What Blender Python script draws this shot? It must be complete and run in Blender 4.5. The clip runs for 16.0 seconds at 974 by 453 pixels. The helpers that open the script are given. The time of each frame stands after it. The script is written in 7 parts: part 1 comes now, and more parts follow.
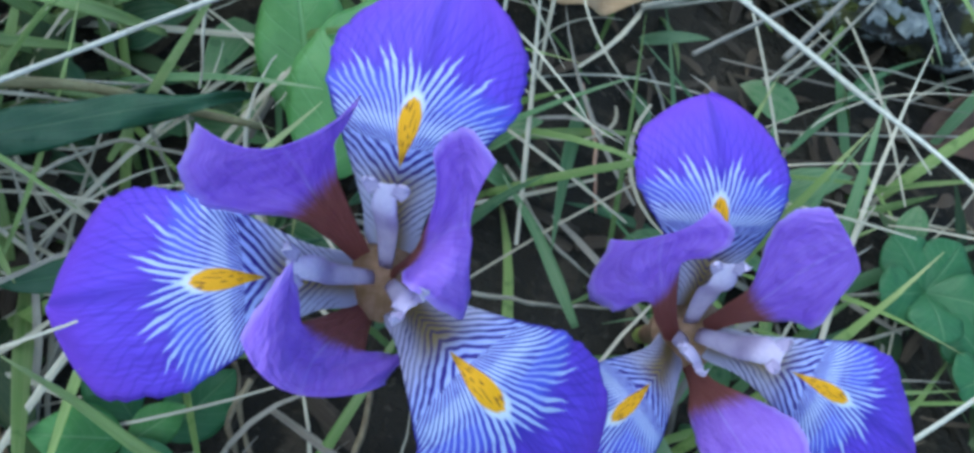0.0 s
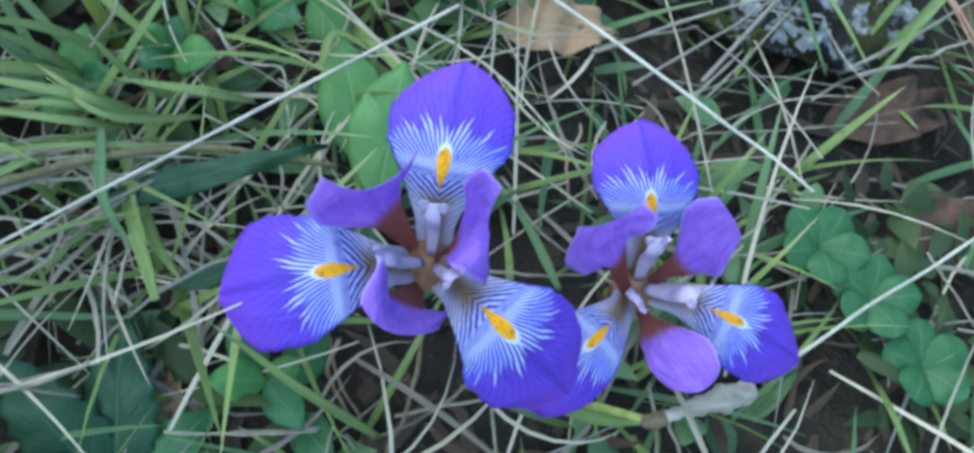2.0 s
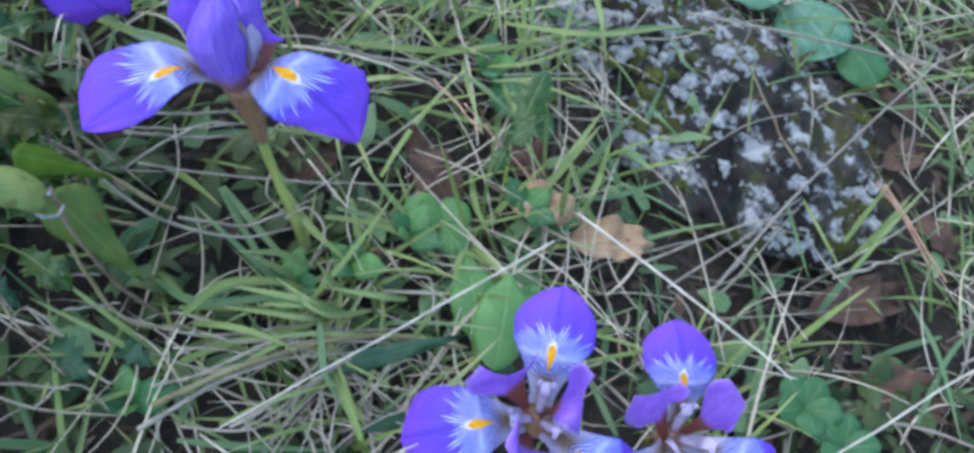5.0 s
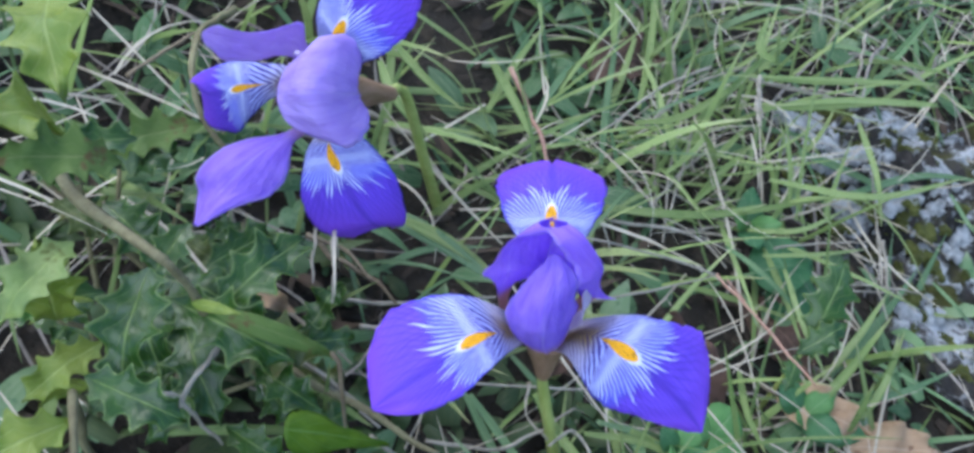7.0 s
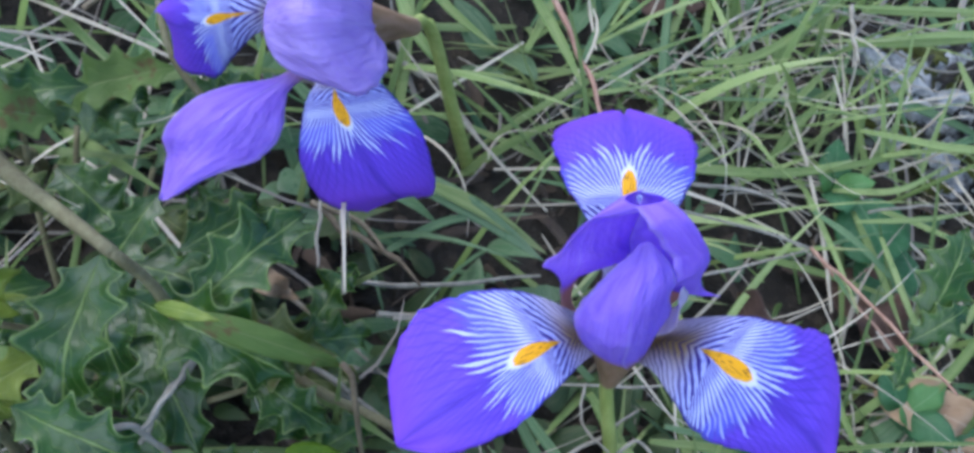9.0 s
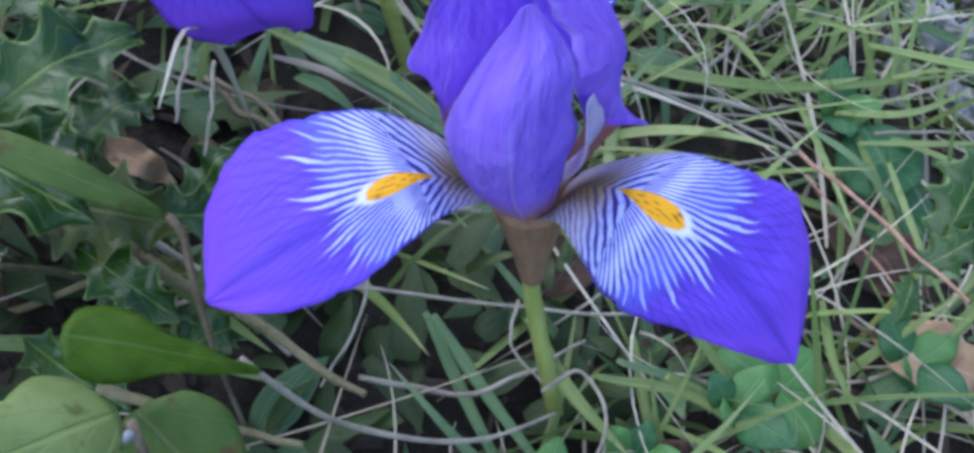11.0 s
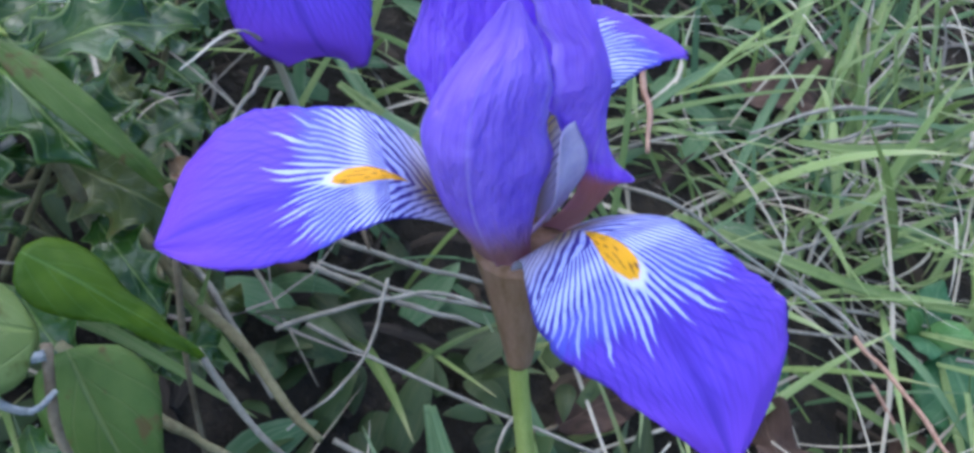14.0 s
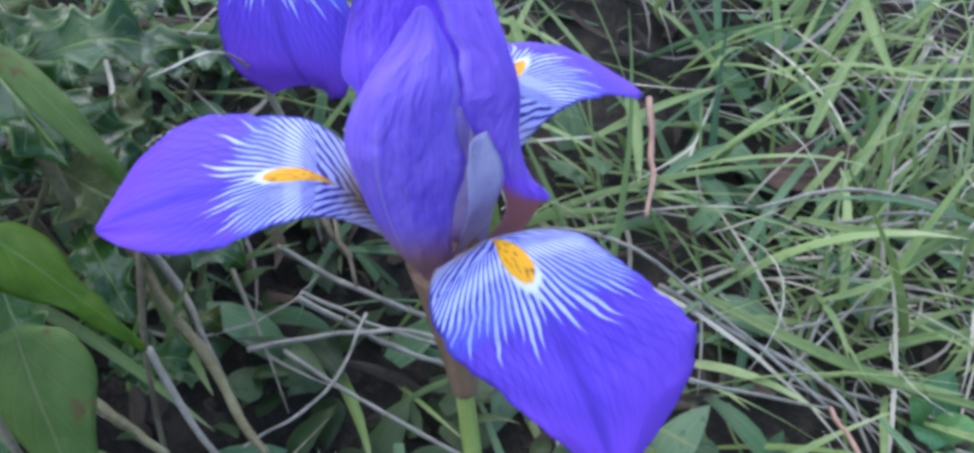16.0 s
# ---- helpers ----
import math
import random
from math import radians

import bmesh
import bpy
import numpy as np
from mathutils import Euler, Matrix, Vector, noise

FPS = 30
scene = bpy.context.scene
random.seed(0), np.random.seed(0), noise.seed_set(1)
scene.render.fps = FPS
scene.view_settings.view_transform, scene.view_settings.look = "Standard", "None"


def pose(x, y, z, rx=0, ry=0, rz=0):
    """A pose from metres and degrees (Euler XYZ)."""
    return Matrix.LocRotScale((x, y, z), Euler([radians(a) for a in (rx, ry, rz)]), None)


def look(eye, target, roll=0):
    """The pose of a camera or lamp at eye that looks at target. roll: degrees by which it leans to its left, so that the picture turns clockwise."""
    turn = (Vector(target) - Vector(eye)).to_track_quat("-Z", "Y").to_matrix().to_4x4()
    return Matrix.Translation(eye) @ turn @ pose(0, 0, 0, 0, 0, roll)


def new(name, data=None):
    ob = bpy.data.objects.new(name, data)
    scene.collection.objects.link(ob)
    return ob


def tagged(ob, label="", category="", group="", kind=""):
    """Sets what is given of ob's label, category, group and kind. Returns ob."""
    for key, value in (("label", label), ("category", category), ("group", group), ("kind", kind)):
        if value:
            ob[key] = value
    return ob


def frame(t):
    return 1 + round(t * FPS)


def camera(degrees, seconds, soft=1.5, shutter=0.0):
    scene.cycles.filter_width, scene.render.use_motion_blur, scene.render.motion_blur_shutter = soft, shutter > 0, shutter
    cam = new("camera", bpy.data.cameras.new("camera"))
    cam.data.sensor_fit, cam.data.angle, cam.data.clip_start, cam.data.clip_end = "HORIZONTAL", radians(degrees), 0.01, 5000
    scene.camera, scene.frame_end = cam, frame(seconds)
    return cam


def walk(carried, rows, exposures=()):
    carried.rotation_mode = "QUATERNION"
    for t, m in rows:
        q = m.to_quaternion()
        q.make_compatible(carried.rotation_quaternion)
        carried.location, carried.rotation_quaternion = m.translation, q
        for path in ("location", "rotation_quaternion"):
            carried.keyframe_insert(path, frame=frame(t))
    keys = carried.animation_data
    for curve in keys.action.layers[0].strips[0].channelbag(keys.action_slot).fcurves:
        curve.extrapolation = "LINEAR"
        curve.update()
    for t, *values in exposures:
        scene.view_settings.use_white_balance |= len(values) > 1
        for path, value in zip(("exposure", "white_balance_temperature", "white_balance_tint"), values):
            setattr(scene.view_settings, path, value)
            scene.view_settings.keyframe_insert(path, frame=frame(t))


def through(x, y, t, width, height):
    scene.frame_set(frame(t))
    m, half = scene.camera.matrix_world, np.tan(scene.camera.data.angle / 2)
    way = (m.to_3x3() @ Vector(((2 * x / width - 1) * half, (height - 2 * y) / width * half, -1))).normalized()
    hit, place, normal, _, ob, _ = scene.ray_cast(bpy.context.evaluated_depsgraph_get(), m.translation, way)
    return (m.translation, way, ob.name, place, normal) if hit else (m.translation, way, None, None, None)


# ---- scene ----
cam = camera(51.9, 16.0, 3.2, 0.3)
PATH = [
    (0.0, 0.0000, 0.0000, 0.1504, 28.00, -8.00, 0.00),
    (0.5, -0.0014, -0.0004, 0.1517, 28.50, -8.01, -2.11),
    (1.0, -0.0019, -0.0054, 0.1650, 26.67, -7.56, -2.30),
    (1.5, -0.0077, -0.0148, 0.1865, 27.21, -7.39, -3.34),
    (2.0, -0.0122, -0.0291, 0.2089, 27.75, -6.78, -3.86),
    (2.5, -0.0152, -0.0423, 0.2291, 28.75, -6.81, -4.38),
    (3.0, -0.0205, -0.0538, 0.2487, 29.65, -6.96, -4.45),
    (5.3, -0.0560, -0.0627, 0.3007, 34.83, -7.11, -1.85),
    (5.5, -0.0616, -0.0551, 0.2983, 34.73, -7.14, -1.35),
    (6.0, -0.0805, -0.0302, 0.2943, 34.56, -6.23, 0.78),
    (6.5, -0.1004, -0.0066, 0.2920, 34.24, -5.74, 1.98),
    (7.0, -0.1067, 0.0172, 0.2884, 33.77, -5.16, 2.38),
    (7.5, -0.1086, 0.0327, 0.2796, 30.89, -5.17, 2.24),
    (8.0, -0.1120, 0.0411, 0.2720, 31.10, -4.53, 2.38),
    (10.5, -0.0992, 0.0502, 0.2107, 30.20, -4.19, 3.24),
    (11.0, -0.0882, 0.0473, 0.2051, 31.64, -4.18, 4.86),
    (11.5, -0.0824, 0.0443, 0.2030, 33.29, -4.70, 6.34),
    (12.0, -0.0780, 0.0439, 0.2008, 35.23, -4.98, 8.62),
    (12.5, -0.0705, 0.0428, 0.1972, 36.43, -5.08, 10.79),
    (13.0, -0.0660, 0.0388, 0.1992, 38.40, -4.37, 14.64),
    (13.5, -0.0646, 0.0390, 0.1951, 40.39, -5.23, 18.06),
    (14.0, -0.0646, 0.0377, 0.1910, 42.50, -6.23, 20.91),
    (14.5, -0.0596, 0.0390, 0.1903, 43.73, -6.25, 22.41),
    (15.0, -0.0561, 0.0365, 0.1836, 44.83, -5.96, 23.67),
    (15.5, -0.0507, 0.0367, 0.1849, 46.25, -6.02, 25.98),
    (16.0, -0.0438, 0.0364, 0.1883, 47.55, -5.80, 27.05),
]
walk(cam, [(t, pose(x, y, z, rx, ry, rz)) for t, x, y, z, rx, ry, rz in PATH], [(0.0, 0.88, 5150, -11), (3.0, 1.13, 5300, -8), (5.5, 1.16, 5450, 5), (8.0, 1.13, 5450, 6), (10.5, 0.98, 5310, 9), (13.0, 1.10, 5310, 8), (16.0, 1.18, 5350, 8)])

# ---- light ----
world = bpy.data.worlds.new("overcast")
world.use_nodes = True
scene.world = world
wt = world.node_tree
sky = wt.nodes.new("ShaderNodeTexSky")
sky.sky_type, sky.sun_disc = "NISHITA", False
sky.sun_elevation, sky.sun_rotation = radians(50), radians(328)
sky.dust_density, sky.ozone_density = 3.0, 1.6
wt.links.new(sky.outputs[0], wt.nodes["Background"].inputs[0])
wt.nodes["Background"].inputs[1].default_value = 0.15
sun = new("sun", bpy.data.lights.new("sun", "SUN"))
sun.data.energy, sun.data.angle, sun.data.color = 1.1, radians(60), (1.0, 0.97, 0.93)
sun.matrix_world = look((-0.60, -0.95, 1.35), (0, 0, 0))

# ---- helpers for materials ----


class Tree:
    """A short way to write shader arithmetic."""

    def __init__(self, name):
        self.mat = bpy.data.materials.new(name)
        self.mat.use_nodes = True
        self.nt = self.mat.node_tree
        self.bsdf = self.nt.nodes["Principled BSDF"]
        self.out = self.nt.nodes["Material Output"]

    def put(self, socket, value):
        if isinstance(value, bpy.types.NodeSocket):
            self.nt.links.new(value, socket)
        elif isinstance(value, tuple) and len(value) == 3 and socket.type == "RGBA":
            socket.default_value = (*value, 1)
        else:
            socket.default_value = value

    def m(self, op, a, b=0.0, c=0.0):
        n = self.nt.nodes.new("ShaderNodeMath")
        n.operation = op
        for s, v in zip(n.inputs, (a, b, c)):
            self.put(s, v)
        return n.outputs[0]

    def ramp(self, x, lo, hi, a=0.0, b=1.0):
        n = self.nt.nodes.new("ShaderNodeMapRange")
        n.interpolation_type = "SMOOTHSTEP"
        for s, v in zip(n.inputs, (x, lo, hi, a, b)):
            self.put(s, v)
        return n.outputs[0]

    def mix(self, f, a, b):
        n = self.nt.nodes.new("ShaderNodeMix")
        n.data_type = "RGBA"
        self.put(n.inputs[0], f)
        self.put(n.inputs[6], a)
        self.put(n.inputs[7], b)
        return n.outputs[2]

    def noise(self, vec, scale, detail=3.0, rough=0.55):
        n = self.nt.nodes.new("ShaderNodeTexNoise")
        self.put(n.inputs["Vector"], vec)
        self.put(n.inputs["Scale"], scale)
        self.put(n.inputs["Detail"], detail)
        self.put(n.inputs["Roughness"], rough)
        return n.outputs[0]

    def white(self, x):
        n = self.nt.nodes.new("ShaderNodeTexWhiteNoise")
        n.noise_dimensions = "1D"
        self.put(n.inputs["W"], x)
        return n.outputs[0]

    def vec(self, x, y, z=0.0):
        n = self.nt.nodes.new("ShaderNodeCombineXYZ")
        for s, v in zip(n.inputs, (x, y, z)):
            self.put(s, v)
        return n.outputs[0]

    def uv(self):
        n = self.nt.nodes.new("ShaderNodeUVMap")
        s = self.nt.nodes.new("ShaderNodeSeparateXYZ")
        self.nt.links.new(n.outputs[0], s.inputs[0])
        return n.outputs[0], s.outputs[0], s.outputs[1]

    def place(self):
        return self.nt.nodes.new("ShaderNodeTexCoord").outputs["Object"]

    def chance(self):
        return self.nt.nodes.new("ShaderNodeObjectInfo").outputs["Random"]

    def island(self):
        return self.nt.nodes.new("ShaderNodeNewGeometry").outputs["Random Per Island"]

    def done(self, colour, rough=0.6, bump=None, depth=0.0003, strength=0.4, through=0.0, gloss=0.4, tint=None):
        b = self.bsdf
        self.put(b.inputs["Base Color"], colour)
        self.put(b.inputs["Roughness"], rough)
        self.put(b.inputs["Specular IOR Level"], gloss)
        if bump is not None:
            n = self.nt.nodes.new("ShaderNodeBump")
            self.put(n.inputs["Height"], bump)
            n.inputs["Distance"].default_value, n.inputs["Strength"].default_value = depth, strength
            self.nt.links.new(n.outputs[0], b.inputs["Normal"])
        if through > 0:
            t = self.nt.nodes.new("ShaderNodeBsdfTranslucent")
            self.put(t.inputs[0], colour if tint is None else tint)
            x = self.nt.nodes.new("ShaderNodeMixShader")
            x.inputs[0].default_value = through
            self.nt.links.new(b.outputs[0], x.inputs[1])
            self.nt.links.new(t.outputs[0], x.inputs[2])
            self.nt.links.new(x.outputs[0], self.out.inputs[0])
        return self.mat


def fall_material():
    """Violet blade, white fan of streaks, dark lines towards the claw and a yellow signal."""
    s = Tree("iris_fall")
    uvw, x, u = s.uv()
    u = s.m("SUBTRACT", u, 0.035)
    side = s.m("GREATER_THAN", x, 0.5)
    v = s.m("ABSOLUTE", s.m("MULTIPLY_ADD", x, 2.0, -1.0))
    wob = s.noise(s.vec(s.m("MULTIPLY", x, 3.0), s.m("MULTIPLY", u, 5.0), s.m("MULTIPLY", s.chance(), 9.0)), 2.0, 2.0)
    # veins fan out from the head of the claw
    p = s.m("SUBTRACT", u, 0.34)
    q = s.m("MULTIPLY", v, s.ramp(u, 0.15, 0.66, 0.07, 0.235))
    rr = s.m("SQRT", s.m("ADD", s.m("MULTIPLY", p, p), s.m("MULTIPLY", q, q)))
    th = s.m("ARCTAN2", q, p)
    c = s.m("ADD", s.m("MULTIPLY_ADD", th, 16.0, s.m("MULTIPLY", rr, -7.5)), s.m("MULTIPLY", wob, 0.9))
    # on the claw the veins leave the midrib one after another
    low_c = s.m("ADD", s.m("MULTIPLY_ADD", v, 4.6, s.m("MULTIPLY", u, -29.0)), s.m("MULTIPLY", wob, 1.4))
    on_claw = s.m("LESS_THAN", u, 0.42)
    c = s.m("ADD", s.m("MULTIPLY", c, s.m("SUBTRACT", 1.0, on_claw)), s.m("MULTIPLY", low_c, on_claw))
    fr = s.m("FRACT", c)
    tri = s.m("MULTIPLY", s.m("ABSOLUTE", s.m("SUBTRACT", fr, 0.5)), 2.0)
    rnd = s.white(s.m("ADD", s.m("FLOOR", s.m("ADD", c, 0.5)), s.m("MULTIPLY", side, 57.0)))
    blotch = s.noise(s.vec(s.m("MULTIPLY", x, 60.0), s.m("MULTIPLY", u, 4.0)), 1.0, 3.0)
    violet = s.mix(s.ramp(blotch, 0.25, 0.75), (0.116, 0.047, 0.55), (0.180, 0.088, 0.78))
    violet = s.mix(s.ramp(s.m("ADD", u, s.m("MULTIPLY", v, 0.10)), 0.74, 1.0), violet, (0.200, 0.070, 0.66))
    vein = s.m("MULTIPLY", s.ramp(tri, 0.40, 0.10), s.ramp(u, 0.95, 0.66))
    violet = s.mix(s.m("MULTIPLY", vein, 0.38), violet, (0.055, 0.024, 0.38))
    # darker band along the keel: shade of the fold put into the colour
    keel = s.m("MULTIPLY", s.ramp(v, 0.11, 0.01), s.ramp(u, 0.58, 0.70))
    violet = s.mix(s.m("MULTIPLY", keel, 0.5), violet, (0.060, 0.026, 0.36))
    # white streaks that taper outwards
    outer = s.m("ADD", s.m("MULTIPLY_ADD", rnd, 0.085, 0.280), s.ramp(th, 0.0, 1.5, 0.0, -0.005))
    s1 = s.m("DIVIDE", s.m("SUBTRACT", outer, rr), 0.120)
    streak = s.ramp(s.m("ADD", tri, s.m("MINIMUM", s1, 0.44)), 0.80, 1.00)
    uneven = s.noise(s.vec(s.m("MULTIPLY", x, 16.0), s.m("MULTIPLY", u, 26.0), s.m("MULTIPLY", s.chance(), 5.0)), 1.0, 2.0)
    streak = s.m("MULTIPLY", streak, s.ramp(uneven, 0.25, 0.50, 0.60, 1.0))
    streak = s.m("MULTIPLY", streak, s.ramp(v, 1.0, 0.93))
    white = s.mix(s.ramp(rr, 0.15, 0.25), (0.42, 0.46, 0.85), (0.53, 0.58, 0.88))
    col = s.mix(streak, s.mix(s.ramp(rr, 0.36, 0.2), violet, (0.052, 0.036, 0.40)), white)
    # bluer zone beyond the white bar
    ring = s.m("MULTIPLY", s.ramp(u, 0.512, 0.535), s.ramp(u, 0.575, 0.630, 1.0, 0.0))
    ring = s.m("MULTIPLY", ring, s.ramp(v, 0.16, 0.34))
    col = s.mix(s.m("MULTIPLY", ring, s.ramp(tri, 0.40, 0.95, 0.85, 0.25)), col, (0.125, 0.125, 0.70))
    bar = s.m("MULTIPLY", s.ramp(u, 0.445, 0.465), s.ramp(u, 0.482, 0.505, 1.0, 0.0))
    bar = s.m("MULTIPLY", bar, s.ramp(v, 0.98, 0.70))
    col = s.mix(s.m("MULTIPLY", bar, s.ramp(tri, 0.15, 0.60, 0.06, 0.90)), col, (0.59, 0.64, 0.89))
    # dark lines and olive tint on the claw
    claw = s.mix(s.ramp(v, 0.10, 0.75), (0.31, 0.23, 0.09), (0.56, 0.53, 0.72))
    col = s.mix(s.ramp(u, 0.40, 0.30), col, claw)
    low = s.m("MULTIPLY", s.ramp(u, 0.42, 0.50, 1.0, 0.0), s.ramp(u, 0.10, 0.2))
    line = s.m("MULTIPLY", s.ramp(tri, 0.26, 0.48, 1.0, 0.0), low)
    line = s.m("MULTIPLY", line, s.ramp(rnd, 0.05, 0.45, 0.34, 0.78))
    col = s.mix(line, col, (0.036, 0.020, 0.15))
    # white rim and yellow signal with dark flecks
    du = s.m("DIVIDE", s.m("SUBTRACT", u, 0.455), 0.090)
    dv = s.m("DIVIDE", v, s.ramp(u, 0.36, 0.50, 0.050, 0.140))
    d = s.m("ADD", s.m("MULTIPLY", du, du), s.m("MULTIPLY", dv, dv))
    d = s.m("ADD", d, s.m("MULTIPLY", s.m("SUBTRACT", blotch, 0.5), 0.5))
    rim = s.m("MULTIPLY", s.ramp(d, 1.7, 1.2), s.ramp(u, 0.48, 0.54))
    col = s.mix(rim, col, (0.70, 0.72, 0.84))
    fleck = s.noise(s.vec(s.m("MULTIPLY", x, 75.0), s.m("MULTIPLY", u, 24.0)), 1.0, 1.0)
    yellow = s.mix(s.ramp(u, 0.36, 0.43), (0.40, 0.24, 0.03), (0.80, 0.40, 0.0))
    yellow = s.mix(s.ramp(fleck, 0.57, 0.64, 0.0, 0.85), yellow, (0.22, 0.07, 0.012))
    col = s.mix(s.ramp(d, 1.1, 0.85), col, yellow)
    bump = s.noise(s.vec(s.m("MULTIPLY", x, 90.0), s.m("MULTIPLY", u, 6.0)), 1.0, 3.0)
    crumple = s.noise(s.vec(s.m("MULTIPLY", x, 7.0), s.m("MULTIPLY", u, 10.0), s.m("MULTIPLY", s.chance(), 7.0)), 1.0, 2.0)
    return s.done(col, 0.55, s.m("MULTIPLY_ADD", crumple, 3.0, bump), 0.0003, 0.42, through=0.22, gloss=0.28)


def standard_material(name, dark, light, lo, hi, deep=(0.260, 0.125, 0.80), pale=(0.450, 0.275, 0.96)):
    s = Tree(name)
    uvw, x, u = s.uv()
    v = s.m("ABSOLUTE", s.m("MULTIPLY_ADD", x, 2.0, -1.0))
    veins = s.noise(s.vec(s.m("MULTIPLY", x, 70.0), s.m("MULTIPLY", u, 3.0)), 1.0, 3.0)
    soft = s.noise(s.vec(s.m("MULTIPLY", x, 4.0), s.m("MULTIPLY", u, 4.0), s.chance()), 1.5, 2.0)
    col = s.mix(s.ramp(s.m("ADD", s.m("MULTIPLY", veins, 0.45), s.m("MULTIPLY", soft, 0.55)), 0.25, 0.75), deep, pale)
    col = s.mix(s.ramp(u, 0.80, 1.0, 0.0, 0.25), col, pale)
    col = s.mix(s.m("MULTIPLY", s.ramp(v, 0.055, 0.0, 0.0, 0.65), s.ramp(u, 0.75, 0.35, 0.25, 1.0)), col, (0.62, 0.52, 0.92))
    # lighter margin: the edge highlight is painted into the petal colour
    col = s.mix(s.ramp(v, 0.86, 1.0, 0.0, 0.60), col, (0.62, 0.47, 0.95))
    claw = s.mix(veins, dark, light)
    col = s.mix(s.ramp(s.m("ADD", u, s.m("MULTIPLY", s.m("SUBTRACT", veins, 0.5), 0.12)), hi, lo), col, claw)
    crumple = s.noise(s.vec(s.m("MULTIPLY", x, 9.0), s.m("MULTIPLY", u, 11.0), s.m("MULTIPLY", s.chance(), 7.0)), 1.0, 2.0)
    return s.done(col, 0.5, s.m("MULTIPLY_ADD", crumple, 5.0, s.m("MULTIPLY", veins, 0.35)), 0.0005, 0.55, through=0.48, gloss=0.25)


def plain_material(name, a, b, scale=40.0, rough=0.6, depth=0.0005, strength=0.5, through=0.0, stretch=(1, 1, 1), gloss=0.3):
    """Two colours blended by grain at two scales, with a fine relief."""
    s = Tree(name)
    mp = s.nt.nodes.new("ShaderNodeMapping")
    mp.inputs["Scale"].default_value = stretch
    s.nt.links.new(s.place(), mp.inputs[0])
    big = s.noise(mp.outputs[0], scale, 3.0)
    fine = s.noise(mp.outputs[0], scale * 9, 4.0)
    f = s.ramp(s.m("ADD", s.m("MULTIPLY", big, 0.65), s.m("MULTIPLY", fine, 0.35)), 0.30, 0.70)
    return s.done(s.mix(f, a, b), rough, fine, depth, strength, through, gloss)


def leaf_material(name, a, b, vein, ribs=9.0, rough=0.45, through=0.25, spot=None, gloss=0.4, rim=0.0):
    """Leaf blade with midrib, side veins, mottling and a paler or darker leaf here and there."""
    s = Tree(name)
    uvw, x, u = s.uv()
    v = s.m("ABSOLUTE", s.m("MULTIPLY_ADD", x, 2.0, -1.0))
    o = s.place()
    mottle = s.noise(o, 160.0, 4.0)
    col = s.mix(s.ramp(mottle, 0.3, 0.7), a, b)
    col = s.mix(s.m("MULTIPLY", s.chance(), 0.45), col, b)
    side = s.m("ABSOLUTE", s.m("SUBTRACT", s.m("FRACT", s.m("SUBTRACT", s.m("MULTIPLY", u, ribs), s.m("MULTIPLY", v, 2.2))), 0.5))
    rib = s.m("MAXIMUM", s.ramp(v, 0.07, 0.02), s.m("MULTIPLY", s.ramp(side, 0.07, 0.02), 0.45))
    col = s.mix(s.m("MULTIPLY", rib, 0.6), col, vein)
    if rim > 0:
        col = s.mix(s.m("MULTIPLY", s.ramp(v, 0.86, 0.97), rim), col, vein)
    if spot is not None:
        col = s.mix(s.ramp(s.noise(o, 220.0, 3.0), 0.60, 0.70), col, spot)
    return s.done(col, rough, s.m("SUBTRACT", s.noise(o, 500.0, 2.0), rib), 0.0006, 0.5, through, gloss)


def blade_material(name, a, b, tip, rough=0.5, through=0.3):
    """Grass: parallel veins along the blade, each blade with its own shade."""
    s = Tree(name)
    uvw, x, u = s.uv()
    r = s.island()
    col = s.mix(r, a, b)
    vein = s.noise(s.vec(s.m("MULTIPLY", x, 14.0), s.m("MULTIPLY", u, 2.0), s.m("MULTIPLY", r, 30.0)), 1.0, 2.0)
    col = s.mix(s.ramp(vein, 0.35, 0.75, 0.0, 0.45), col, tip)
    col = s.mix(s.m("MULTIPLY", s.ramp(u, 0.72, 1.0), s.ramp(r, 0.45, 0.7)), col, tip)
    col = s.mix(s.ramp(s.noise(s.place(), 16.0, 2.0), 0.50, 0.72, 0.0, 0.40), col, tip)
    col = s.mix(s.ramp(s.noise(s.place(), 340.0, 2.0), 0.60, 0.72, 0.0, 0.45), col, a)
    return s.done(col, rough, vein, 0.0003, 0.4, through, 0.35)


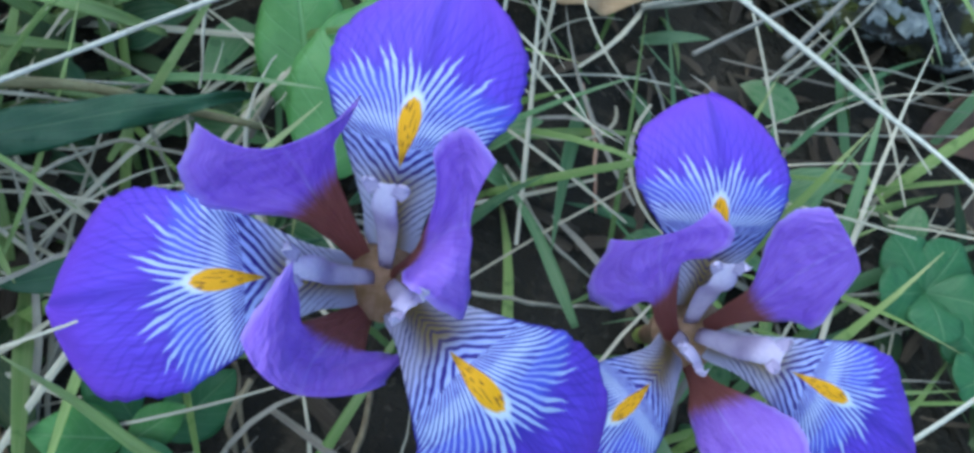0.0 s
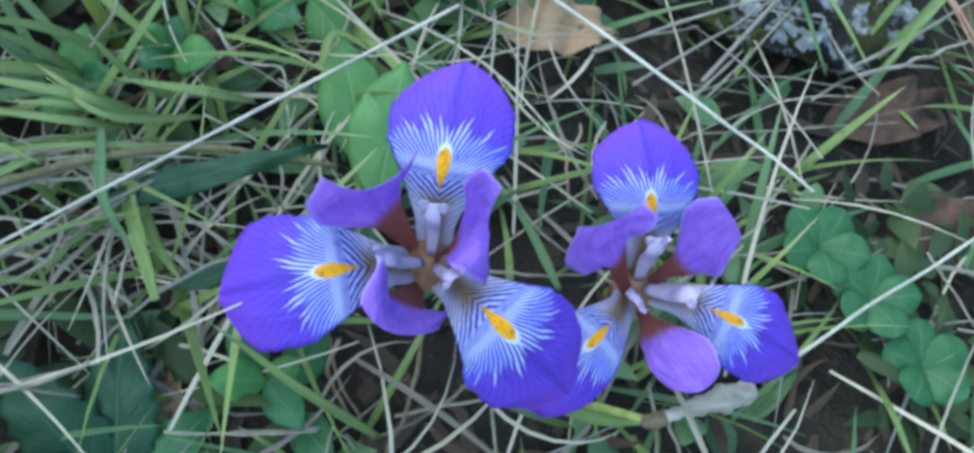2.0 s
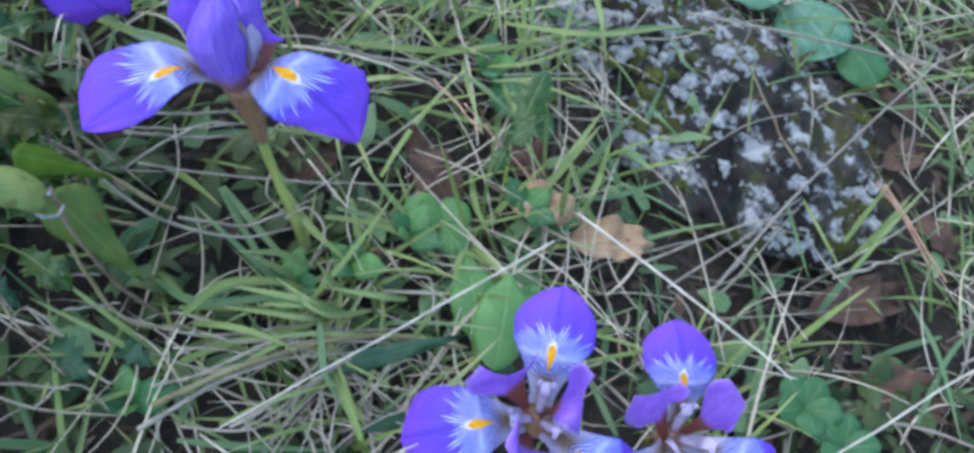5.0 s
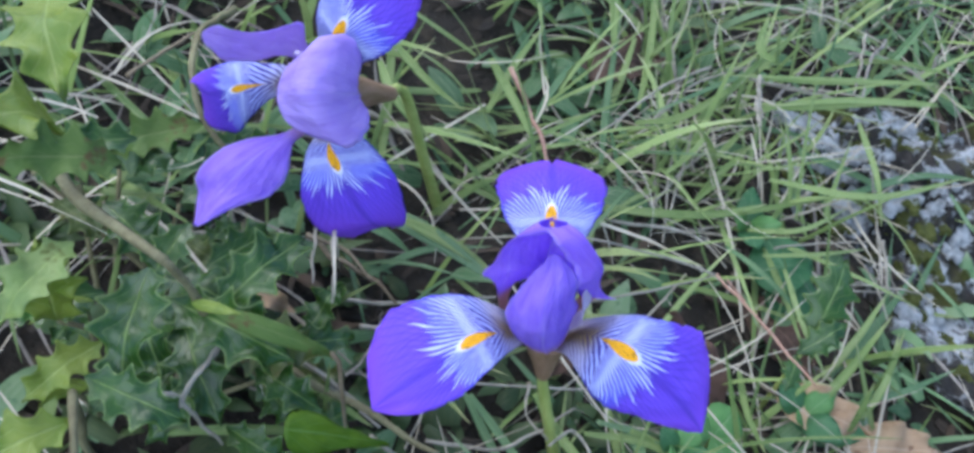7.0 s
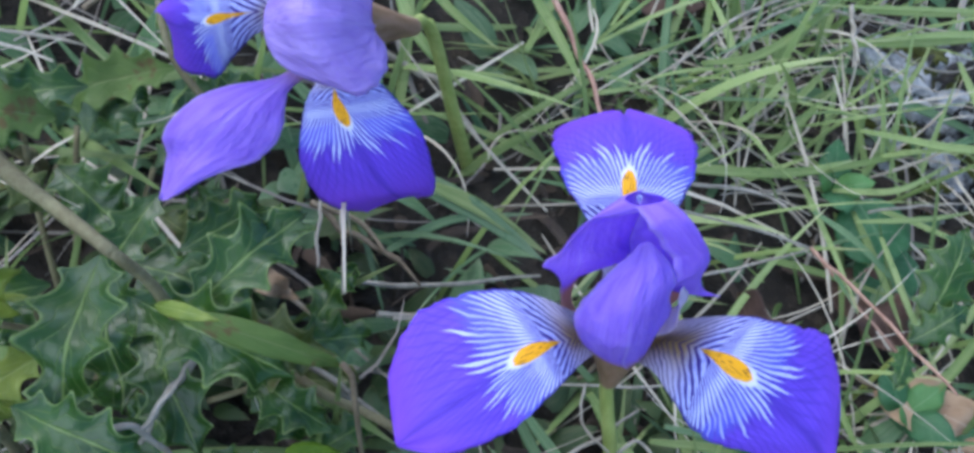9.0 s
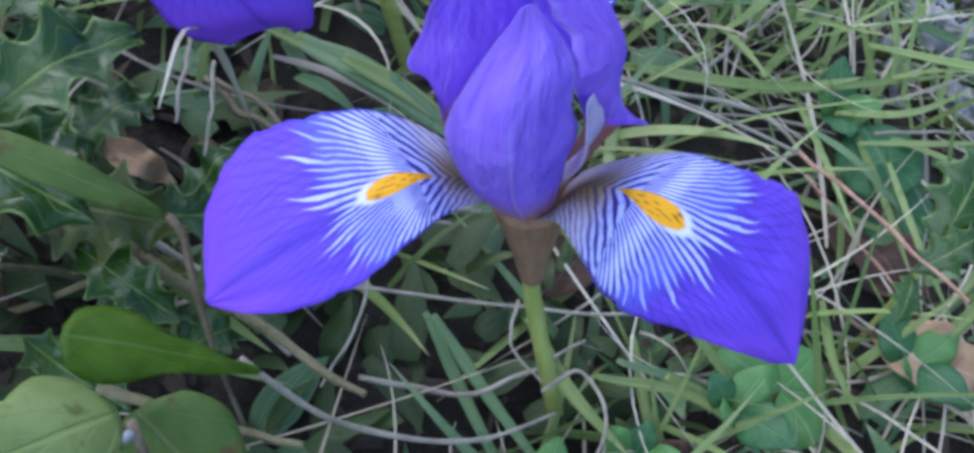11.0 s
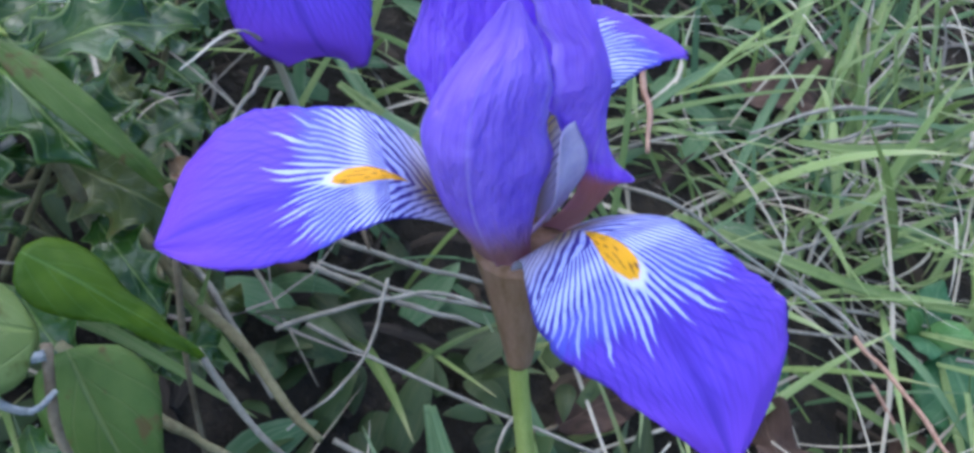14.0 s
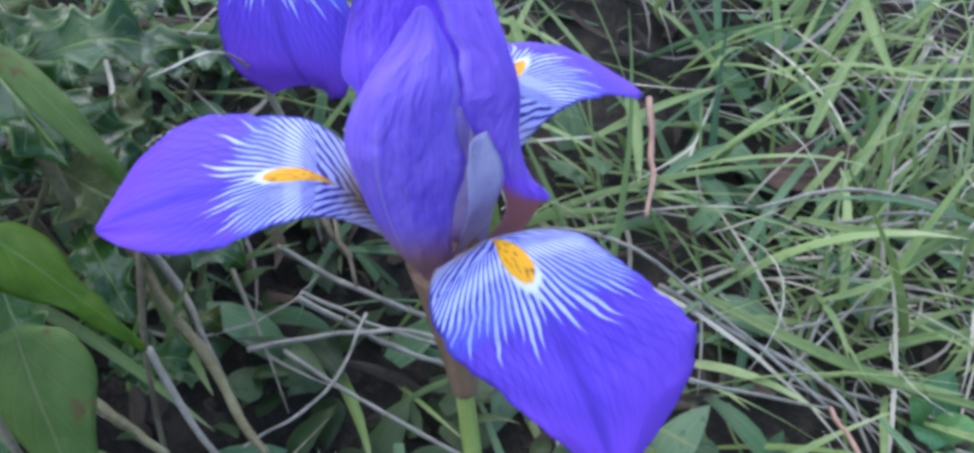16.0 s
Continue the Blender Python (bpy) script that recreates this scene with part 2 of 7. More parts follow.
def soil_material():
    s = Tree("leaf_litter_soil")
    o = s.place()
    n1, n2, n3 = s.noise(o, 14.0, 5.0), s.noise(o, 90.0, 5.0, 0.65), s.noise(o, 420.0, 3.0)
    col = s.mix(s.ramp(n1, 0.35, 0.65), (0.022, 0.019, 0.016), (0.048, 0.040, 0.032))
    col = s.mix(s.ramp(n2, 0.52, 0.66), col, (0.066, 0.052, 0.038))
    col = s.mix(s.ramp(n3, 0.60, 0.72, 0.0, 0.7), col, (0.080, 0.066, 0.050))
    far = s.nt.nodes.new("ShaderNodeVectorMath")
    far.operation = "LENGTH"
    s.nt.links.new(o, far.inputs[0])
    col = s.mix(s.ramp(far.outputs["Value"], 0.40, 0.75, 0.0, 0.85), col, s.mix(s.noise(o, 3.0, 6.0), (0.045, 0.075, 0.022), (0.10, 0.11, 0.045)))
    return s.done(col, 0.95, s.m("ADD", n2, s.m("MULTIPLY", n3, 0.4)), 0.006, 0.8, gloss=0.1)


def rock_material():
    s = Tree("lichen_rock")
    o = s.place()
    n1, n2, n3 = s.noise(o, 30.0, 5.0), s.noise(o, 75.0, 4.0, 0.6), s.noise(o, 400.0, 4.0, 0.7)
    col = s.mix(s.ramp(n1, 0.35, 0.65), (0.014, 0.013, 0.012), (0.055, 0.050, 0.046))
    col = s.mix(s.ramp(s.noise(o, 48.0, 4.0), 0.50, 0.64, 0.0, 0.85), col, (0.055, 0.055, 0.014))
    col = s.mix(s.ramp(s.m("ADD", n2, s.m("MULTIPLY", n3, 0.25)), 0.63, 0.76), col, (0.36, 0.37, 0.38))
    return s.done(col, 0.9, s.m("ADD", n2, s.m("MULTIPLY", n3, 0.5)), 0.004, 0.9, gloss=0.15)


M_FALL = fall_material()
M_STANDARD = standard_material("iris_standard", (0.20, 0.055, 0.045), (0.42, 0.17, 0.16), 0.42, 0.55, (0.305, 0.130, 0.72), (0.50, 0.285, 0.90))
M_STANDARD_PINK = standard_material("iris_standard_pink_claw", (0.40, 0.20, 0.22), (0.60, 0.38, 0.46), 0.22, 0.40, (0.29, 0.15, 0.80), (0.50, 0.32, 0.95))
M_STANDARD_ROSE = standard_material("iris_standard_rose_claw", (0.40, 0.20, 0.18), (0.62, 0.37, 0.42), 0.33, 0.45, (0.30, 0.14, 0.80), (0.50, 0.30, 0.96))
# lightened copy of the standard colours: stronger light put into the petal colour
M_STANDARD_LIT = standard_material("iris_standard_lit", (0.20, 0.055, 0.045), (0.42, 0.17, 0.16), 0.30, 0.42, (0.41, 0.27, 0.74), (0.62, 0.47, 0.92))
M_STYLE = plain_material("style_lilac", (0.48, 0.39, 0.62), (0.68, 0.59, 0.78), 200.0, 0.5, through=0.25)
M_TUBE = plain_material("perianth_tube", (0.21, 0.120, 0.055), (0.40, 0.240, 0.170), 160.0, 0.5, stretch=(4, 4, 0.25), through=0.1)
M_STEM = plain_material("pale_green_stem", (0.31, 0.37, 0.085), (0.48, 0.53, 0.16), 160.0, 0.5, stretch=(3, 3, 0.4), through=0.1)
M_GRASS = blade_material("grass_green", (0.062, 0.130, 0.028), (0.245, 0.350, 0.088), (0.44, 0.44, 0.21))
M_GRASS_COOL = blade_material("grass_blue_green", (0.045, 0.112, 0.046), (0.155, 0.275, 0.110), (0.31, 0.37, 0.21))
M_STRAW = blade_material("dry_straw", (0.32, 0.265, 0.185), (0.60, 0.53, 0.41), (0.66, 0.61, 0.50), 0.6, 0.12)
M_STRAW_GREY = blade_material("weathered_straw", (0.13, 0.105, 0.085), (0.30, 0.265, 0.23), (0.40, 0.36, 0.31), 0.7, 0.1)
M_STALK = plain_material("pale_dry_stalk", (0.18, 0.155, 0.115), (0.38, 0.34, 0.275), 150.0, 0.55, stretch=(1, 1, 0.3))
M_STALK_PALE = plain_material("bleached_stalk", (0.40, 0.36, 0.29), (0.64, 0.59, 0.51), 150.0, 0.55, stretch=(1, 1, 0.3))
M_POD = plain_material("papery_pod", (0.30, 0.265, 0.215), (0.56, 0.51, 0.45), 260.0, 0.6, 0.0006, 0.8, stretch=(0.4, 2, 2))
M_TWIG = plain_material("woody_twig", (0.11, 0.080, 0.050), (0.25, 0.20, 0.13), 120.0, 0.7)
M_BRANCH = plain_material("olive_bark", (0.12, 0.10, 0.05), (0.23, 0.21, 0.11), 120.0, 0.7)
M_RED = plain_material("reddish_twig", (0.28, 0.15, 0.105), (0.46, 0.29, 0.21), 150.0, 0.6)
M_GRASS_BRIGHT = blade_material("grass_yellow_green", (0.13, 0.21, 0.050), (0.31, 0.41, 0.13), (0.48, 0.49, 0.26))
M_CLOVER = leaf_material("clover_green", (0.075, 0.20, 0.045), (0.14, 0.29, 0.085), (0.22, 0.36, 0.15), 8.0)
M_IVY = leaf_material("ivy_pale_green", (0.145, 0.220, 0.048), (0.235, 0.300, 0.090), (0.28, 0.36, 0.10), 5.0, spot=(0.13, 0.15, 0.03))
M_IVY_DARK = leaf_material("ivy_dark_green", (0.042, 0.095, 0.003), (0.085, 0.150, 0.008), (0.12, 0.21, 0.05), 5.0, 0.45, gloss=0.2)
M_HOLLY = leaf_material("spiny_leaf_green", (0.010, 0.038, 0.007), (0.036, 0.084, 0.011), (0.20, 0.28, 0.07), 6.0, 0.27, 0.15, rim=0.55, gloss=0.45)
M_HOLLY_LIGHT = leaf_material("spiny_leaf_yellow_green", (0.12, 0.19, 0.016), (0.22, 0.27, 0.040), (0.36, 0.42, 0.14), 6.0, 0.4)
M_HOLLY_GREY = leaf_material("spiny_leaf_grey_green", (0.028, 0.068, 0.018), (0.066, 0.115, 0.036), (0.22, 0.28, 0.10), 6.0, 0.30, 0.15, rim=0.5, gloss=0.42)
M_HOLLY_OLIVE = leaf_material("spiny_leaf_olive", (0.044, 0.066, 0.013), (0.092, 0.115, 0.027), (0.22, 0.24, 0.08), 6.0, 0.35, 0.15, rim=0.5, gloss=0.4, spot=(0.12, 0.08, 0.03))
M_HERB = leaf_material("herb_green", (0.035, 0.115, 0.040), (0.070, 0.175, 0.065), (0.14, 0.25, 0.11), 7.0)
M_HERB_DARK = leaf_material("herb_dark_green", (0.018, 0.060, 0.030), (0.038, 0.095, 0.046), (0.085, 0.15, 0.08), 7.0)
M_ROUND = leaf_material("grey_green_leaf", (0.080, 0.190, 0.100), (0.150, 0.290, 0.185), (0.26, 0.38, 0.29), 5.0, spot=(0.21, 0.36, 0.26))
M_BROWN = leaf_material("dead_leaf_brown", (0.052, 0.030, 0.023), (0.130, 0.076, 0.054), (0.20, 0.125, 0.085), 7.0, 0.75, 0.15, (0.08, 0.05, 0.035))
M_TAN = leaf_material("dead_leaf_tan", (0.30, 0.185, 0.10), (0.46, 0.32, 0.195), (0.50, 0.38, 0.26), 7.0, 0.75, 0.15, (0.22, 0.13, 0.075))
M_OLIVE = leaf_material("olive_leaf", (0.070, 0.125, 0.026), (0.125, 0.185, 0.045), (0.20, 0.24, 0.09), 6.0, 0.5, gloss=0.2, spot=(0.13, 0.10, 0.035))
# leaf greens set darker, so that shade near the ground is in the colour
M_UNDER = blade_material("leaves_darkened_for_shade", (0.020, 0.045, 0.016), (0.070, 0.120, 0.040), (0.12, 0.13, 0.05))
M_LITTER = blade_material("brown_litter", (0.016, 0.012, 0.009), (0.075, 0.050, 0.034), (0.13, 0.10, 0.07), 0.8, 0.05)
M_SOIL, M_ROCK = soil_material(), rock_material()
M_LICHEN = plain_material("white_lichen", (0.26, 0.28, 0.29), (0.66, 0.68, 0.69), 330.0, 0.95, 0.002, 1.0)
M_MOSS = plain_material("dark_moss", (0.045, 0.055, 0.012), (0.12, 0.125, 0.025), 260.0, 0.95, 0.002, 0.8)

# ---- helpers for shapes ----


def part(name, mesh, material, parent=None, label="", m=None):
    """Links a mesh as one object, under its thing where there is one."""
    mesh.materials.clear()
    mesh.materials.append(material)
    ob = new(name, mesh)
    if parent is not None:
        ob.parent = parent
    if m is not None:
        ob.matrix_basis = m
    if label:
        ob["label"] = label
    return ob


def curve_points(pts, n, power=1.0):
    """n points along a smooth line through pts (any dimension), even by length; power packs them towards the end."""
    p = np.array(pts, float)
    e = np.vstack([2 * p[0] - p[1], p, 2 * p[-1] - p[-2]])
    dense = []
    for i in range(1, len(e) - 2):
        for t in np.linspace(0, 1, 24, endpoint=i == len(e) - 3):
            a, b, c, d = e[i - 1], e[i], e[i + 1], e[i + 2]
            dense.append(0.5 * (2 * b + (c - a) * t + (2 * a - 5 * b + 4 * c - d) * t * t + (3 * b - a - 3 * c + d) * t ** 3))
    q = np.array(dense)
    s = np.concatenate([[0], np.cumsum(np.linalg.norm(np.diff(q, axis=0), axis=1))])
    u = 1 - (1 - np.linspace(0, 1, n)) ** power
    return np.stack([np.interp(u * s[-1], s, q[:, k]) for k in range(q.shape[1])], 1), u


def to_mesh(name, verts, faces, uvs=None, smooth=True):
    me = bpy.data.meshes.new(name)
    me.from_pydata([tuple(v) for v in verts], [], [tuple(int(i) for i in f) for f in faces])
    if uvs is not None:
        layer = me.uv_layers.new(name="UVMap")
        loops = np.empty(len(me.loops), np.int32)
        me.loops.foreach_get("vertex_index", loops)
        layer.data.foreach_set("uv", np.asarray(uvs, np.float32)[loops].ravel())
    if smooth:
        me.polygons.foreach_set("use_smooth", [True] * len(me.polygons))
    me.update()
    return me


def two_faced(name, top, nor, u, v, thick):
    """Closes a grid of places into a thin body with a rim."""
    nu, nv = top.shape[:2]
    edge = (1 - np.abs(v) ** 6)[None, :, None] * (1 - u ** 12)[:, None, None] * 0.85 + 0.15
    low = top - nor * thick * edge
    verts = np.concatenate([top.reshape(-1, 3), low.reshape(-1, 3)])
    k = nu * nv
    idx = np.arange(k).reshape(nu, nv)
    q = np.stack([idx[:-1, :-1], idx[:-1, 1:], idx[1:, 1:], idx[1:, :-1]], -1).reshape(-1, 4)
    ring = list(idx[0, :]) + list(idx[1:, -1]) + list(idx[-1, -2::-1]) + list(idx[-2:0:-1, 0])
    rim = [(ring[j], ring[j - 1], ring[j - 1] + k, ring[j] + k) for j in range(len(ring))]
    uv1 = np.stack(np.broadcast_arrays((v * 0.5 + 0.5)[None, :], u[:, None]), -1).reshape(-1, 2)
    return to_mesh(name, verts, list(q) + list(q[:, ::-1] + k) + rim, np.concatenate([uv1, uv1]))


def sheet(name, line, width, cup=0.0, nu=30, nv=17, thick=0.0003, ruffle=0.0, seed=0, notch=0.0, twist=0.0, power=1.35, wave=3.0, lean=(1.0, 1.0), crease=0.0, fray=0.0):
    """A petal or leaf: line is its midrib as (out, up), width(u) its half width, cup(u) the angle by which the edges droop.
    It has two faces and a rim. A pair of cups droops the two sides apart, a pair in lean (numbers or functions of u) widens them apart. notch: how far the tip is cleft; crease: the keel along the midrib;
    fray: how uneven the margin is."""
    c, u = curve_points(line, nu, power)
    t = np.gradient(c, axis=0)
    t /= np.linalg.norm(t, axis=1)[:, None] + 1e-12
    n = np.stack([-t[:, 1], t[:, 0]], 1)
    v = np.linspace(-1, 1, nv)
    rng = np.random.RandomState(seed + 11)
    ph = rng.uniform(0, 6.28, 6)
    top = np.zeros((nu, nv, 3))
    length = np.linalg.norm(np.diff(c, axis=0), axis=1).sum()
    for i in range(nu):
        w = max(width(u[i]), 0.00012) * np.where(v < 0, *[q(u[i]) if callable(q) else q for q in lean])
        late = min(1.0, max(0.0, (u[i] - 0.4) / 0.2)) * fray
        w = w * (1 + late * (np.sin(31 * u[i] + ph[2] + 2.1 * np.sign(v)) * 0.55 + np.sin(73 * u[i] + ph[3] + 4.4 * np.sign(v)) * 0.45 + np.sin(137 * u[i] + ph[4] - 1.3 * np.sign(v)) * 0.3))
        th = cup(u[i]) if callable(cup) else cup
        th = np.where(v < 0, th[0], th[1]) if isinstance(th, tuple) else np.full(nv, th)
        th = np.where(np.abs(th) > 1e-3, th, 1e-3)
        lat = w * np.sin(v * th) / th
        drop = w * (1 - np.cos(v * th)) / th
        wob = ruffle * u[i] * (np.sin(wave * 3 * u[i] + ph[0] + 1.5 * v) * 0.5 + np.sin(wave * 5.0 * u[i] + ph[1] + 4 * np.sign(v)) * np.abs(v) ** 1.5)
        wob = wob + late * 0.0055 * (np.sin(9 * v + 17 * u[i] + ph[4]) * np.sin(26 * u[i] - 4 * v + ph[5]) + 0.7 * np.sin(21 * u[i] + 5 * v + ph[3]) * np.abs(v))
        back = -notch * length * np.maximum(0, u[i] - 0.6) / 0.4 * np.exp(-(v / 0.16) ** 2)
        a = twist * u[i]
        off = -drop + wob - crease * w * np.abs(v) ** 0.7 * min(1.0, u[i] * 3)
        x = lat * math.cos(a) - off * math.sin(a)
        h = lat * math.sin(a) + off * math.cos(a)
        top[i, :, 0] = x
        top[i, :, 1] = c[i, 0] + n[i, 0] * h + t[i, 0] * back
        top[i, :, 2] = c[i, 1] + n[i, 1] * h + t[i, 1] * back
    du, dv = np.gradient(top, axis=0), np.gradient(top, axis=1)
    nor = np.cross(dv, du)
    nor /= np.linalg.norm(nor, axis=2)[:, :, None] + 1e-12
    return two_faced(name, top, nor, u, v, thick)


def loft(name, rows, nu=44, nv=21, thick=0.00026, ruffle=0.0, fray=0.0, seed=0, crease=0.0, power=1.25, us=None):
    """A petal drawn over a few ribs from claw to tip: each rib is (middle, one edge, other edge) in millimetres from the flower's centre.
    Smooth along and across the ribs, with two faces and a rim. crease: a keel along the middle; ruffle and fray: waves and an uneven margin."""
    q = np.array(rows, float).reshape(len(rows), 9) * 0.001
    c, u = curve_points(q, nu, power)
    mid, a, b = c[:, :3], c[:, 3:6], c[:, 6:]
    v = np.linspace(-1, 1, nv)
    ph = np.random.RandomState(seed + 5).uniform(0, 6.28, 8)
    top = np.zeros((nu, nv, 3))
    for i in range(nu):
        late = min(1.0, max(0.0, (u[i] - 0.35) / 0.3))
        w = 1 + fray * late * (np.sin(29 * u[i] + ph[0] + 2 * np.sign(v)) * 0.5 + np.sin(67 * u[i] + ph[1] + 4 * np.sign(v)) * 0.4 + np.sin(151 * u[i] + ph[2] - np.sign(v)) * 0.3)
        x = (v * w)[:, None]
        top[i] = mid[i] + (b[i] - a[i]) * 0.5 * x + ((a[i] + b[i]) * 0.5 - mid[i]) * x * x
    du, dv = np.gradient(top, axis=0), np.gradient(top, axis=1)
    nor = np.cross(dv, du)
    nor /= np.linalg.norm(nor, axis=2)[:, :, None] + 1e-12
    for i in range(nu):
        late = min(1.0, max(0.0, (u[i] - 0.3) / 0.3))
        h = ruffle * late * (np.sin(7 * u[i] + 2.3 * v + ph[3]) * 0.6 + np.sin(15 * u[i] - 3.1 * v + ph[4]) * 0.35 + np.abs(v) ** 2 * np.sin(23 * u[i] + 4 * np.sign(v) + ph[5]) * 0.6)
        top[i] += nor[i] * (h - crease * np.exp(-(v / 0.09) ** 2) * min(1.0, 4 * (1 - u[i])))[:, None]
    if us is not None:
        along = np.interp(u, curve_points(q, 200)[1], np.interp(curve_points(np.hstack([q, np.linspace(0, 1, len(q))[:, None] * 1e-9]), 200)[0][:, -1] * 1e9, np.linspace(0, 1, len(q)), us))
        u = along
    return two_faced(name, top, nor, u, v, thick)


def profile(*pairs):
    """A smooth half-width from (u, w) pairs."""
    p, _ = curve_points(pairs, 240)
    return lambda u: float(np.interp(u, p[:, 0], p[:, 1]))


def tube_mesh(name, pts, radii, n=24, sides=8, lump=0.0, seed=0):
    """A round stalk through 3D points, with radii that change along it."""
    c, u = curve_points(pts, n)
    r = np.interp(u, np.linspace(0, 1, len(radii)), radii)
    if lump:
        r = r * (1 + lump * np.sin(u * 37 + seed) * np.sin(u * 15 + 2 * seed))
    t = np.gradient(c, axis=0)
    t /= np.linalg.norm(t, axis=1)[:, None] + 1e-12
    ref = np.array([0.31, 0.2, 0.93]) if abs(t[0] @ np.array([0.31, 0.2, 0.93])) < 0.9 else np.array([1.0, 0, 0])
    a = np.cross(t, ref)
    a /= np.linalg.norm(a, axis=1)[:, None]
    b = np.cross(t, a)
    ang = np.linspace(0, 2 * math.pi, sides, endpoint=False)
    v = c[:, None] + r[:, None, None] * (a[:, None] * np.cos(ang)[None, :, None] + b[:, None] * np.sin(ang)[None, :, None])
    idx = np.arange(n * sides).reshape(n, sides)
    nx = np.roll(idx, -1, 1)
    q = np.stack([idx[:-1], nx[:-1], nx[1:], idx[1:]], -1).reshape(-1, 4)
    faces = [tuple(f) for f in q] + [tuple(idx[0, ::-1]), tuple(idx[-1])]
    uv = np.stack(np.broadcast_arrays(np.linspace(0, 1, sides)[None, :], u[:, None]), -1).reshape(-1, 2)
    return to_mesh(name, v.reshape(-1, 3), faces, uv)


def hill(x, y):
    """Height of the ground: a gentle bank that falls to the right and levels out far off."""
    r = math.hypot(x, y)
    k = 1.0 if r < 0.5 else max(0.0, 1 - (r - 0.5) / 2.5)
    z = (-0.262 * x + 0.05 * y) * k - 0.012
    return z + (0.009 * noise.noise((x * 11, y * 11, 3.1)) + 0.004 * noise.noise((x * 37, y * 37, 7.7))) * min(1.0, 1.2 / (0.2 + r))

# ---- ground ----


def build_ground():
    ax = np.concatenate([-np.geomspace(60, 0.62, 14), np.linspace(-0.6, 0.6, 81), np.geomspace(0.62, 60, 14)])
    n = len(ax)
    verts = [(x, y + 0.1, hill(x, y + 0.1)) for y in ax for x in ax]
    idx = np.arange(n * n).reshape(n, n)
    q = np.stack([idx[:-1, :-1], idx[:-1, 1:], idx[1:, 1:], idx[1:, :-1]], -1).reshape(-1, 4)
    ob = part("ground", to_mesh("ground", verts, q), M_SOIL)
    tagged(ob, "dark soil with leaf litter under the grass", "ground", kind="structure")


build_ground()

# ---- iris flowers ----
FALL_LINE = [(0.0025, -0.019), (0.0075, -0.0075), (0.0130, -0.0010), (0.0180, 0.0006), (0.0250, -0.0010), (0.0330, -0.0055), (0.0390, -0.0110)]
FALL_WIDTH = profile((0, 0.0022), (0.12, 0.0034), (0.25, 0.0038), (0.36, 0.0056), (0.48, 0.0086), (0.60, 0.0112), (0.69, 0.0119), (0.77, 0.0118), (0.85, 0.0108), (0.91, 0.0091), (0.955, 0.0068), (0.985, 0.0041), (1.0, 0.0006))
FALL_POINTED = profile((0, 0.0022), (0.12, 0.0034), (0.25, 0.0046), (0.36, 0.0066), (0.48, 0.0094), (0.60, 0.0117), (0.70, 0.0122), (0.80, 0.0112), (0.90, 0.0080), (0.96, 0.0042), (1.0, 0.0005))
FALL_CORNER = profile((0, 0.0022), (0.12, 0.0034), (0.25, 0.0046), (0.36, 0.0066), (0.48, 0.0090), (0.60, 0.0108), (0.72, 0.0121), (0.82, 0.0122), (0.90, 0.0102), (0.96, 0.0060), (1.0, 0.0005))
FALL_BLUNT = profile((0, 0.0022), (0.12, 0.0034), (0.25, 0.0038), (0.36, 0.0056), (0.48, 0.0086), (0.60, 0.0112), (0.70, 0.0121), (0.80, 0.0124), (0.90, 0.0115), (0.96, 0.0090), (0.99, 0.0050), (1.0, 0.0010))
FALL_SQUARE = profile((0, 0.0022), (0.12, 0.0034), (0.25, 0.0038), (0.36, 0.0056), (0.48, 0.0086), (0.60, 0.0110), (0.74, 0.0124), (0.86, 0.0129), (0.94, 0.0124), (0.98, 0.0104), (0.995, 0.0070), (1.0, 0.0030))
FAR_EDGE = profile((0, 1.0), (0.35, 1.0), (0.55, 1.08), (0.75, 1.30), (0.90, 1.42), (1.0, 1.4))
NEAR_EDGE = profile((0, 1.1), (0.25, 1.00), (0.42, 1.08), (0.58, 0.95), (0.75, 0.60), (0.90, 0.36), (1.0, 0.36))
ARM_WIDTH = profile((0, 0.0012), (0.4, 0.0018), (0.8, 0.0021), (1.0, 0.0012))
UPRIGHT_ARM = [(0.0010, -0.0140), (0.0050, -0.0060), (0.0072, 0.0015), (0.0066, 0.0080)]


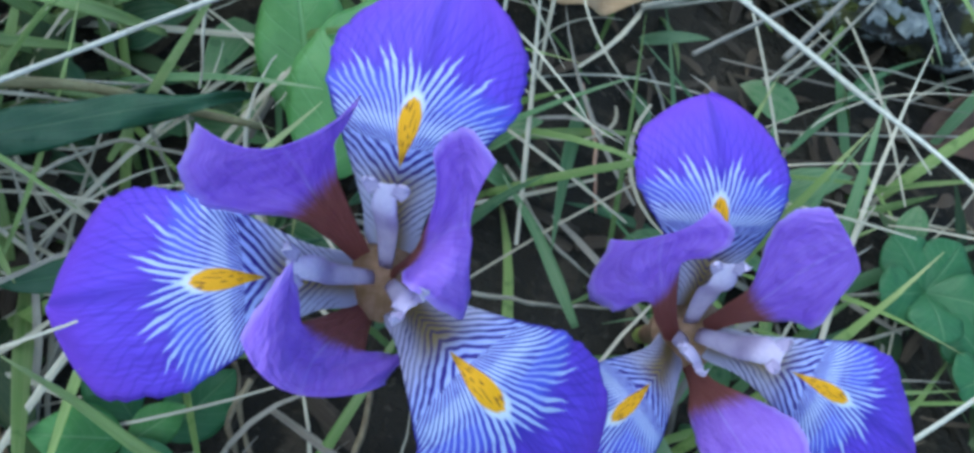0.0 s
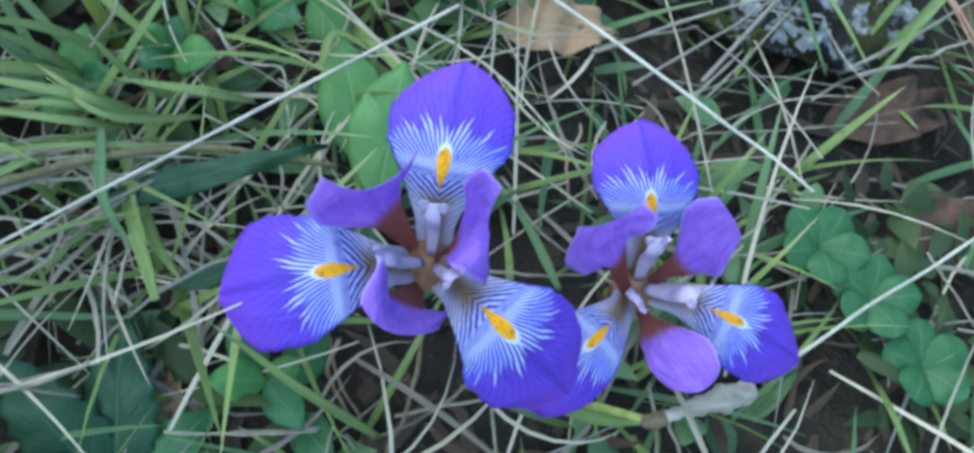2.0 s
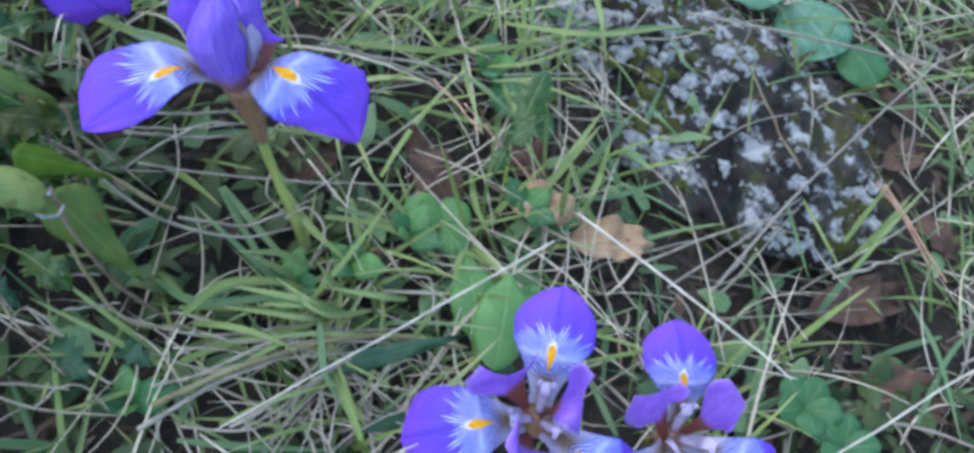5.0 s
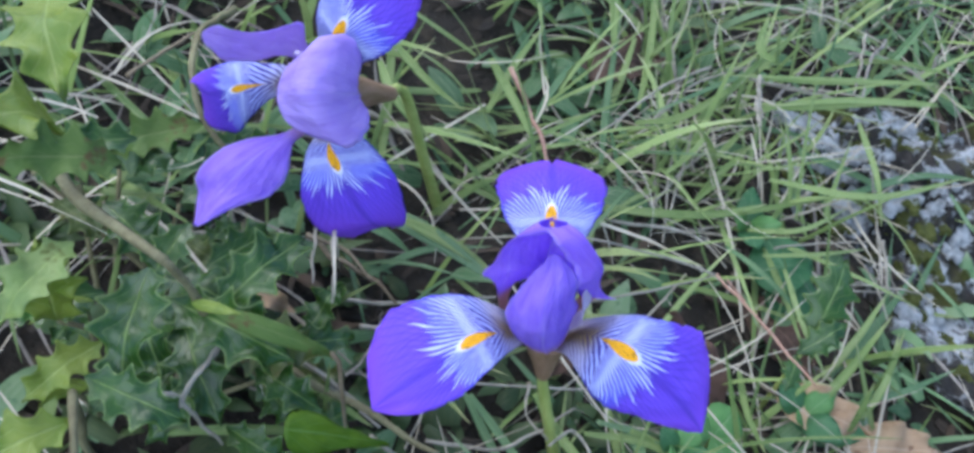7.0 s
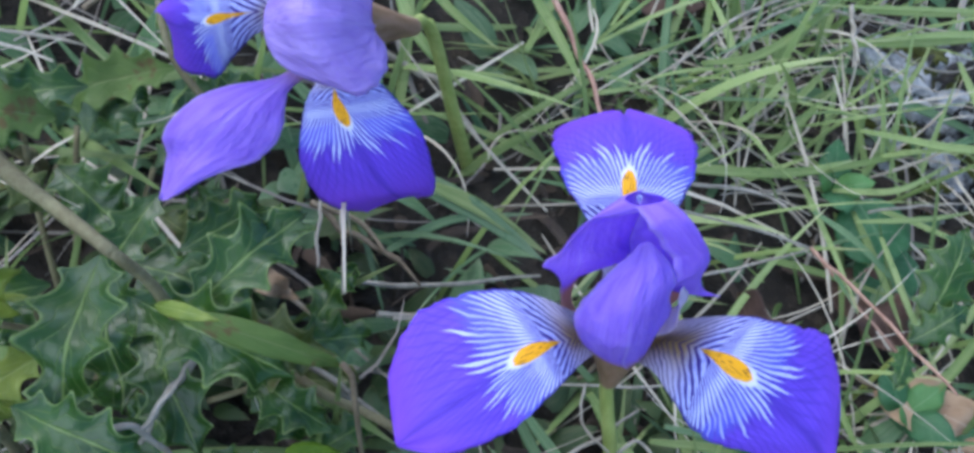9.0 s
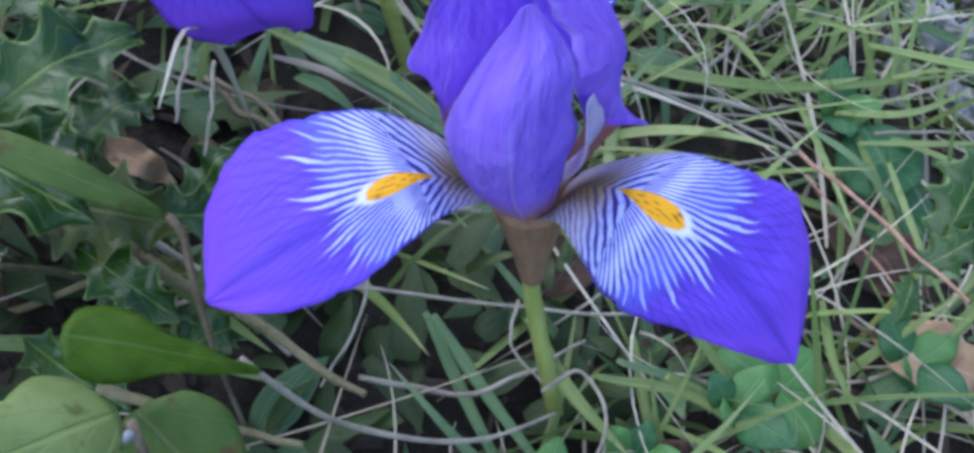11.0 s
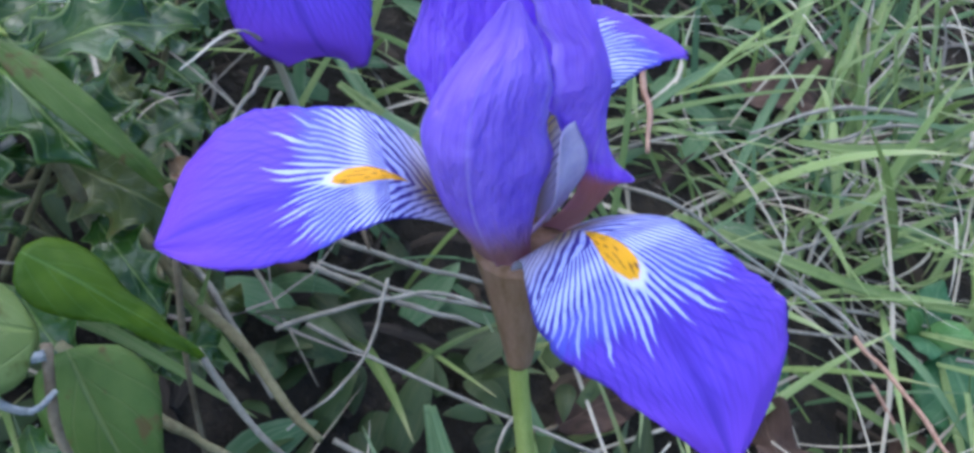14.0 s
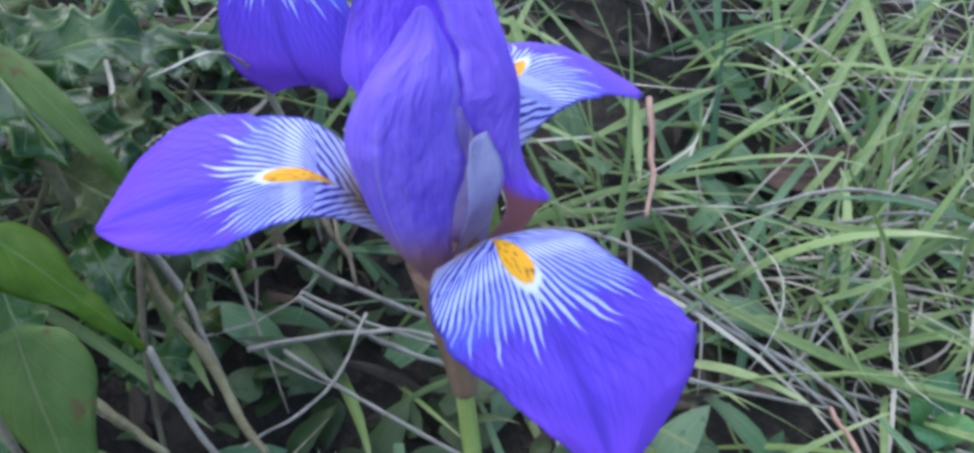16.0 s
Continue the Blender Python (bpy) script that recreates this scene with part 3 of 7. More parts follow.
def iris(label, centre, axis, falls, standards, foot, tube=0.028, petal=M_STANDARD):
    """One bloom: three falls, three standards, three style arms, the perianth tube and the stalk. centre lies among the yellow
    signals; falls name the tips in the world; foot is where the stalk leaves the ground."""
    a = Vector(axis).normalized()
    x = (Vector((1, 0, 0)) - a * a.x).normalized()
    y = a.cross(x)
    frame_m = Matrix((x, y, a)).transposed().to_4x4()
    frame_m.translation = centre
    inv = frame_m.inverted()
    thing = new("iris_flower")
    thing.matrix_basis = frame_m
    tagged(thing, label, "flower", "irises in the grass")
    for i, f in enumerate(falls):
        if "ribs" in f:
            part("fall", loft("fall", f["ribs"], 64, 27, ruffle=f.get("ruffle", 0.0004), fray=f.get("fray", 0.02), seed=i + 3, us=f.get("marks")), M_FALL, thing)
            continue
        p = inv @ Vector(f["tip"])
        r, h, az = math.hypot(p.x, p.y), p.z, math.degrees(math.atan2(p.y, p.x))
        k, g = (r - 0.018) / 0.021, h / 0.011
        line = [(q if q < 0.018 else 0.018 + (q - 0.018) * k, z + (0 if q < 0.02 else (g + 1) * 0.011 * ((q - 0.018) / 0.021) ** 1.6)) for q, z in FALL_LINE]
        w = f.get("wide", 1.0)
        cup = f.get("cup", 0.75)
        cup = cup if isinstance(cup, tuple) else (cup, cup)
        shape = f.get("shape", FALL_WIDTH)
        me = sheet("fall", line, lambda u, w=w, shape=shape: shape(u) * w, lambda u, cup=cup: tuple(-0.25 + (q + 0.25) * min(1.0, max(0.0, (u - 0.15) / 0.4)) for q in cup), 64, 27, 0.00028,
                   f.get("ruffle", 0.0006), i + int(1000 * abs(centre[0])), f.get("notch", 0.0), f.get("twist", 0.0), power=1.7, lean=f.get("lean", (1.0, 1.0)), crease=f.get("crease", 0.08), fray=f.get("fray", 0.030))
        part("fall", me, M_FALL, thing, m=pose(0, 0, 0, 0, 0, az - 90))
        # style arm over the claw, with its two crests
        reach = f.get("arm", 0.60)
        arm = sheet("style_arm", f.get("armline", [(0.0010, -0.014), (0.0045, -0.0060), (0.0095 * reach, 0.0018), (0.0140 * reach, 0.0048)]),
                    lambda u, k=f.get("armwide", 1.0): ARM_WIDTH(u) * k, 0.5, 14, 9, 0.0004, 0.0002, i)
        arm = part("style_arm", arm, M_STYLE, thing, m=pose(0, 0, 0, 0, 0, f.get("armaz", az) - 90))
        for side in (-1, 1) if f.get("crests", True) else ():
            crest = sheet("crest", [(0, 0), (0.0008, 0.0014), (0.0008, 0.0022), (-0.0002, 0.0034)], profile((0, 0.0007), (0.35, 0.0009), (0.7, 0.0006), (1, 0.0001)), -0.4, 12, 7, 0.0002, 0.0004, i + side)
            part("crest", crest, M_STYLE, arm, m=pose(side * 0.0012, 0.0122 * reach, 0.0036, -14, side * 14, side * -20))
    for i, s in enumerate(standards):
        me = loft("standard", s["ribs"], ruffle=s.get("ruffle", 0.0004), fray=s.get("fray", 0.03), seed=i * 7 + int(2000 * abs(centre[1])), crease=s.get("crease", 0.0))
        part("standard", me, s.get("skin", petal), thing)
    base = Vector((0, 0, -0.018 - tube))
    part("tube", tube_mesh("tube", [(0, 0, -0.0155), (0, 0, -0.020), (0, 0, -0.027), tuple(base * 0.6 + Vector((0, 0, -0.4 * 0.027))), tuple(base)], (0.0058, 0.0046, 0.0036, 0.0026, 0.0019), 24, 14), M_TUBE, thing)
    g = inv @ Vector(foot)
    mid = (base + g) * 0.5 + Vector((0, 0, -0.004))
    part("stem", tube_mesh("stem", [tuple(base + Vector((0, 0, 0.0015))), tuple(base + Vector((0, 0, -0.008))), tuple(mid), tuple(g)], (0.00142, 0.00150, 0.0017, 0.0020), 20, 10), M_STEM, thing, "pale yellow-green stem")
    return thing


def on_ground(x, y, dz=0.0):
    return (x, y, hill(x, y) + dz)


OPEN_STANDARD_A = dict(ribs=[((-2.0, 1.3, -18.5), (-2.6, 0.8, -18.5), (-1.3, 1.8, -18.5)), ((-5.2, 5.3, -8.6), (-7.0, 4.1, -8.5), (-3.4, 6.6, -7.7)), ((-7.0, 7.6, -0.9), (-10.5, 5.4, -2.7), (-4.4, 10.3, 2.2)), ((-7.5, 9.0, 7.6), (-19.2, 5.4, -0.9), (-3.3, 12.9, 8.7)), ((-7.5, 9.3, 14.8), (-20.1, 7.9, 6.0), (-1.3, 15.4, 11.0)), ((-7.7, 9.4, 16.9), (-16.7, 11.4, 15.2), (-0.9, 15.9, 11.1))])
OPEN_STANDARD_B = dict(ribs=[((-0.4, -0.3, -18.8), (-0.2, 0.6, -18.7), (0.3, -1.0, -18.9)), ((3.7, 1.7, -6.8), (4.8, 3.1, -4.7), (3.0, 0.7, -8.9)), ((7.0, 3.1, 1.2), (7.2, 7.9, 8.9), (4.2, -2.5, 5.9)), ((9.3, 3.8, 6.2), (7.4, 11.2, 13.6), (7.0, -4.2, 4.6)), ((10.7, 3.9, 8.2), (10.1, 11.9, 16.7), (10.5, -5.7, -0.6)), ((11.1, 3.8, 9.2), (12.9, 8.6, 17.0), (11.4, -2.5, -2.4))])
OPEN_STANDARD_C = dict(ribs=[((-1.9, -3.4, -18.8), (-2.5, -2.5, -18.7), (-1.4, -4.8, -18.9)), ((-3.3, -6.2, -10.7), (-5.2, -4.9, -10.5), (-1.2, -8.0, -12.0)), ((-4.4, -8.6, -2.6), (-7.7, -6.6, -0.1), (-0.5, -9.5, -8.1)), ((-5.0, -11.2, 5.5), (-6.2, -3.3, 11.0), (2.4, -9.8, -10.3)), ((-5.1, -13.5, 10.6), (-6.6, -1.5, 13.2), (4.0, -9.5, -10.4)), ((-4.9, -14.3, 12.6), (-10.0, -8.9, 16.6), (1.9, -13.2, -4.3))])
iris("open violet-blue iris with splayed standards beside a smaller one", (0.0012, 0.0484, 0.0496), (-0.12, -0.34, 0.93),
     [dict(tip=(-0.0362, 0.0470, 0.0365), armwide=0.75, cup=0.55, wide=1.04, shape=FALL_BLUNT), dict(tip=(0.0095, 0.0855, 0.0560), armwide=0.75, cup=0.5, wide=1.03), dict(tip=(0.0290, 0.0285, 0.0285), armwide=0.75, cup=0.7, wide=1.1, arm=0.5)],
     [OPEN_STANDARD_A,
      OPEN_STANDARD_B,
      OPEN_STANDARD_C],
     on_ground(0.007, 0.070, -0.004))
LOW_STANDARD_A = dict(ribs=[((-0.6, -3.7, -18.8), (-1.4, -3.7, -19.0), (0.5, -3.2, -18.5)), ((-4.7, 1.3, -10.4), (-6.2, 0.8, -10.7), (-3.2, 2.3, -10.0)), ((-7.4, 5.3, -2.5), (-9.1, 3.4, -4.1), (-5.4, 8.5, 1.3)), ((-9.3, 8.2, 3.5), (-14.3, 1.9, -3.1), (-3.8, 8.9, 10.0)), ((-9.9, 10.1, 6.6), (-18.2, 4.6, -1.6), (-1.8, 11.3, 13.0)), ((-10.0, 11.2, 8.8), (-16.0, 11.2, 3.4), (-4.6, 14.8, 12.7))])
LOW_STANDARD_B = dict(ribs=[((2.0, 0.1, -18.0), (1.7, 0.9, -18.1), (2.5, -1.0, -17.9)), ((4.1, 2.3, -8.0), (3.6, 3.8, -8.1), (5.1, 1.0, -7.8)), ((5.7, 4.0, 0.9), (4.7, 6.7, 1.9), (9.0, 1.3, -0.2)), ((7.5, 6.7, 8.1), (3.4, 11.1, 9.3), (12.5, 0.5, 3.1)), ((10.0, 9.0, 13.5), (4.7, 14.6, 15.5), (13.5, 3.8, 7.9)), ((12.0, 10.5, 16.6), (8.5, 14.6, 17.9), (14.1, 7.7, 13.9))])
LOW_STANDARD_C = dict(ribs=[((0.5, -3.7, -18.5), (-0.6, -4.3, -18.8), (1.5, -3.2, -18.2)), ((0.7, -7.9, -11.2), (-0.8, -8.4, -11.6), (2.2, -7.1, -9.8)), ((1.5, -11.2, -4.7), (-1.7, -12.7, -7.6), (5.3, -9.3, -1.6)), ((3.2, -15.7, 1.2), (-1.1, -17.6, -3.0), (8.9, -11.8, 5.0)), ((5.5, -19.6, 4.3), (1.5, -21.2, 0.1), (10.9, -16.7, 7.0)), ((7.2, -22.4, 5.2), (4.6, -22.6, 3.3), (9.9, -20.4, 5.9))])
iris("violet-blue iris with rounded splayed standards, low in the grass", (0.0499, 0.0530, 0.0264), (-0.06, -0.35, 0.93),
     [dict(tip=(0.0503, 0.0890, 0.0320), cup=0.45, wide=1.0), dict(tip=(0.0845, 0.0405, 0.0112), cup=0.6, wide=0.88), dict(tip=(0.0225, 0.0325, 0.0080), cup=0.7, wide=0.85, arm=0.5)],
     [LOW_STANDARD_A,
      LOW_STANDARD_B,
      LOW_STANDARD_C],
     on_ground(0.056, 0.074, -0.004), 0.024)
UPRIGHT_STANDARD_A = dict(crease=-0.0004, ruffle=0.0005, ribs=[((-1.0, -3.0, -18.5), (-3.6, -2.6, -18.0), (1.8, -2.4, -18.5)), ((-0.6, -5.8, -12.8), (-4.4, -4.6, -12.4), (3.2, -4.0, -13.0)), ((0.0, -8.8, -6.6), (-5.2, -6.4, -7.4), (3.6, -5.0, -8.0)), ((-1.0, -9.6, -0.5), (-7.0, -6.0, -3.6), (4.2, -4.9, -2.6)), ((-1.1, -10.2, 7.5), (-8.4, -5.7, 3.4), (5.4, -3.8, 4.2)), ((-1.1, -8.4, 13.2), (-7.6, -4.6, 8.6), (5.3, -3.5, 9.8)), ((-0.5, -5.4, 16.8), (-6.0, -3.4, 12.4), (4.8, -2.8, 13.8)), ((0.3, -2.4, 19.0), (-2.6, -1.8, 16.6), (3.1, -1.0, 17.2)), ((0.2, -0.5, 21.4), (-0.7, -0.7, 20.9), (0.9, -0.3, 21.0))])
UPRIGHT_STANDARD_B = dict(skin=M_STANDARD_ROSE, fray=0.05, ribs=[((-1.9, 1.1, -19.7), (-2.7, 0.8, -19.7), (-0.7, 1.2, -19.9)), ((3.2, 2.9, -15.9), (1.8, 2.4, -15.9), (5.0, 2.6, -16.6)), ((8.2, 3.6, -7.4), (6.1, 4.1, -7.8), (10.5, 4.0, -6.2)), ((8.9, 0.2, 2.9), (5.1, -2.1, 8.8), (12.8, 0.3, 0.6)), ((9.6, 1.8, 11.0), (4.6, -1.8, 14.3), (-0.5, 5.5, 4.0)), ((8.0, 2.2, 17.5), (3.0, -0.2, 18.8), (-1.0, 7.0, 11.0)), ((5.6, 3.4, 22.0), (0.8, 1.2, 22.6), (0.5, 8.0, 17.0)), ((2.6, 4.8, 23.8), (-1.8, 3.4, 23.8), (-0.5, 7.6, 20.5))])
UPRIGHT_STANDARD_C = dict(skin=M_STANDARD_ROSE, fray=0.05, ribs=[((-4.4, 0.8, -20.4), (-5.1, -0.5, -19.8), (-3.6, 1.1, -20.4)), ((-8.7, 2.1, -11.4), (-9.7, 0.7, -10.8), (-8.2, 3.8, -13.0)), ((-9.8, 1.3, 0.7), (-10.3, 1.3, 2.4), (-6.8, 4.6, -1.9)), ((-8.2, 0.4, 10.8), (-13.3, 1.6, 7.2), (0.0, 5.5, 2.0)), ((-8.0, 1.5, 16.0), (-10.4, 1.0, 14.6), (0.5, 6.5, 7.5)), ((-7.2, 2.4, 19.8), (-8.8, 1.2, 18.8), (0.8, 7.5, 13.5)), ((-5.6, 3.4, 22.4), (-6.8, 1.8, 22.0), (0.0, 8.0, 17.5)), ((-2.6, 4.6, 23.8), (0.8, 3.4, 23.6), (1.2, 7.8, 20.5))])
iris("violet iris with upright standards on a short green stem", (-0.0828, 0.1172, 0.1159), (-0.11, -0.11, 0.988),
     [dict(tip=(-0.1158, 0.0955, 0.1055), cup=(0.1, 0.35), wide=1.18, twist=0.25, shape=FALL_POINTED, lean=(0.52, 1.04), arm=0.5, crests=False), dict(tip=(-0.0504, 0.0966, 0.1040), cup=(0.8, 0.75), wide=1.10, twist=-0.12, shape=FALL_CORNER, lean=(FAR_EDGE, NEAR_EDGE), armline=UPRIGHT_ARM, armaz=-20, armwide=1.25, crests=False), dict(tip=(-0.0815, 0.1580, 0.1095), cup=0.40, wide=0.98, notch=0.06, shape=FALL_SQUARE, arm=0.35, crests=False)],
     [UPRIGHT_STANDARD_A,
      UPRIGHT_STANDARD_B,
      UPRIGHT_STANDARD_C],
     on_ground(-0.0640, 0.1235, -0.004), 0.026, M_STANDARD_PINK)
LEANING_FALL_A = dict(marks=(0, 0.22, 0.44, 0.60, 0.75, 0.90, 1), ribs=[((-0.0, -0.0, -19.0), (-0.4, 0.7, -18.8), (0.3, -0.7, -19.1)), ((2.3, -6.4, -11.6), (0.5, -7.2, -10.5), (4.3, -5.5, -12.8)), ((5.3, -11.7, -5.6), (0.4, -12.9, -5.0), (11.5, -9.9, -11.5)), ((8.7, -17.3, -5.4), (-0.3, -19.8, -4.4), (16.3, -15.4, -14.1)), ((11.2, -22.9, -7.9), (-0.1, -26.8, -6.5), (18.2, -21.7, -17.2)), ((13.3, -27.7, -12.4), (2.6, -31.6, -10.4), (17.7, -28.1, -20.1)), ((13.5, -29.3, -16.7), (7.7, -33.0, -15.2), (14.8, -30.3, -20.5))])
LEANING_FALL_B = dict(marks=(0, 0.20, 0.38, 0.47, 0.64, 0.84, 1), ribs=[((-0.0, -0.0, -19.0), (-0.4, 0.7, -18.8), (0.3, -0.7, -19.1)), ((-2.8, 1.3, -9.4), (-3.2, -0.2, -9.0), (-2.7, 2.8, -9.5)), ((-6.6, 1.0, -1.1), (-7.9, -2.3, -2.3), (-6.5, 5.2, -3.8)), ((-11.5, -0.3, 2.3), (-13.4, -7.2, -2.9), (-14.3, 4.9, -1.0)), ((-16.9, -2.0, 2.6), (-17.8, -10.9, -4.2), (-21.8, 3.4, -0.4)), ((-22.2, -2.5, 0.4), (-24.3, -11.2, -4.5), (-26.9, 1.3, -1.4)), ((-25.8, -1.8, -0.7), (-26.8, -8.3, -4.3), (-29.6, -1.0, -1.6))])
LEANING_STANDARD_A = dict(crease=0.0005, ruffle=0.0007, ribs=[((-0.0, -0.0, -19.0), (-0.4, 0.7, -18.8), (0.3, -0.7, -19.1)), ((7.1, 0.1, -12.6), (6.8, 2.3, -12.6), (7.3, -2.0, -12.5)), ((13.0, 0.2, -2.1), (12.7, 5.5, -3.5), (14.8, -2.5, -3.9)), ((14.2, 0.4, 6.3), (14.1, 10.6, 0.2), (17.8, -5.8, -0.5)), ((13.0, 0.6, 12.8), (12.9, 12.2, 4.2), (17.7, -8.6, 3.3)), ((9.5, 0.2, 14.9), (9.6, 11.0, 8.4), (15.1, -10.2, 7.1)), ((3.6, -0.6, 14.0), (5.3, 5.3, 11.2), (5.9, -5.6, 11.9))])
LEANING_STANDARD_B = dict(ribs=[((-0.0, -0.0, -19.0), (-0.4, 0.7, -18.8), (0.3, -0.7, -19.1)), ((-0.9, 3.6, -10.7), (-1.4, 2.7, -10.3), (-0.5, 4.5, -11.0)), ((-1.9, 7.8, -3.3), (-2.8, 6.4, -3.9), (-0.3, 10.0, -3.1)), ((-4.1, 8.4, 2.8), (-4.5, 7.2, 0.7), (1.5, 14.3, 2.7)), ((-5.3, 8.7, 8.4), (-8.1, 5.5, 5.7), (-1.8, 11.6, 9.6)), ((-7.7, 8.8, 15.1), (-10.4, 5.3, 12.2), (-5.2, 11.6, 16.8)), ((-10.4, 10.1, 19.5), (-10.5, 7.7, 17.2), (-6.9, 11.7, 19.4))])
LEANING_STANDARD_C = dict(skin=M_STANDARD_PINK, ribs=[((-0.0, -0.0, -19.0), (-0.4, 0.7, -18.8), (0.3, -0.7, -19.1)), ((-2.2, -5.7, -12.6), (-3.3, -5.2, -12.0), (-1.0, -6.9, -13.1)), ((-4.3, -9.8, -6.1), (-5.7, -9.5, -5.3), (-3.5, -11.2, -6.4)), ((-6.7, -13.5, 0.8), (-11.1, -11.4, 1.0), (-2.6, -13.7, -3.0)), ((-8.7, -17.2, 5.3), (-16.0, -14.9, 5.1), (-2.1, -19.4, -1.0)), ((-10.7, -20.8, 7.5), (-20.1, -20.2, 6.7), (-3.8, -22.9, 2.0)), ((-12.5, -24.1, 9.6), (-19.4, -24.4, 5.9), (-7.9, -25.3, 7.9)), ((-13.7, -29.5, 14.5), (-14.0, -29.2, 14.6), (-13.2, -29.7, 14.2))])
iris("leaning violet-blue iris with lilac standards brightened as if lit beside the spiny shrub", (-0.1383, 0.1586, 0.1242), (-0.40, -0.62, 0.67),
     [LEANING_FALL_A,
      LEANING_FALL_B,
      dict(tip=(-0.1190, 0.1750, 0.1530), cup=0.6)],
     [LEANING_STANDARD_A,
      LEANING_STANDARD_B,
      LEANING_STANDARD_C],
     on_ground(-0.1050, 0.2000, -0.004), 0.026, M_STANDARD_LIT)

# ---- grass and straw as uncountable cover ----


def ribbons(name, base, az, length, width, rise, bend, material, label, category, seg=6, fold=0.25, sway=0.0, seed=0):
    """Many blades in one mesh: each a tapered, folded strip that leaves the ground at an angle and arches over."""
    rng = np.random.RandomState(seed)
    n = len(base)
    t = np.linspace(0, 1, seg + 1)
    ang = rise[:, None] - bend[:, None] * t[None, :] ** 1.3
    step = length[:, None] / seg
    head = az[:, None] + sway * rng.normal(0, 1, (n, 1)) * t[None, :]
    d = np.stack([np.cos(ang) * np.cos(head), np.cos(ang) * np.sin(head), np.sin(ang)], -1)
    c = np.concatenate([np.zeros((n, 1, 3)), np.cumsum(d[:, :-1] * step[:, :, None], 1)], 1) + base[:, None, :]
    sidev = np.stack([-np.sin(head), np.cos(head), np.zeros_like(head)], -1)
    tw = rng.uniform(-0.7, 0.7, (n, 1)) * (0.4 + t[None, :])
    up = np.cross(d, sidev)
    sidev = sidev * np.cos(tw)[:, :, None] + up * np.sin(tw)[:, :, None]
    up = np.cross(d, sidev)
    w = width[:, None] * np.minimum(1.0, 0.55 + 1.8 * t[None, :]) * (1 - t[None, :] ** 2.6) + 0.00005
    left = c + sidev * w[:, :, None]
    right = c - sidev * w[:, :, None]
    mid = c + up * (w * fold)[:, :, None]
    v = np.stack([left, mid, right], 2)
    k = (seg + 1) * 3
    one = []
    for i in range(seg):
        for j in range(2):
            one.append((i * 3 + j, i * 3 + j + 1, i * 3 + j + 4, i * 3 + j + 3))
    faces = (np.array(one)[None] + (np.arange(n) * k)[:, None, None]).reshape(-1, 4)
    me = bpy.data.meshes.new(name)
    vv = v.reshape(-1, 3).astype(np.float32)
    me.vertices.add(len(vv))
    me.vertices.foreach_set("co", vv.ravel())
    me.loops.add(faces.size)
    me.loops.foreach_set("vertex_index", faces.ravel().astype(np.int32))
    me.polygons.add(len(faces))
    me.polygons.foreach_set("loop_start", (np.arange(len(faces)) * 4).astype(np.int32))
    uv = np.stack(np.broadcast_arrays(np.array([0.0, 0.5, 1.0])[None, :], t[:, None]), -1).reshape(-1, 2)
    uv = np.tile(uv, (n, 1)).astype(np.float32)
    me.uv_layers.new(name="UVMap").data.foreach_set("uv", uv[faces.ravel()].ravel())
    me.polygons.foreach_set("use_smooth", np.ones(len(faces), bool))
    me.update(calc_edges=True)
    ob = part(name, me, material)
    tagged(ob, label, category, kind="stuff")
    return ob


def cover(n, seed, near=0.0, far=0.6, keep=None, thin=0.5):
    """Places on the ground around the blooms, thinning outwards."""
    rng = np.random.RandomState(seed)
    r = near + (far - near) * rng.uniform(0, 1, n) ** thin
    a = rng.uniform(0, 2 * math.pi, n)
    x, y = -0.02 + r * np.cos(a), 0.13 + r * np.sin(a)
    if keep is not None:
        k = np.array([keep(p, q, rng) for p, q in zip(x, y)])
        x, y = x[k], y[k]
    z = np.array([hill(p, q) for p, q in zip(x, y)])
    return np.stack([x, y, z], 1), rng


# thin spots where the dark soil shows
BARE = ((-0.102, 0.113, 0.040, 0.036), (-0.185, 0.135, 0.032, 0.022), (-0.130, 0.064, 0.035, 0.017), (-0.156, 0.090, 0.034, 0.030), (0.195, 0.235, 0.040, 0.050), (0.155, 0.120, 0.028, 0.028), (0.158, 0.155, 0.050, 0.035), (0.170, 0.095, 0.050, 0.045), (0.130, 0.048, 0.035, 0.028), (0.090, 0.150, 0.030, 0.024), (-0.140, 0.062, 0.040, 0.028))


def off_rock(x, y, rng):
    d = min(math.hypot((x - 0.122) / 0.072, (y - 0.226) / 0.070), math.hypot((x - 0.060) / 0.052, (y - 0.258) / 0.050))
    bare = any(math.hypot((x - p) / a, (y - q) / b) < 1 for p, q, a, b in BARE)
    return (d > 1.0 or rng.uniform() < 0.14) and not (bare and rng.uniform() < 0.82)


def strawy(x, y, rng):
    """Less straw where the fresh grass stands behind the irises."""
    fresh = math.hypot((x + 0.04) / 0.12, (y - 0.21) / 0.10) < 1
    crowded = math.hypot((x - 0.02) / 0.07, (y - 0.05) / 0.05) < 1 and rng.uniform() < 0.45
    under_iris = math.hypot((x + 0.104) / 0.060, (y - 0.125) / 0.055) < 1 and rng.uniform() < 0.92
    return off_rock(x, y, rng) and not under_iris and not crowded and (not fresh or rng.uniform() < 0.35)


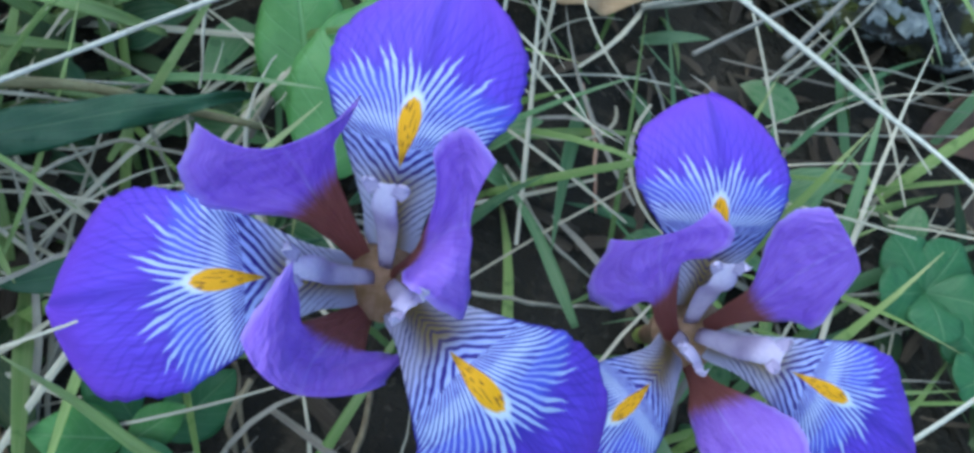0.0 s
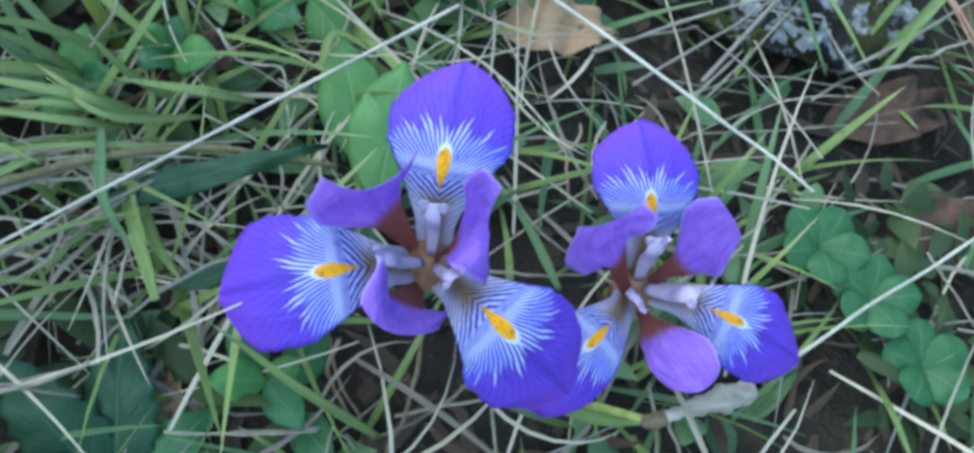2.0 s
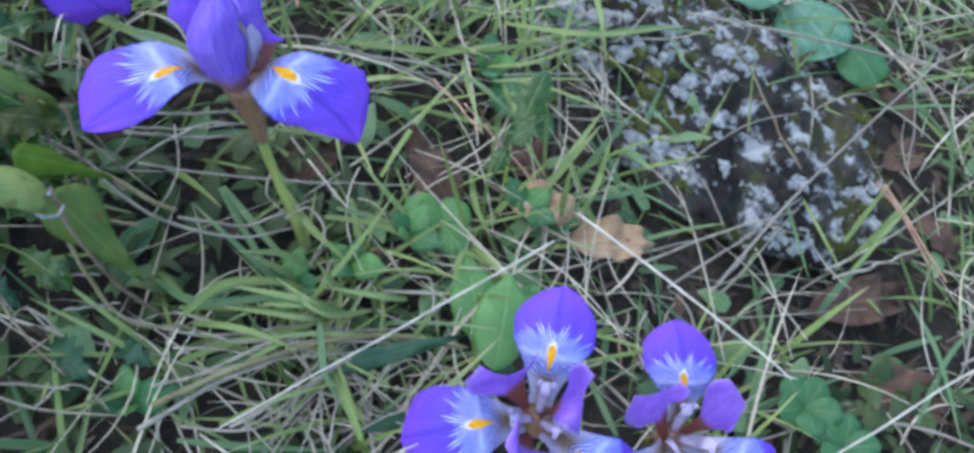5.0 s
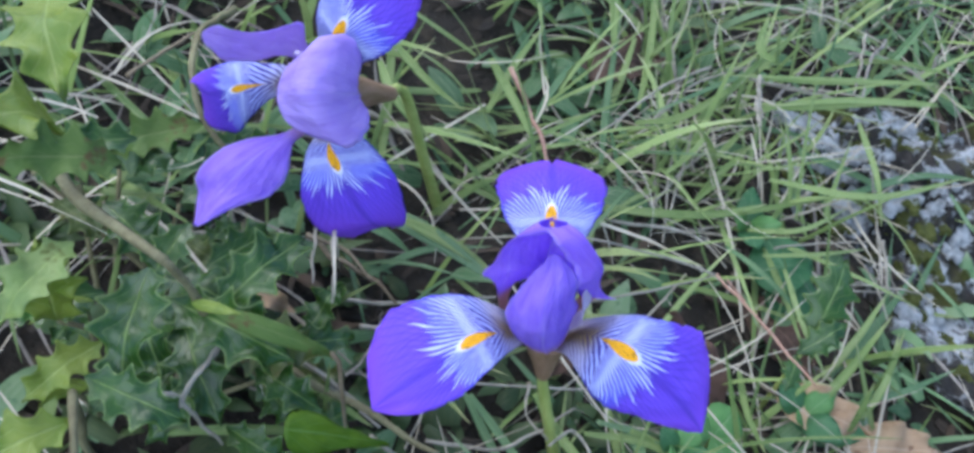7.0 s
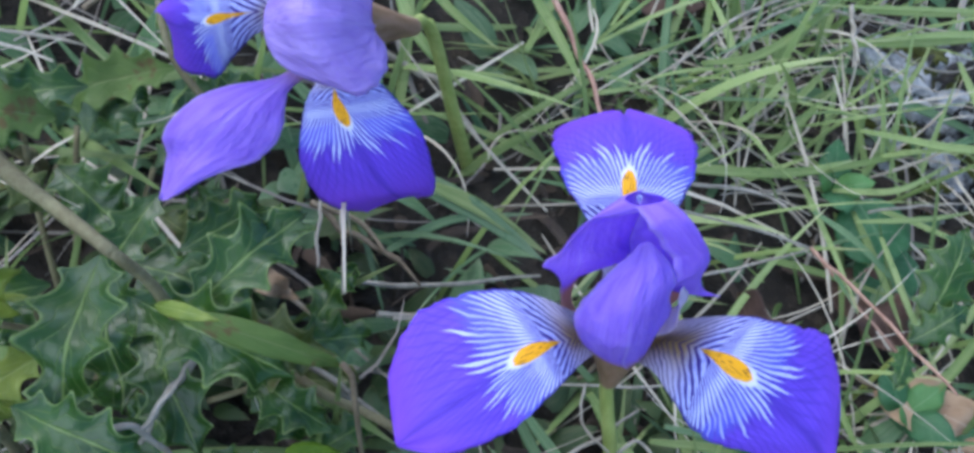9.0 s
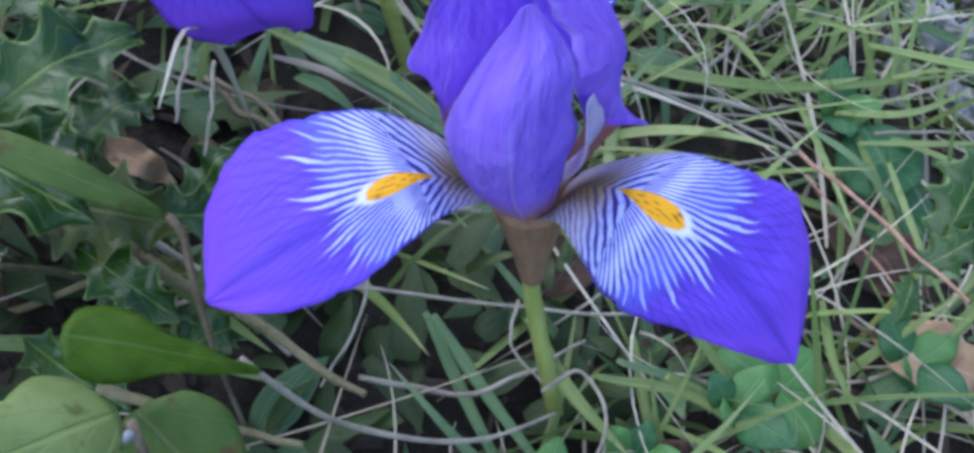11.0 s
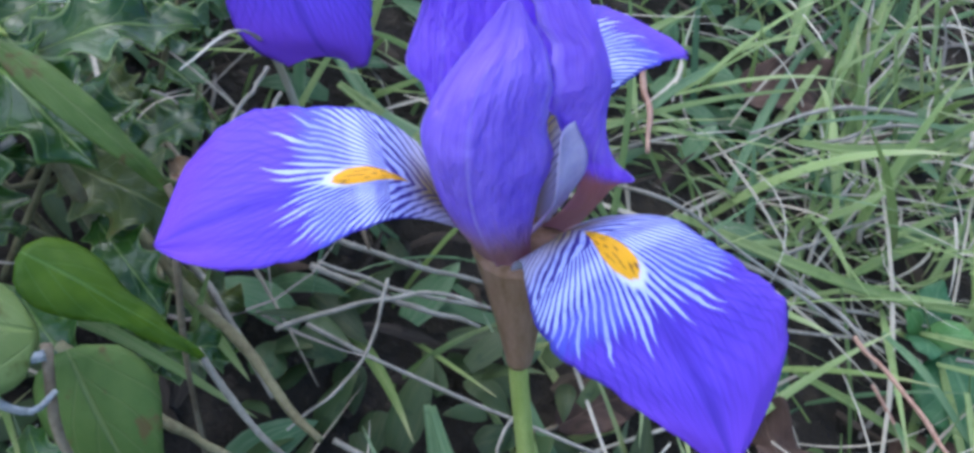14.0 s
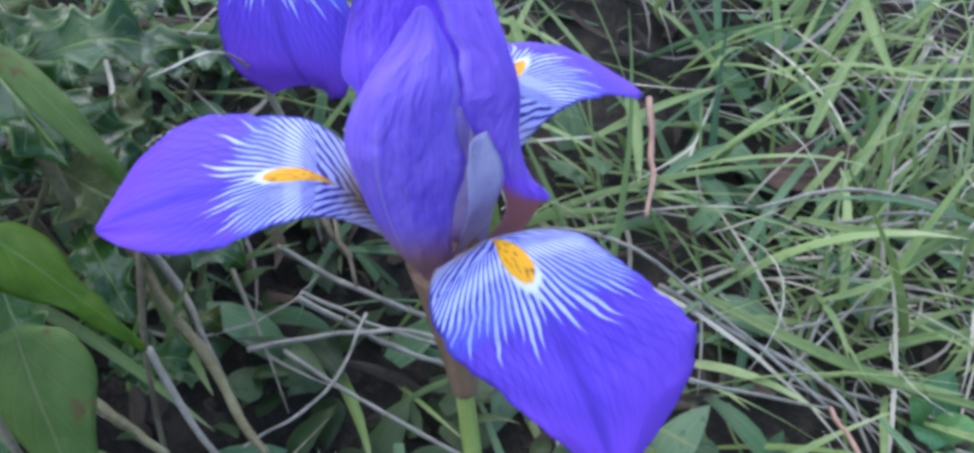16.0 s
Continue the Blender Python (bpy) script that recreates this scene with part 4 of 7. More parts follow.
def patchy(x, y, rng):
    return off_rock(x, y, rng) and 1.1 * noise.noise((x * 14, y * 14, 1.7)) + 1.1 * noise.noise((x * 42, y * 42, 5.2)) + 0.30 > rng.uniform(-0.5, 0.6)


p, g = cover(5800, 1, 0, 0.50, patchy)
n = len(p)
ribbons("grass", p, g.uniform(0, 6.28, n), g.uniform(0.020, 0.066, n), g.uniform(0.0004, 0.0015, n), g.uniform(0.25, 1.15, n), g.uniform(0.0, 0.85, n), M_GRASS,
        "tangled short green grass blades on the bank", "grass", sway=0.25, seed=3)
p, g = cover(4200, 2, 0, 0.50, patchy)
n = len(p)
ribbons("grass", p, g.uniform(0, 6.28, n), g.uniform(0.020, 0.060, n), g.uniform(0.0005, 0.0017, n), g.uniform(0.15, 1.0, n), g.uniform(0.0, 0.9, n), M_GRASS_COOL,
        "blue-green grass blades lying over one another", "grass", sway=0.25, seed=4)
p, g = cover(2100, 5, 0, 0.50, strawy)
n = len(p)
p[:, 2] += g.uniform(0.0, 0.022, n)
ribbons("dry_grass", p, g.uniform(0, 6.28, n), g.uniform(0.035, 0.095, n), g.uniform(0.0002, 0.00062, n), g.uniform(-0.15, 0.36, n), g.uniform(-0.2, 0.9, n), M_STRAW,
        "pale dry straw matted between the green blades", "dry grass", sway=0.6, seed=6, fold=0.6)
p, g = cover(2200, 7, 0, 0.50, strawy)
n = len(p)
p[:, 2] += g.uniform(0.0, 0.012, n)
ribbons("dry_grass", p, g.uniform(0, 6.28, n), g.uniform(0.02, 0.07, n), g.uniform(0.0003, 0.0009, n), g.uniform(-0.1, 0.4, n), g.uniform(-0.2, 0.8, n), M_STRAW_GREY,
        "grey weathered straw lying flat on the soil", "dry grass", sway=0.9, seed=8, fold=0.5)
p, g = cover(5200, 71, 0, 0.50)
n = len(p)
p[:, 2] += g.uniform(0.0, 0.004, n)
ribbons("leaf_litter", p, g.uniform(0, 6.28, n), g.uniform(0.006, 0.022, n), g.uniform(0.0005, 0.0022, n), g.uniform(-0.1, 0.5, n), g.uniform(-0.4, 0.9, n), M_LITTER,
        "brown crumbled leaf litter on the soil", "leaf litter", seg=4, fold=0.4, sway=0.8, seed=72)
p, g = cover(16000, 9, 0.44, 2.0, thin=0.9)
n = len(p)
ribbons("grass", p, g.uniform(0, 6.28, n), g.uniform(0.03, 0.09, n), g.uniform(0.001, 0.0026, n), g.uniform(0.5, 1.3, n), g.uniform(0.3, 1.6, n), M_GRASS,
        "rough green grass further along the bank", "grass", seg=4, seed=10)
p, g = cover(8000, 51, 0.44, 2.0, thin=1.0)
n = len(p)
ribbons("dry_grass", p, g.uniform(0, 6.28, n), g.uniform(0.03, 0.10, n), g.uniform(0.0006, 0.0015, n), g.uniform(0.0, 0.8, n), g.uniform(-0.2, 1.0, n), M_STRAW,
        "pale straw in the rough grass further along the bank", "dry grass", seg=4, seed=52)
p, g = cover(9000, 61, 1.0, 5.5, thin=1.1)
n = len(p)
ribbons("grass", p, g.uniform(0, 6.28, n), g.uniform(0.05, 0.14, n), g.uniform(0.0020, 0.0050, n), g.uniform(0.5, 1.3, n), g.uniform(0.3, 1.6, n), M_GRASS,
        "loose tufts of rough grass beyond the bank", "grass", seg=4, seed=62)
p, g = cover(2600, 21, 0, 0.45, patchy)
n = len(p)
p[:, 2] += g.uniform(0.0, 0.010, n)
ribbons("herb_leaves", p, g.uniform(0, 6.28, n), g.uniform(0.008, 0.022, n), g.uniform(0.0018, 0.0050, n), g.uniform(0.1, 0.9, n), g.uniform(0.2, 1.2, n), M_GRASS_COOL,
        "small broad green leaves low between the grass", "leaves", seg=6, fold=0.2, seed=22)
p, g = cover(1100, 31, 0, 0.42, strawy)
n = len(p)
p[:, 2] += g.uniform(0.004, 0.024, n)
ribbons("dry_grass", p, g.uniform(0, 6.28, n), g.uniform(0.020, 0.065, n), g.uniform(0.00022, 0.00050, n), g.uniform(-0.2, 0.7, n), g.uniform(-0.6, 1.5, n), M_STRAW,
        "thin curled pale straw tangled on top of the grass", "dry grass", seg=9, fold=0.6, sway=1.3, seed=32)


def sunny(x, y, rng):
    return math.hypot((x + 0.070) / 0.050, (y - 0.074) / 0.026) < 1 or math.hypot((x + 0.01) / 0.05, (y - 0.135) / 0.03) < 1 and rng.uniform() < 0.4 or math.hypot((x + 0.015) / 0.06, (y - 0.236) / 0.032) < 1 and rng.uniform() < 0.75


p, g = cover(8000, 33, 0, 0.30, sunny)
n = len(p)
p[:, 2] += g.uniform(0.002, 0.022, n)
k = n * 2 // 3
ribbons("dry_grass", p[:k], g.uniform(0, 6.28, k), g.uniform(0.020, 0.060, k), g.uniform(0.0002, 0.00045, k), g.uniform(-0.1, 0.6, k), g.uniform(-0.4, 1.2, k), M_STRAW,
        "fine pale straw lying loosely over the grass", "dry grass", seg=8, fold=0.6, sway=0.9, seed=34)
ribbons("grass", p[k:], g.uniform(0, 6.28, n - k), g.uniform(0.020, 0.055, n - k), g.uniform(0.0004, 0.0013, n - k), g.uniform(0.1, 0.9, n - k), g.uniform(0.0, 0.9, n - k), M_GRASS_BRIGHT,
        "fresh yellow-green blades among pale straw", "grass", sway=0.3, seed=35)


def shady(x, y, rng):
    """Where darkened leaf colour deepens the shade: below the shrub and round the rosette."""
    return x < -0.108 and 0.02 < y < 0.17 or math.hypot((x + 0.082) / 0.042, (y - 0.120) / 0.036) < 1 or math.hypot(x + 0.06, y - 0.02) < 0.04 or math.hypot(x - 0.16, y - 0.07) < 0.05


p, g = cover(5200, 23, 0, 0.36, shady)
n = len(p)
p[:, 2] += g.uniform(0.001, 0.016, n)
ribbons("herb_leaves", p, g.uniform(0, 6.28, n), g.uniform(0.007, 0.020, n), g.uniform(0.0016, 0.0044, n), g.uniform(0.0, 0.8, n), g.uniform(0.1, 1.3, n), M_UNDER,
        "dark green and olive leaves near the ground, darkened for shade", "leaves", seg=6, fold=0.3, seed=24)


def tall_patch(x, y, rng):
    """Stands of taller fresh grass behind the irises and along the left edge."""
    behind = math.hypot((x + 0.01) / 0.10, (y - 0.30) / 0.085) < 1
    aside = math.hypot((x + 0.10) / 0.05, (y - 0.10) / 0.04) < 1 and rng.uniform() < 0.10
    between = math.hypot((x + 0.072) / 0.042, (y - 0.225) / 0.045) < 1 or math.hypot((x + 0.128) / 0.035, (y - 0.238) / 0.040) < 1
    return (behind or aside or between) and off_rock(x, y, rng)


p, g = cover(3400, 41, 0, 0.50, tall_patch)
n = len(p)
ribbons("grass", p, g.uniform(0, 6.28, n), g.uniform(0.035, 0.085, n), g.uniform(0.0006, 0.0018, n), g.uniform(0.5, 1.4, n), g.uniform(0.0, 1.0, n), M_GRASS_BRIGHT,
        "taller fresh yellow-green grass in loose stands", "grass", seg=8, sway=0.4, seed=42)

# ---- single stalks, twigs and blades ----
LABELS = {"dry_stalk": "pale dry straw stalk lying over the grass", "red_twig": "thin reddish dry twig in the grass", "twig": "thin brown twig among the grass",
          "green_stalk": "thick yellow-green stalk lying over dry straw", "branch": "olive-brown branch of the spiny shrub"}


def stalk(name, pts, radius, material, parent=None):
    seed = int(abs(pts[0][0]) * 9000)
    radius *= 0.78 if name == "dry_stalk" and radius > 0.0004 else 1.0
    rng = np.random.RandomState(seed)
    p, _ = curve_points(pts, 9)
    p[1:-1] += rng.normal(0, 1, (7, 3)) * radius * 0.35
    me = tube_mesh(name, [tuple(q) for q in p], (radius * 0.9, radius * 0.8, radius * 0.75, radius * 0.5), 30, 7, 0.12, seed)
    ob = part(name, me, material, parent)
    if parent is None:
        tagged(ob, LABELS[name], "stalk" if name != "twig" else "twig", "dry stalks in the grass")
    return ob


def blade(pts, width, material):
    """One grass blade through three or more places, folded along its middle, with a fine tip."""
    c, u = curve_points(pts, 22)
    t = np.gradient(c, axis=0)
    t /= np.linalg.norm(t, axis=1)[:, None]
    s = np.cross(t, np.array([0.0, -0.35, 1.0]))
    s /= np.linalg.norm(s, axis=1)[:, None]
    up = np.cross(s, t)
    w = width * np.minimum(1.0, 0.5 + 2 * u) * (1 - u ** 3.0) + 0.00006
    rows = np.stack([c + s * w[:, None], c + s * (w * 0.5)[:, None] - up * (w * 0.22)[:, None], c - up * (w * 0.32)[:, None], c - s * (w * 0.5)[:, None] - up * (w * 0.22)[:, None], c - s * w[:, None]], 1)
    low = rows - up[:, None, :] * 0.00018
    k = rows.shape[0] * 5
    idx = np.arange(k).reshape(-1, 5)
    q = np.stack([idx[:-1, :-1], idx[:-1, 1:], idx[1:, 1:], idx[1:, :-1]], -1).reshape(-1, 4)
    ring = list(idx[:, 0]) + list(idx[-1, 1:]) + list(idx[-2::-1, 4]) + list(idx[0, 3:0:-1])
    rim = [(ring[j - 1], ring[j], ring[j] + k, ring[j - 1] + k) for j in range(len(ring))]
    uv = np.stack(np.broadcast_arrays(np.linspace(0, 1, 5)[None, :], u[:, None]), -1).reshape(-1, 2)
    me = to_mesh("grass_blade", np.concatenate([rows.reshape(-1, 3), low.reshape(-1, 3)]), list(q) + list(q[:, ::-1] + k) + rim, np.concatenate([uv, uv]))
    ob = part("grass_blade", me, material)
    return tagged(ob, "single long green grass blade arching over straw" if material is M_GRASS else "single fresh yellow-green grass blade arching over straw" if material is M_GRASS_BRIGHT else "single blue-green grass blade among dry straw", "grass blade", "long grass blades")


stalk("dry_stalk", [(0.0151, 0.1078, 0.0613), (0.0430, 0.0812, 0.0622), (0.0698, 0.0541, 0.0618)], 0.00060, M_STALK_PALE)
stalk("dry_stalk", [(0.0107, 0.1086, 0.0450), (-0.0379, 0.0757, 0.0460), (-0.0856, 0.0453, 0.0440)], 0.00060, M_STALK_PALE)
stalk("dry_stalk", [(0.0800, 0.0395, 0.0010), (0.1170, 0.0605, 0.0030), (0.1610, 0.0845, 0.0010), (0.2020, 0.1065, -0.0090)], 0.00065, M_STALK_PALE)
stalk("dry_stalk", [(0.1356, 0.1427, -0.0204), (0.1724, 0.1640, -0.0240), (0.2338, 0.2061, -0.0330)], 0.00090, M_STALK)
stalk("dry_stalk", [(0.0841, 0.1228, -0.0079), (0.1078, 0.1474, -0.0129), (0.1338, 0.1758, -0.0183)], 0.00060, M_STALK)
stalk("dry_stalk", [(0.0806, 0.0788, -0.0172), (0.1171, 0.0862, -0.0264), (0.1592, 0.0947, -0.0370)], 0.00060, M_STALK)
stalk("dry_stalk", [(0.0776, 0.0648, -0.0151), (0.1043, 0.0741, -0.0216), (0.1383, 0.0877, -0.0299)], 0.00060, M_STALK)
stalk("dry_stalk", [(0.0831, 0.1191, -0.0198), (0.1181, 0.1268, -0.0286), (0.1597, 0.1364, -0.0390)], 0.00050, M_STALK)
stalk("dry_stalk", [(0.0845, 0.1312, -0.0176), (0.1080, 0.1418, -0.0232), (0.1446, 0.1448, -0.0327)], 0.00050, M_STALK)
stalk("dry_stalk", [(0.1481, 0.0847, -0.0266), (0.1614, 0.0588, -0.0313), (0.1794, 0.0393, -0.0370)], 0.00050, M_STALK)
stalk("dry_stalk", [(0.1255, 0.0590, -0.0269), (0.1488, 0.0652, -0.0327), (0.1758, 0.0698, -0.0396)], 0.00050, M_STALK)
stalk("red_twig", [(0.1716, 0.1853, -0.0177), (0.1806, 0.1634, -0.0211), (0.1890, 0.1413, -0.0244)], 0.00070, M_RED)
stalk("dry_stalk", [(-0.0956, 0.0493, 0.0375), (-0.0733, 0.0525, 0.0318), (-0.0522, 0.0800, 0.0277)], 0.00060, M_STALK)
stalk("dry_stalk", [(-0.0989, 0.0709, 0.0375), (-0.0801, 0.0796, 0.0330), (-0.0519, 0.0858, 0.0259), (-0.0335, 0.0896, 0.0213)], 0.00060, M_STALK)
stalk("dry_stalk", [(-0.0935, 0.0286, 0.0339), (-0.0782, 0.0320, 0.0301), (-0.0612, 0.0373, 0.0259)], 0.00060, M_STALK)
stalk("dry_stalk", [(-0.0949, 0.0358, 0.0327), (-0.0804, 0.0255, 0.0283), (-0.0721, 0.0155, 0.0257)], 0.00050, M_STALK)
stalk("dry_stalk", [(-0.0465, 0.0259, 0.0215), (-0.0326, 0.0260, 0.0178), (-0.0187, 0.0272, 0.0143)], 0.00050, M_STALK)
stalk("twig", [(0.0028, 0.0514, 0.0048), (0.0014, 0.0402, 0.0046), (-0.0074, 0.0188, 0.0059)], 0.00060, M_TWIG)
stalk("twig", [(-0.0176, 0.0517, 0.0072), (-0.0146, 0.0402, 0.0058), (-0.0100, 0.0323, 0.0042)], 0.00050, M_TWIG)
stalk("dry_stalk", [(0.0247, 0.0944, -0.0017), (0.0331, 0.0813, -0.0046), (0.0431, 0.0745, -0.0076)], 0.00060, M_STALK)
stalk("dry_stalk", [(0.0185, 0.0674, 0.0015), (0.0313, 0.0675, -0.0018), (0.0448, 0.0693, -0.0053)], 0.00060, M_STALK)
stalk("red_twig", [(0.0405, 0.1162, -0.0048), (0.0425, 0.1055, -0.0059), (0.0423, 0.0886, -0.0066)], 0.00050, M_RED)
stalk("dry_stalk", [(-0.1045, 0.1155, 0.0412), (-0.0837, 0.1173, 0.0358), (-0.0636, 0.1321, 0.0313)], 0.00080, M_STALK)
stalk("dry_stalk", [(-0.0431, 0.0946, 0.0240), (-0.0287, 0.0876, 0.0199), (-0.0262, 0.0741, 0.0186)], 0.00040, M_STALK)
stalk("dry_stalk", [(-0.1182, 0.1322, 0.0456), (-0.0944, 0.1337, 0.0394), (-0.0613, 0.1384, 0.0310), (-0.0319, 0.1444, 0.0236)], 0.00060, M_STALK)
stalk("dry_stalk", [(-0.1207, 0.1413, 0.0517), (-0.1047, 0.1450, 0.0477), (-0.0872, 0.1521, 0.0434)], 0.00060, M_STALK)
stalk("dry_stalk", [(-0.0660, 0.1500, 0.0600), (-0.0450, 0.1580, 0.0560), (-0.0267, 0.1658, 0.0537)], 0.00060, M_STALK)
stalk("dry_stalk", [(-0.0262, 0.1660, 0.0530), (-0.0450, 0.1635, 0.0640), (-0.0700, 0.1575, 0.0790), (-0.0950, 0.1700, 0.0560), on_ground(-0.1100, 0.1850, 0.0)], 0.00050, M_STALK)
tagged(blade([on_ground(-0.1340, 0.1700, -0.002), (-0.1310, 0.1520, 0.0800), (-0.1284, 0.1359, 0.1035), (-0.1256, 0.1170, 0.1110)], 0.0007, M_STRAW), "pale pointed straw blade rising beside the leaning iris", "straw blade", "long grass blades")
stalk("red_twig", [(-0.0267, 0.1658, 0.0537), (-0.0225, 0.1450, 0.0680), (-0.0161, 0.1193, 0.0832)], 0.00050, M_RED)
stalk("dry_stalk", [(0.0862, 0.2500, 0.0129), (0.1406, 0.2559, -0.0010), (0.2179, 0.2618, -0.0210)], 0.00080, M_STALK)
stalk("dry_stalk", [(0.0837, 0.1283, -0.0155), (0.1100, 0.1553, -0.0211), (0.1426, 0.1913, -0.0278)], 0.00070, M_STALK)
stalk("dry_stalk", [(0.0560, 0.1410, -0.0096), (0.0941, 0.1574, -0.0188), (0.1276, 0.1767, -0.0266)], 0.00060, M_STALK)
stalk("dry_stalk", [(0.0457, 0.2379, 0.0179), (0.0419, 0.1983, 0.0169), (0.0391, 0.1901, 0.0173)], 0.00050, M_STALK)
stalk("twig", [(-0.1169, 0.1007, 0.0787), (-0.1044, 0.0981, 0.0653), (-0.0846, 0.1028, 0.0503), (-0.0700, 0.1124, 0.0419)], 0.00060, M_STALK)
stalk("twig", [(-0.1280, 0.0905, 0.0761), (-0.1197, 0.0799, 0.0634), (-0.1109, 0.0742, 0.0508), (-0.0938, 0.0769, 0.0414)], 0.00080, M_BRANCH)
stalk("dry_stalk", [(-0.1141, 0.0787, 0.0438), (-0.0906, 0.0771, 0.0376), (-0.0664, 0.0842, 0.0316)], 0.00080, M_STALK)
stalk("dry_stalk", [(0.0590, 0.0451, -0.0152), (0.0581, 0.0345, -0.0135), (0.0570, 0.0208, -0.0119)], 0.00062, M_STALK)
stalk("dry_stalk", [(0.0625, 0.0354, -0.0166), (0.0638, 0.0280, -0.0153), (0.0657, 0.0204, -0.0142)], 0.00062, M_STALK)
stalk("dry_stalk", [(0.0184, 0.0431, -0.0047), (0.0185, 0.0325, -0.0032), (0.0184, 0.0192, -0.0019)], 0.00062, M_STALK)
stalk("dry_stalk", [(-0.0030, 0.0339, 0.0005), (0.0081, 0.0361, -0.0003), (0.0204, 0.0381, -0.0014)], 0.00062, M_STALK)
stalk("green_stalk", [(-0.1017, 0.0510, 0.0472), (-0.0870, 0.0618, 0.0439), (-0.0518, 0.0787, 0.0355), (-0.0155, 0.0807, 0.0261)], 0.00110, M_BRANCH)
stalk("dry_stalk", [(-0.0796, 0.0491, 0.0363), (-0.0684, 0.0577, 0.0338), (-0.0496, 0.0756, 0.0298)], 0.00060, M_STALK)
stalk("twig", [(-0.1455, 0.0805, 0.0601), (-0.1355, 0.0663, 0.0568), (-0.1235, 0.0562, 0.0532)], 0.00050, M_TWIG)
stalk("dry_stalk", [(-0.1334, 0.1514, 0.0485), (-0.1181, 0.1534, 0.0446), (-0.0875, 0.1624, 0.0370)], 0.00090, M_STALK)
stalk("dry_stalk", [(-0.1459, 0.1261, 0.0675), (-0.1341, 0.1249, 0.0594), (-0.1179, 0.1151, 0.0547)], 0.00110, M_STALK)
stalk("dry_stalk", [(-0.1504, 0.1121, 0.0930), (-0.1544, 0.1030, 0.0936), (-0.1560, 0.0970, 0.0937)], 0.00090, M_STALK)
stalk("dry_stalk", [(-0.1576, 0.0956, 0.1041), (-0.1542, 0.0965, 0.1012), (-0.1478, 0.0953, 0.0815)], 0.00080, M_STALK)
stalk("dry_stalk", [(-0.1542, 0.0965, 0.1012), (-0.1510, 0.1017, 0.1027), (-0.1483, 0.1083, 0.1023)], 0.00070, M_STALK)
stalk("twig", [(-0.1398, 0.1680, 0.0530), (-0.1298, 0.1649, 0.0503), (-0.1157, 0.1527, 0.0459)], 0.00070, M_TWIG)
stalk("dry_stalk", [(-0.1316, 0.1503, 0.0800), (-0.1302, 0.1414, 0.0792), (-0.1294, 0.1330, 0.0785)], 0.00040, M_STALK)
stalk("dry_stalk", [(-0.0050, 0.2444, 0.0515), (-0.0111, 0.2243, 0.0621), (-0.0142, 0.2112, 0.0673)], 0.00090, M_STALK)
stalk("dry_stalk", [(0.0486, 0.2930, 0.0299), (0.0427, 0.2747, 0.0306), (0.0376, 0.2602, 0.0312)], 0.00090, M_STALK)
stalk("dry_stalk", [(-0.0014, 0.2635, 0.0315), (0.0219, 0.2646, 0.0255), (0.0389, 0.2661, 0.0211)], 0.00070, M_STALK)
stalk("dry_stalk", [(0.0150, 0.2692, 0.0175), (0.0432, 0.2621, 0.0098), (0.0773, 0.2805, 0.0018)], 0.00060, M_STALK)
stalk("dry_stalk", [(-0.0059, 0.1917, 0.0141), (0.0225, 0.1937, 0.0068), (0.0625, 0.2002, -0.0034)], 0.00060, M_STALK)
stalk("red_twig", [(-0.0125, 0.1855, 0.0206), (0.0036, 0.1671, 0.0154), (0.0222, 0.1483, 0.0096)], 0.00050, M_RED)
stalk("dry_stalk", [(-0.0406, 0.2297, 0.0401), (-0.0200, 0.2550, 0.0360), (0.0016, 0.2696, 0.0311)], 0.00080, M_STALK)
stalk("dry_stalk", [(-0.0313, 0.2040, 0.0264), (-0.0229, 0.2330, 0.0256), (-0.0161, 0.2620, 0.0253)], 0.00060, M_STALK)
stalk("twig", [(-0.1894, 0.1903, 0.0871), (-0.1821, 0.2019, 0.0858), (-0.1752, 0.2110, 0.0844)], 0.00070, M_TWIG)
stalk("dry_stalk", [(-0.1344, 0.2219, 0.0463), (-0.1159, 0.2144, 0.0411), (-0.1043, 0.2008, 0.0374)], 0.00140, M_STALK)
stalk("dry_stalk", [(-0.1360, 0.1537, 0.0813), (-0.1354, 0.1447, 0.0807), (-0.1345, 0.1374, 0.0801)], 0.00060, M_STALK)
stalk("twig", [(-0.1423, 0.1690, 0.0517), (-0.1320, 0.1633, 0.0487), (-0.1207, 0.1592, 0.0456)], 0.00100, M_TWIG)
stalk("dry_stalk", [(-0.0657, 0.1953, 0.0370), (-0.0447, 0.1963, 0.0315), (-0.0256, 0.1978, 0.0266), (-0.0129, 0.1882, 0.0228)], 0.00100, M_STALK)
stalk("dry_stalk", [(-0.0251, 0.2017, 0.0227), (-0.0082, 0.2078, 0.0185), (0.0086, 0.2155, 0.0145)], 0.00070, M_STALK)
stalk("dry_stalk", [(-0.0189, 0.2313, 0.0165), (-0.0219, 0.2602, 0.0188), (-0.0295, 0.3130, 0.0234)], 0.00100, M_STALK)
stalk("dry_stalk", [(-0.0337, 0.2122, 0.0194), (-0.0312, 0.2466, 0.0205), (-0.0127, 0.2884, 0.0177)], 0.00080, M_STALK)
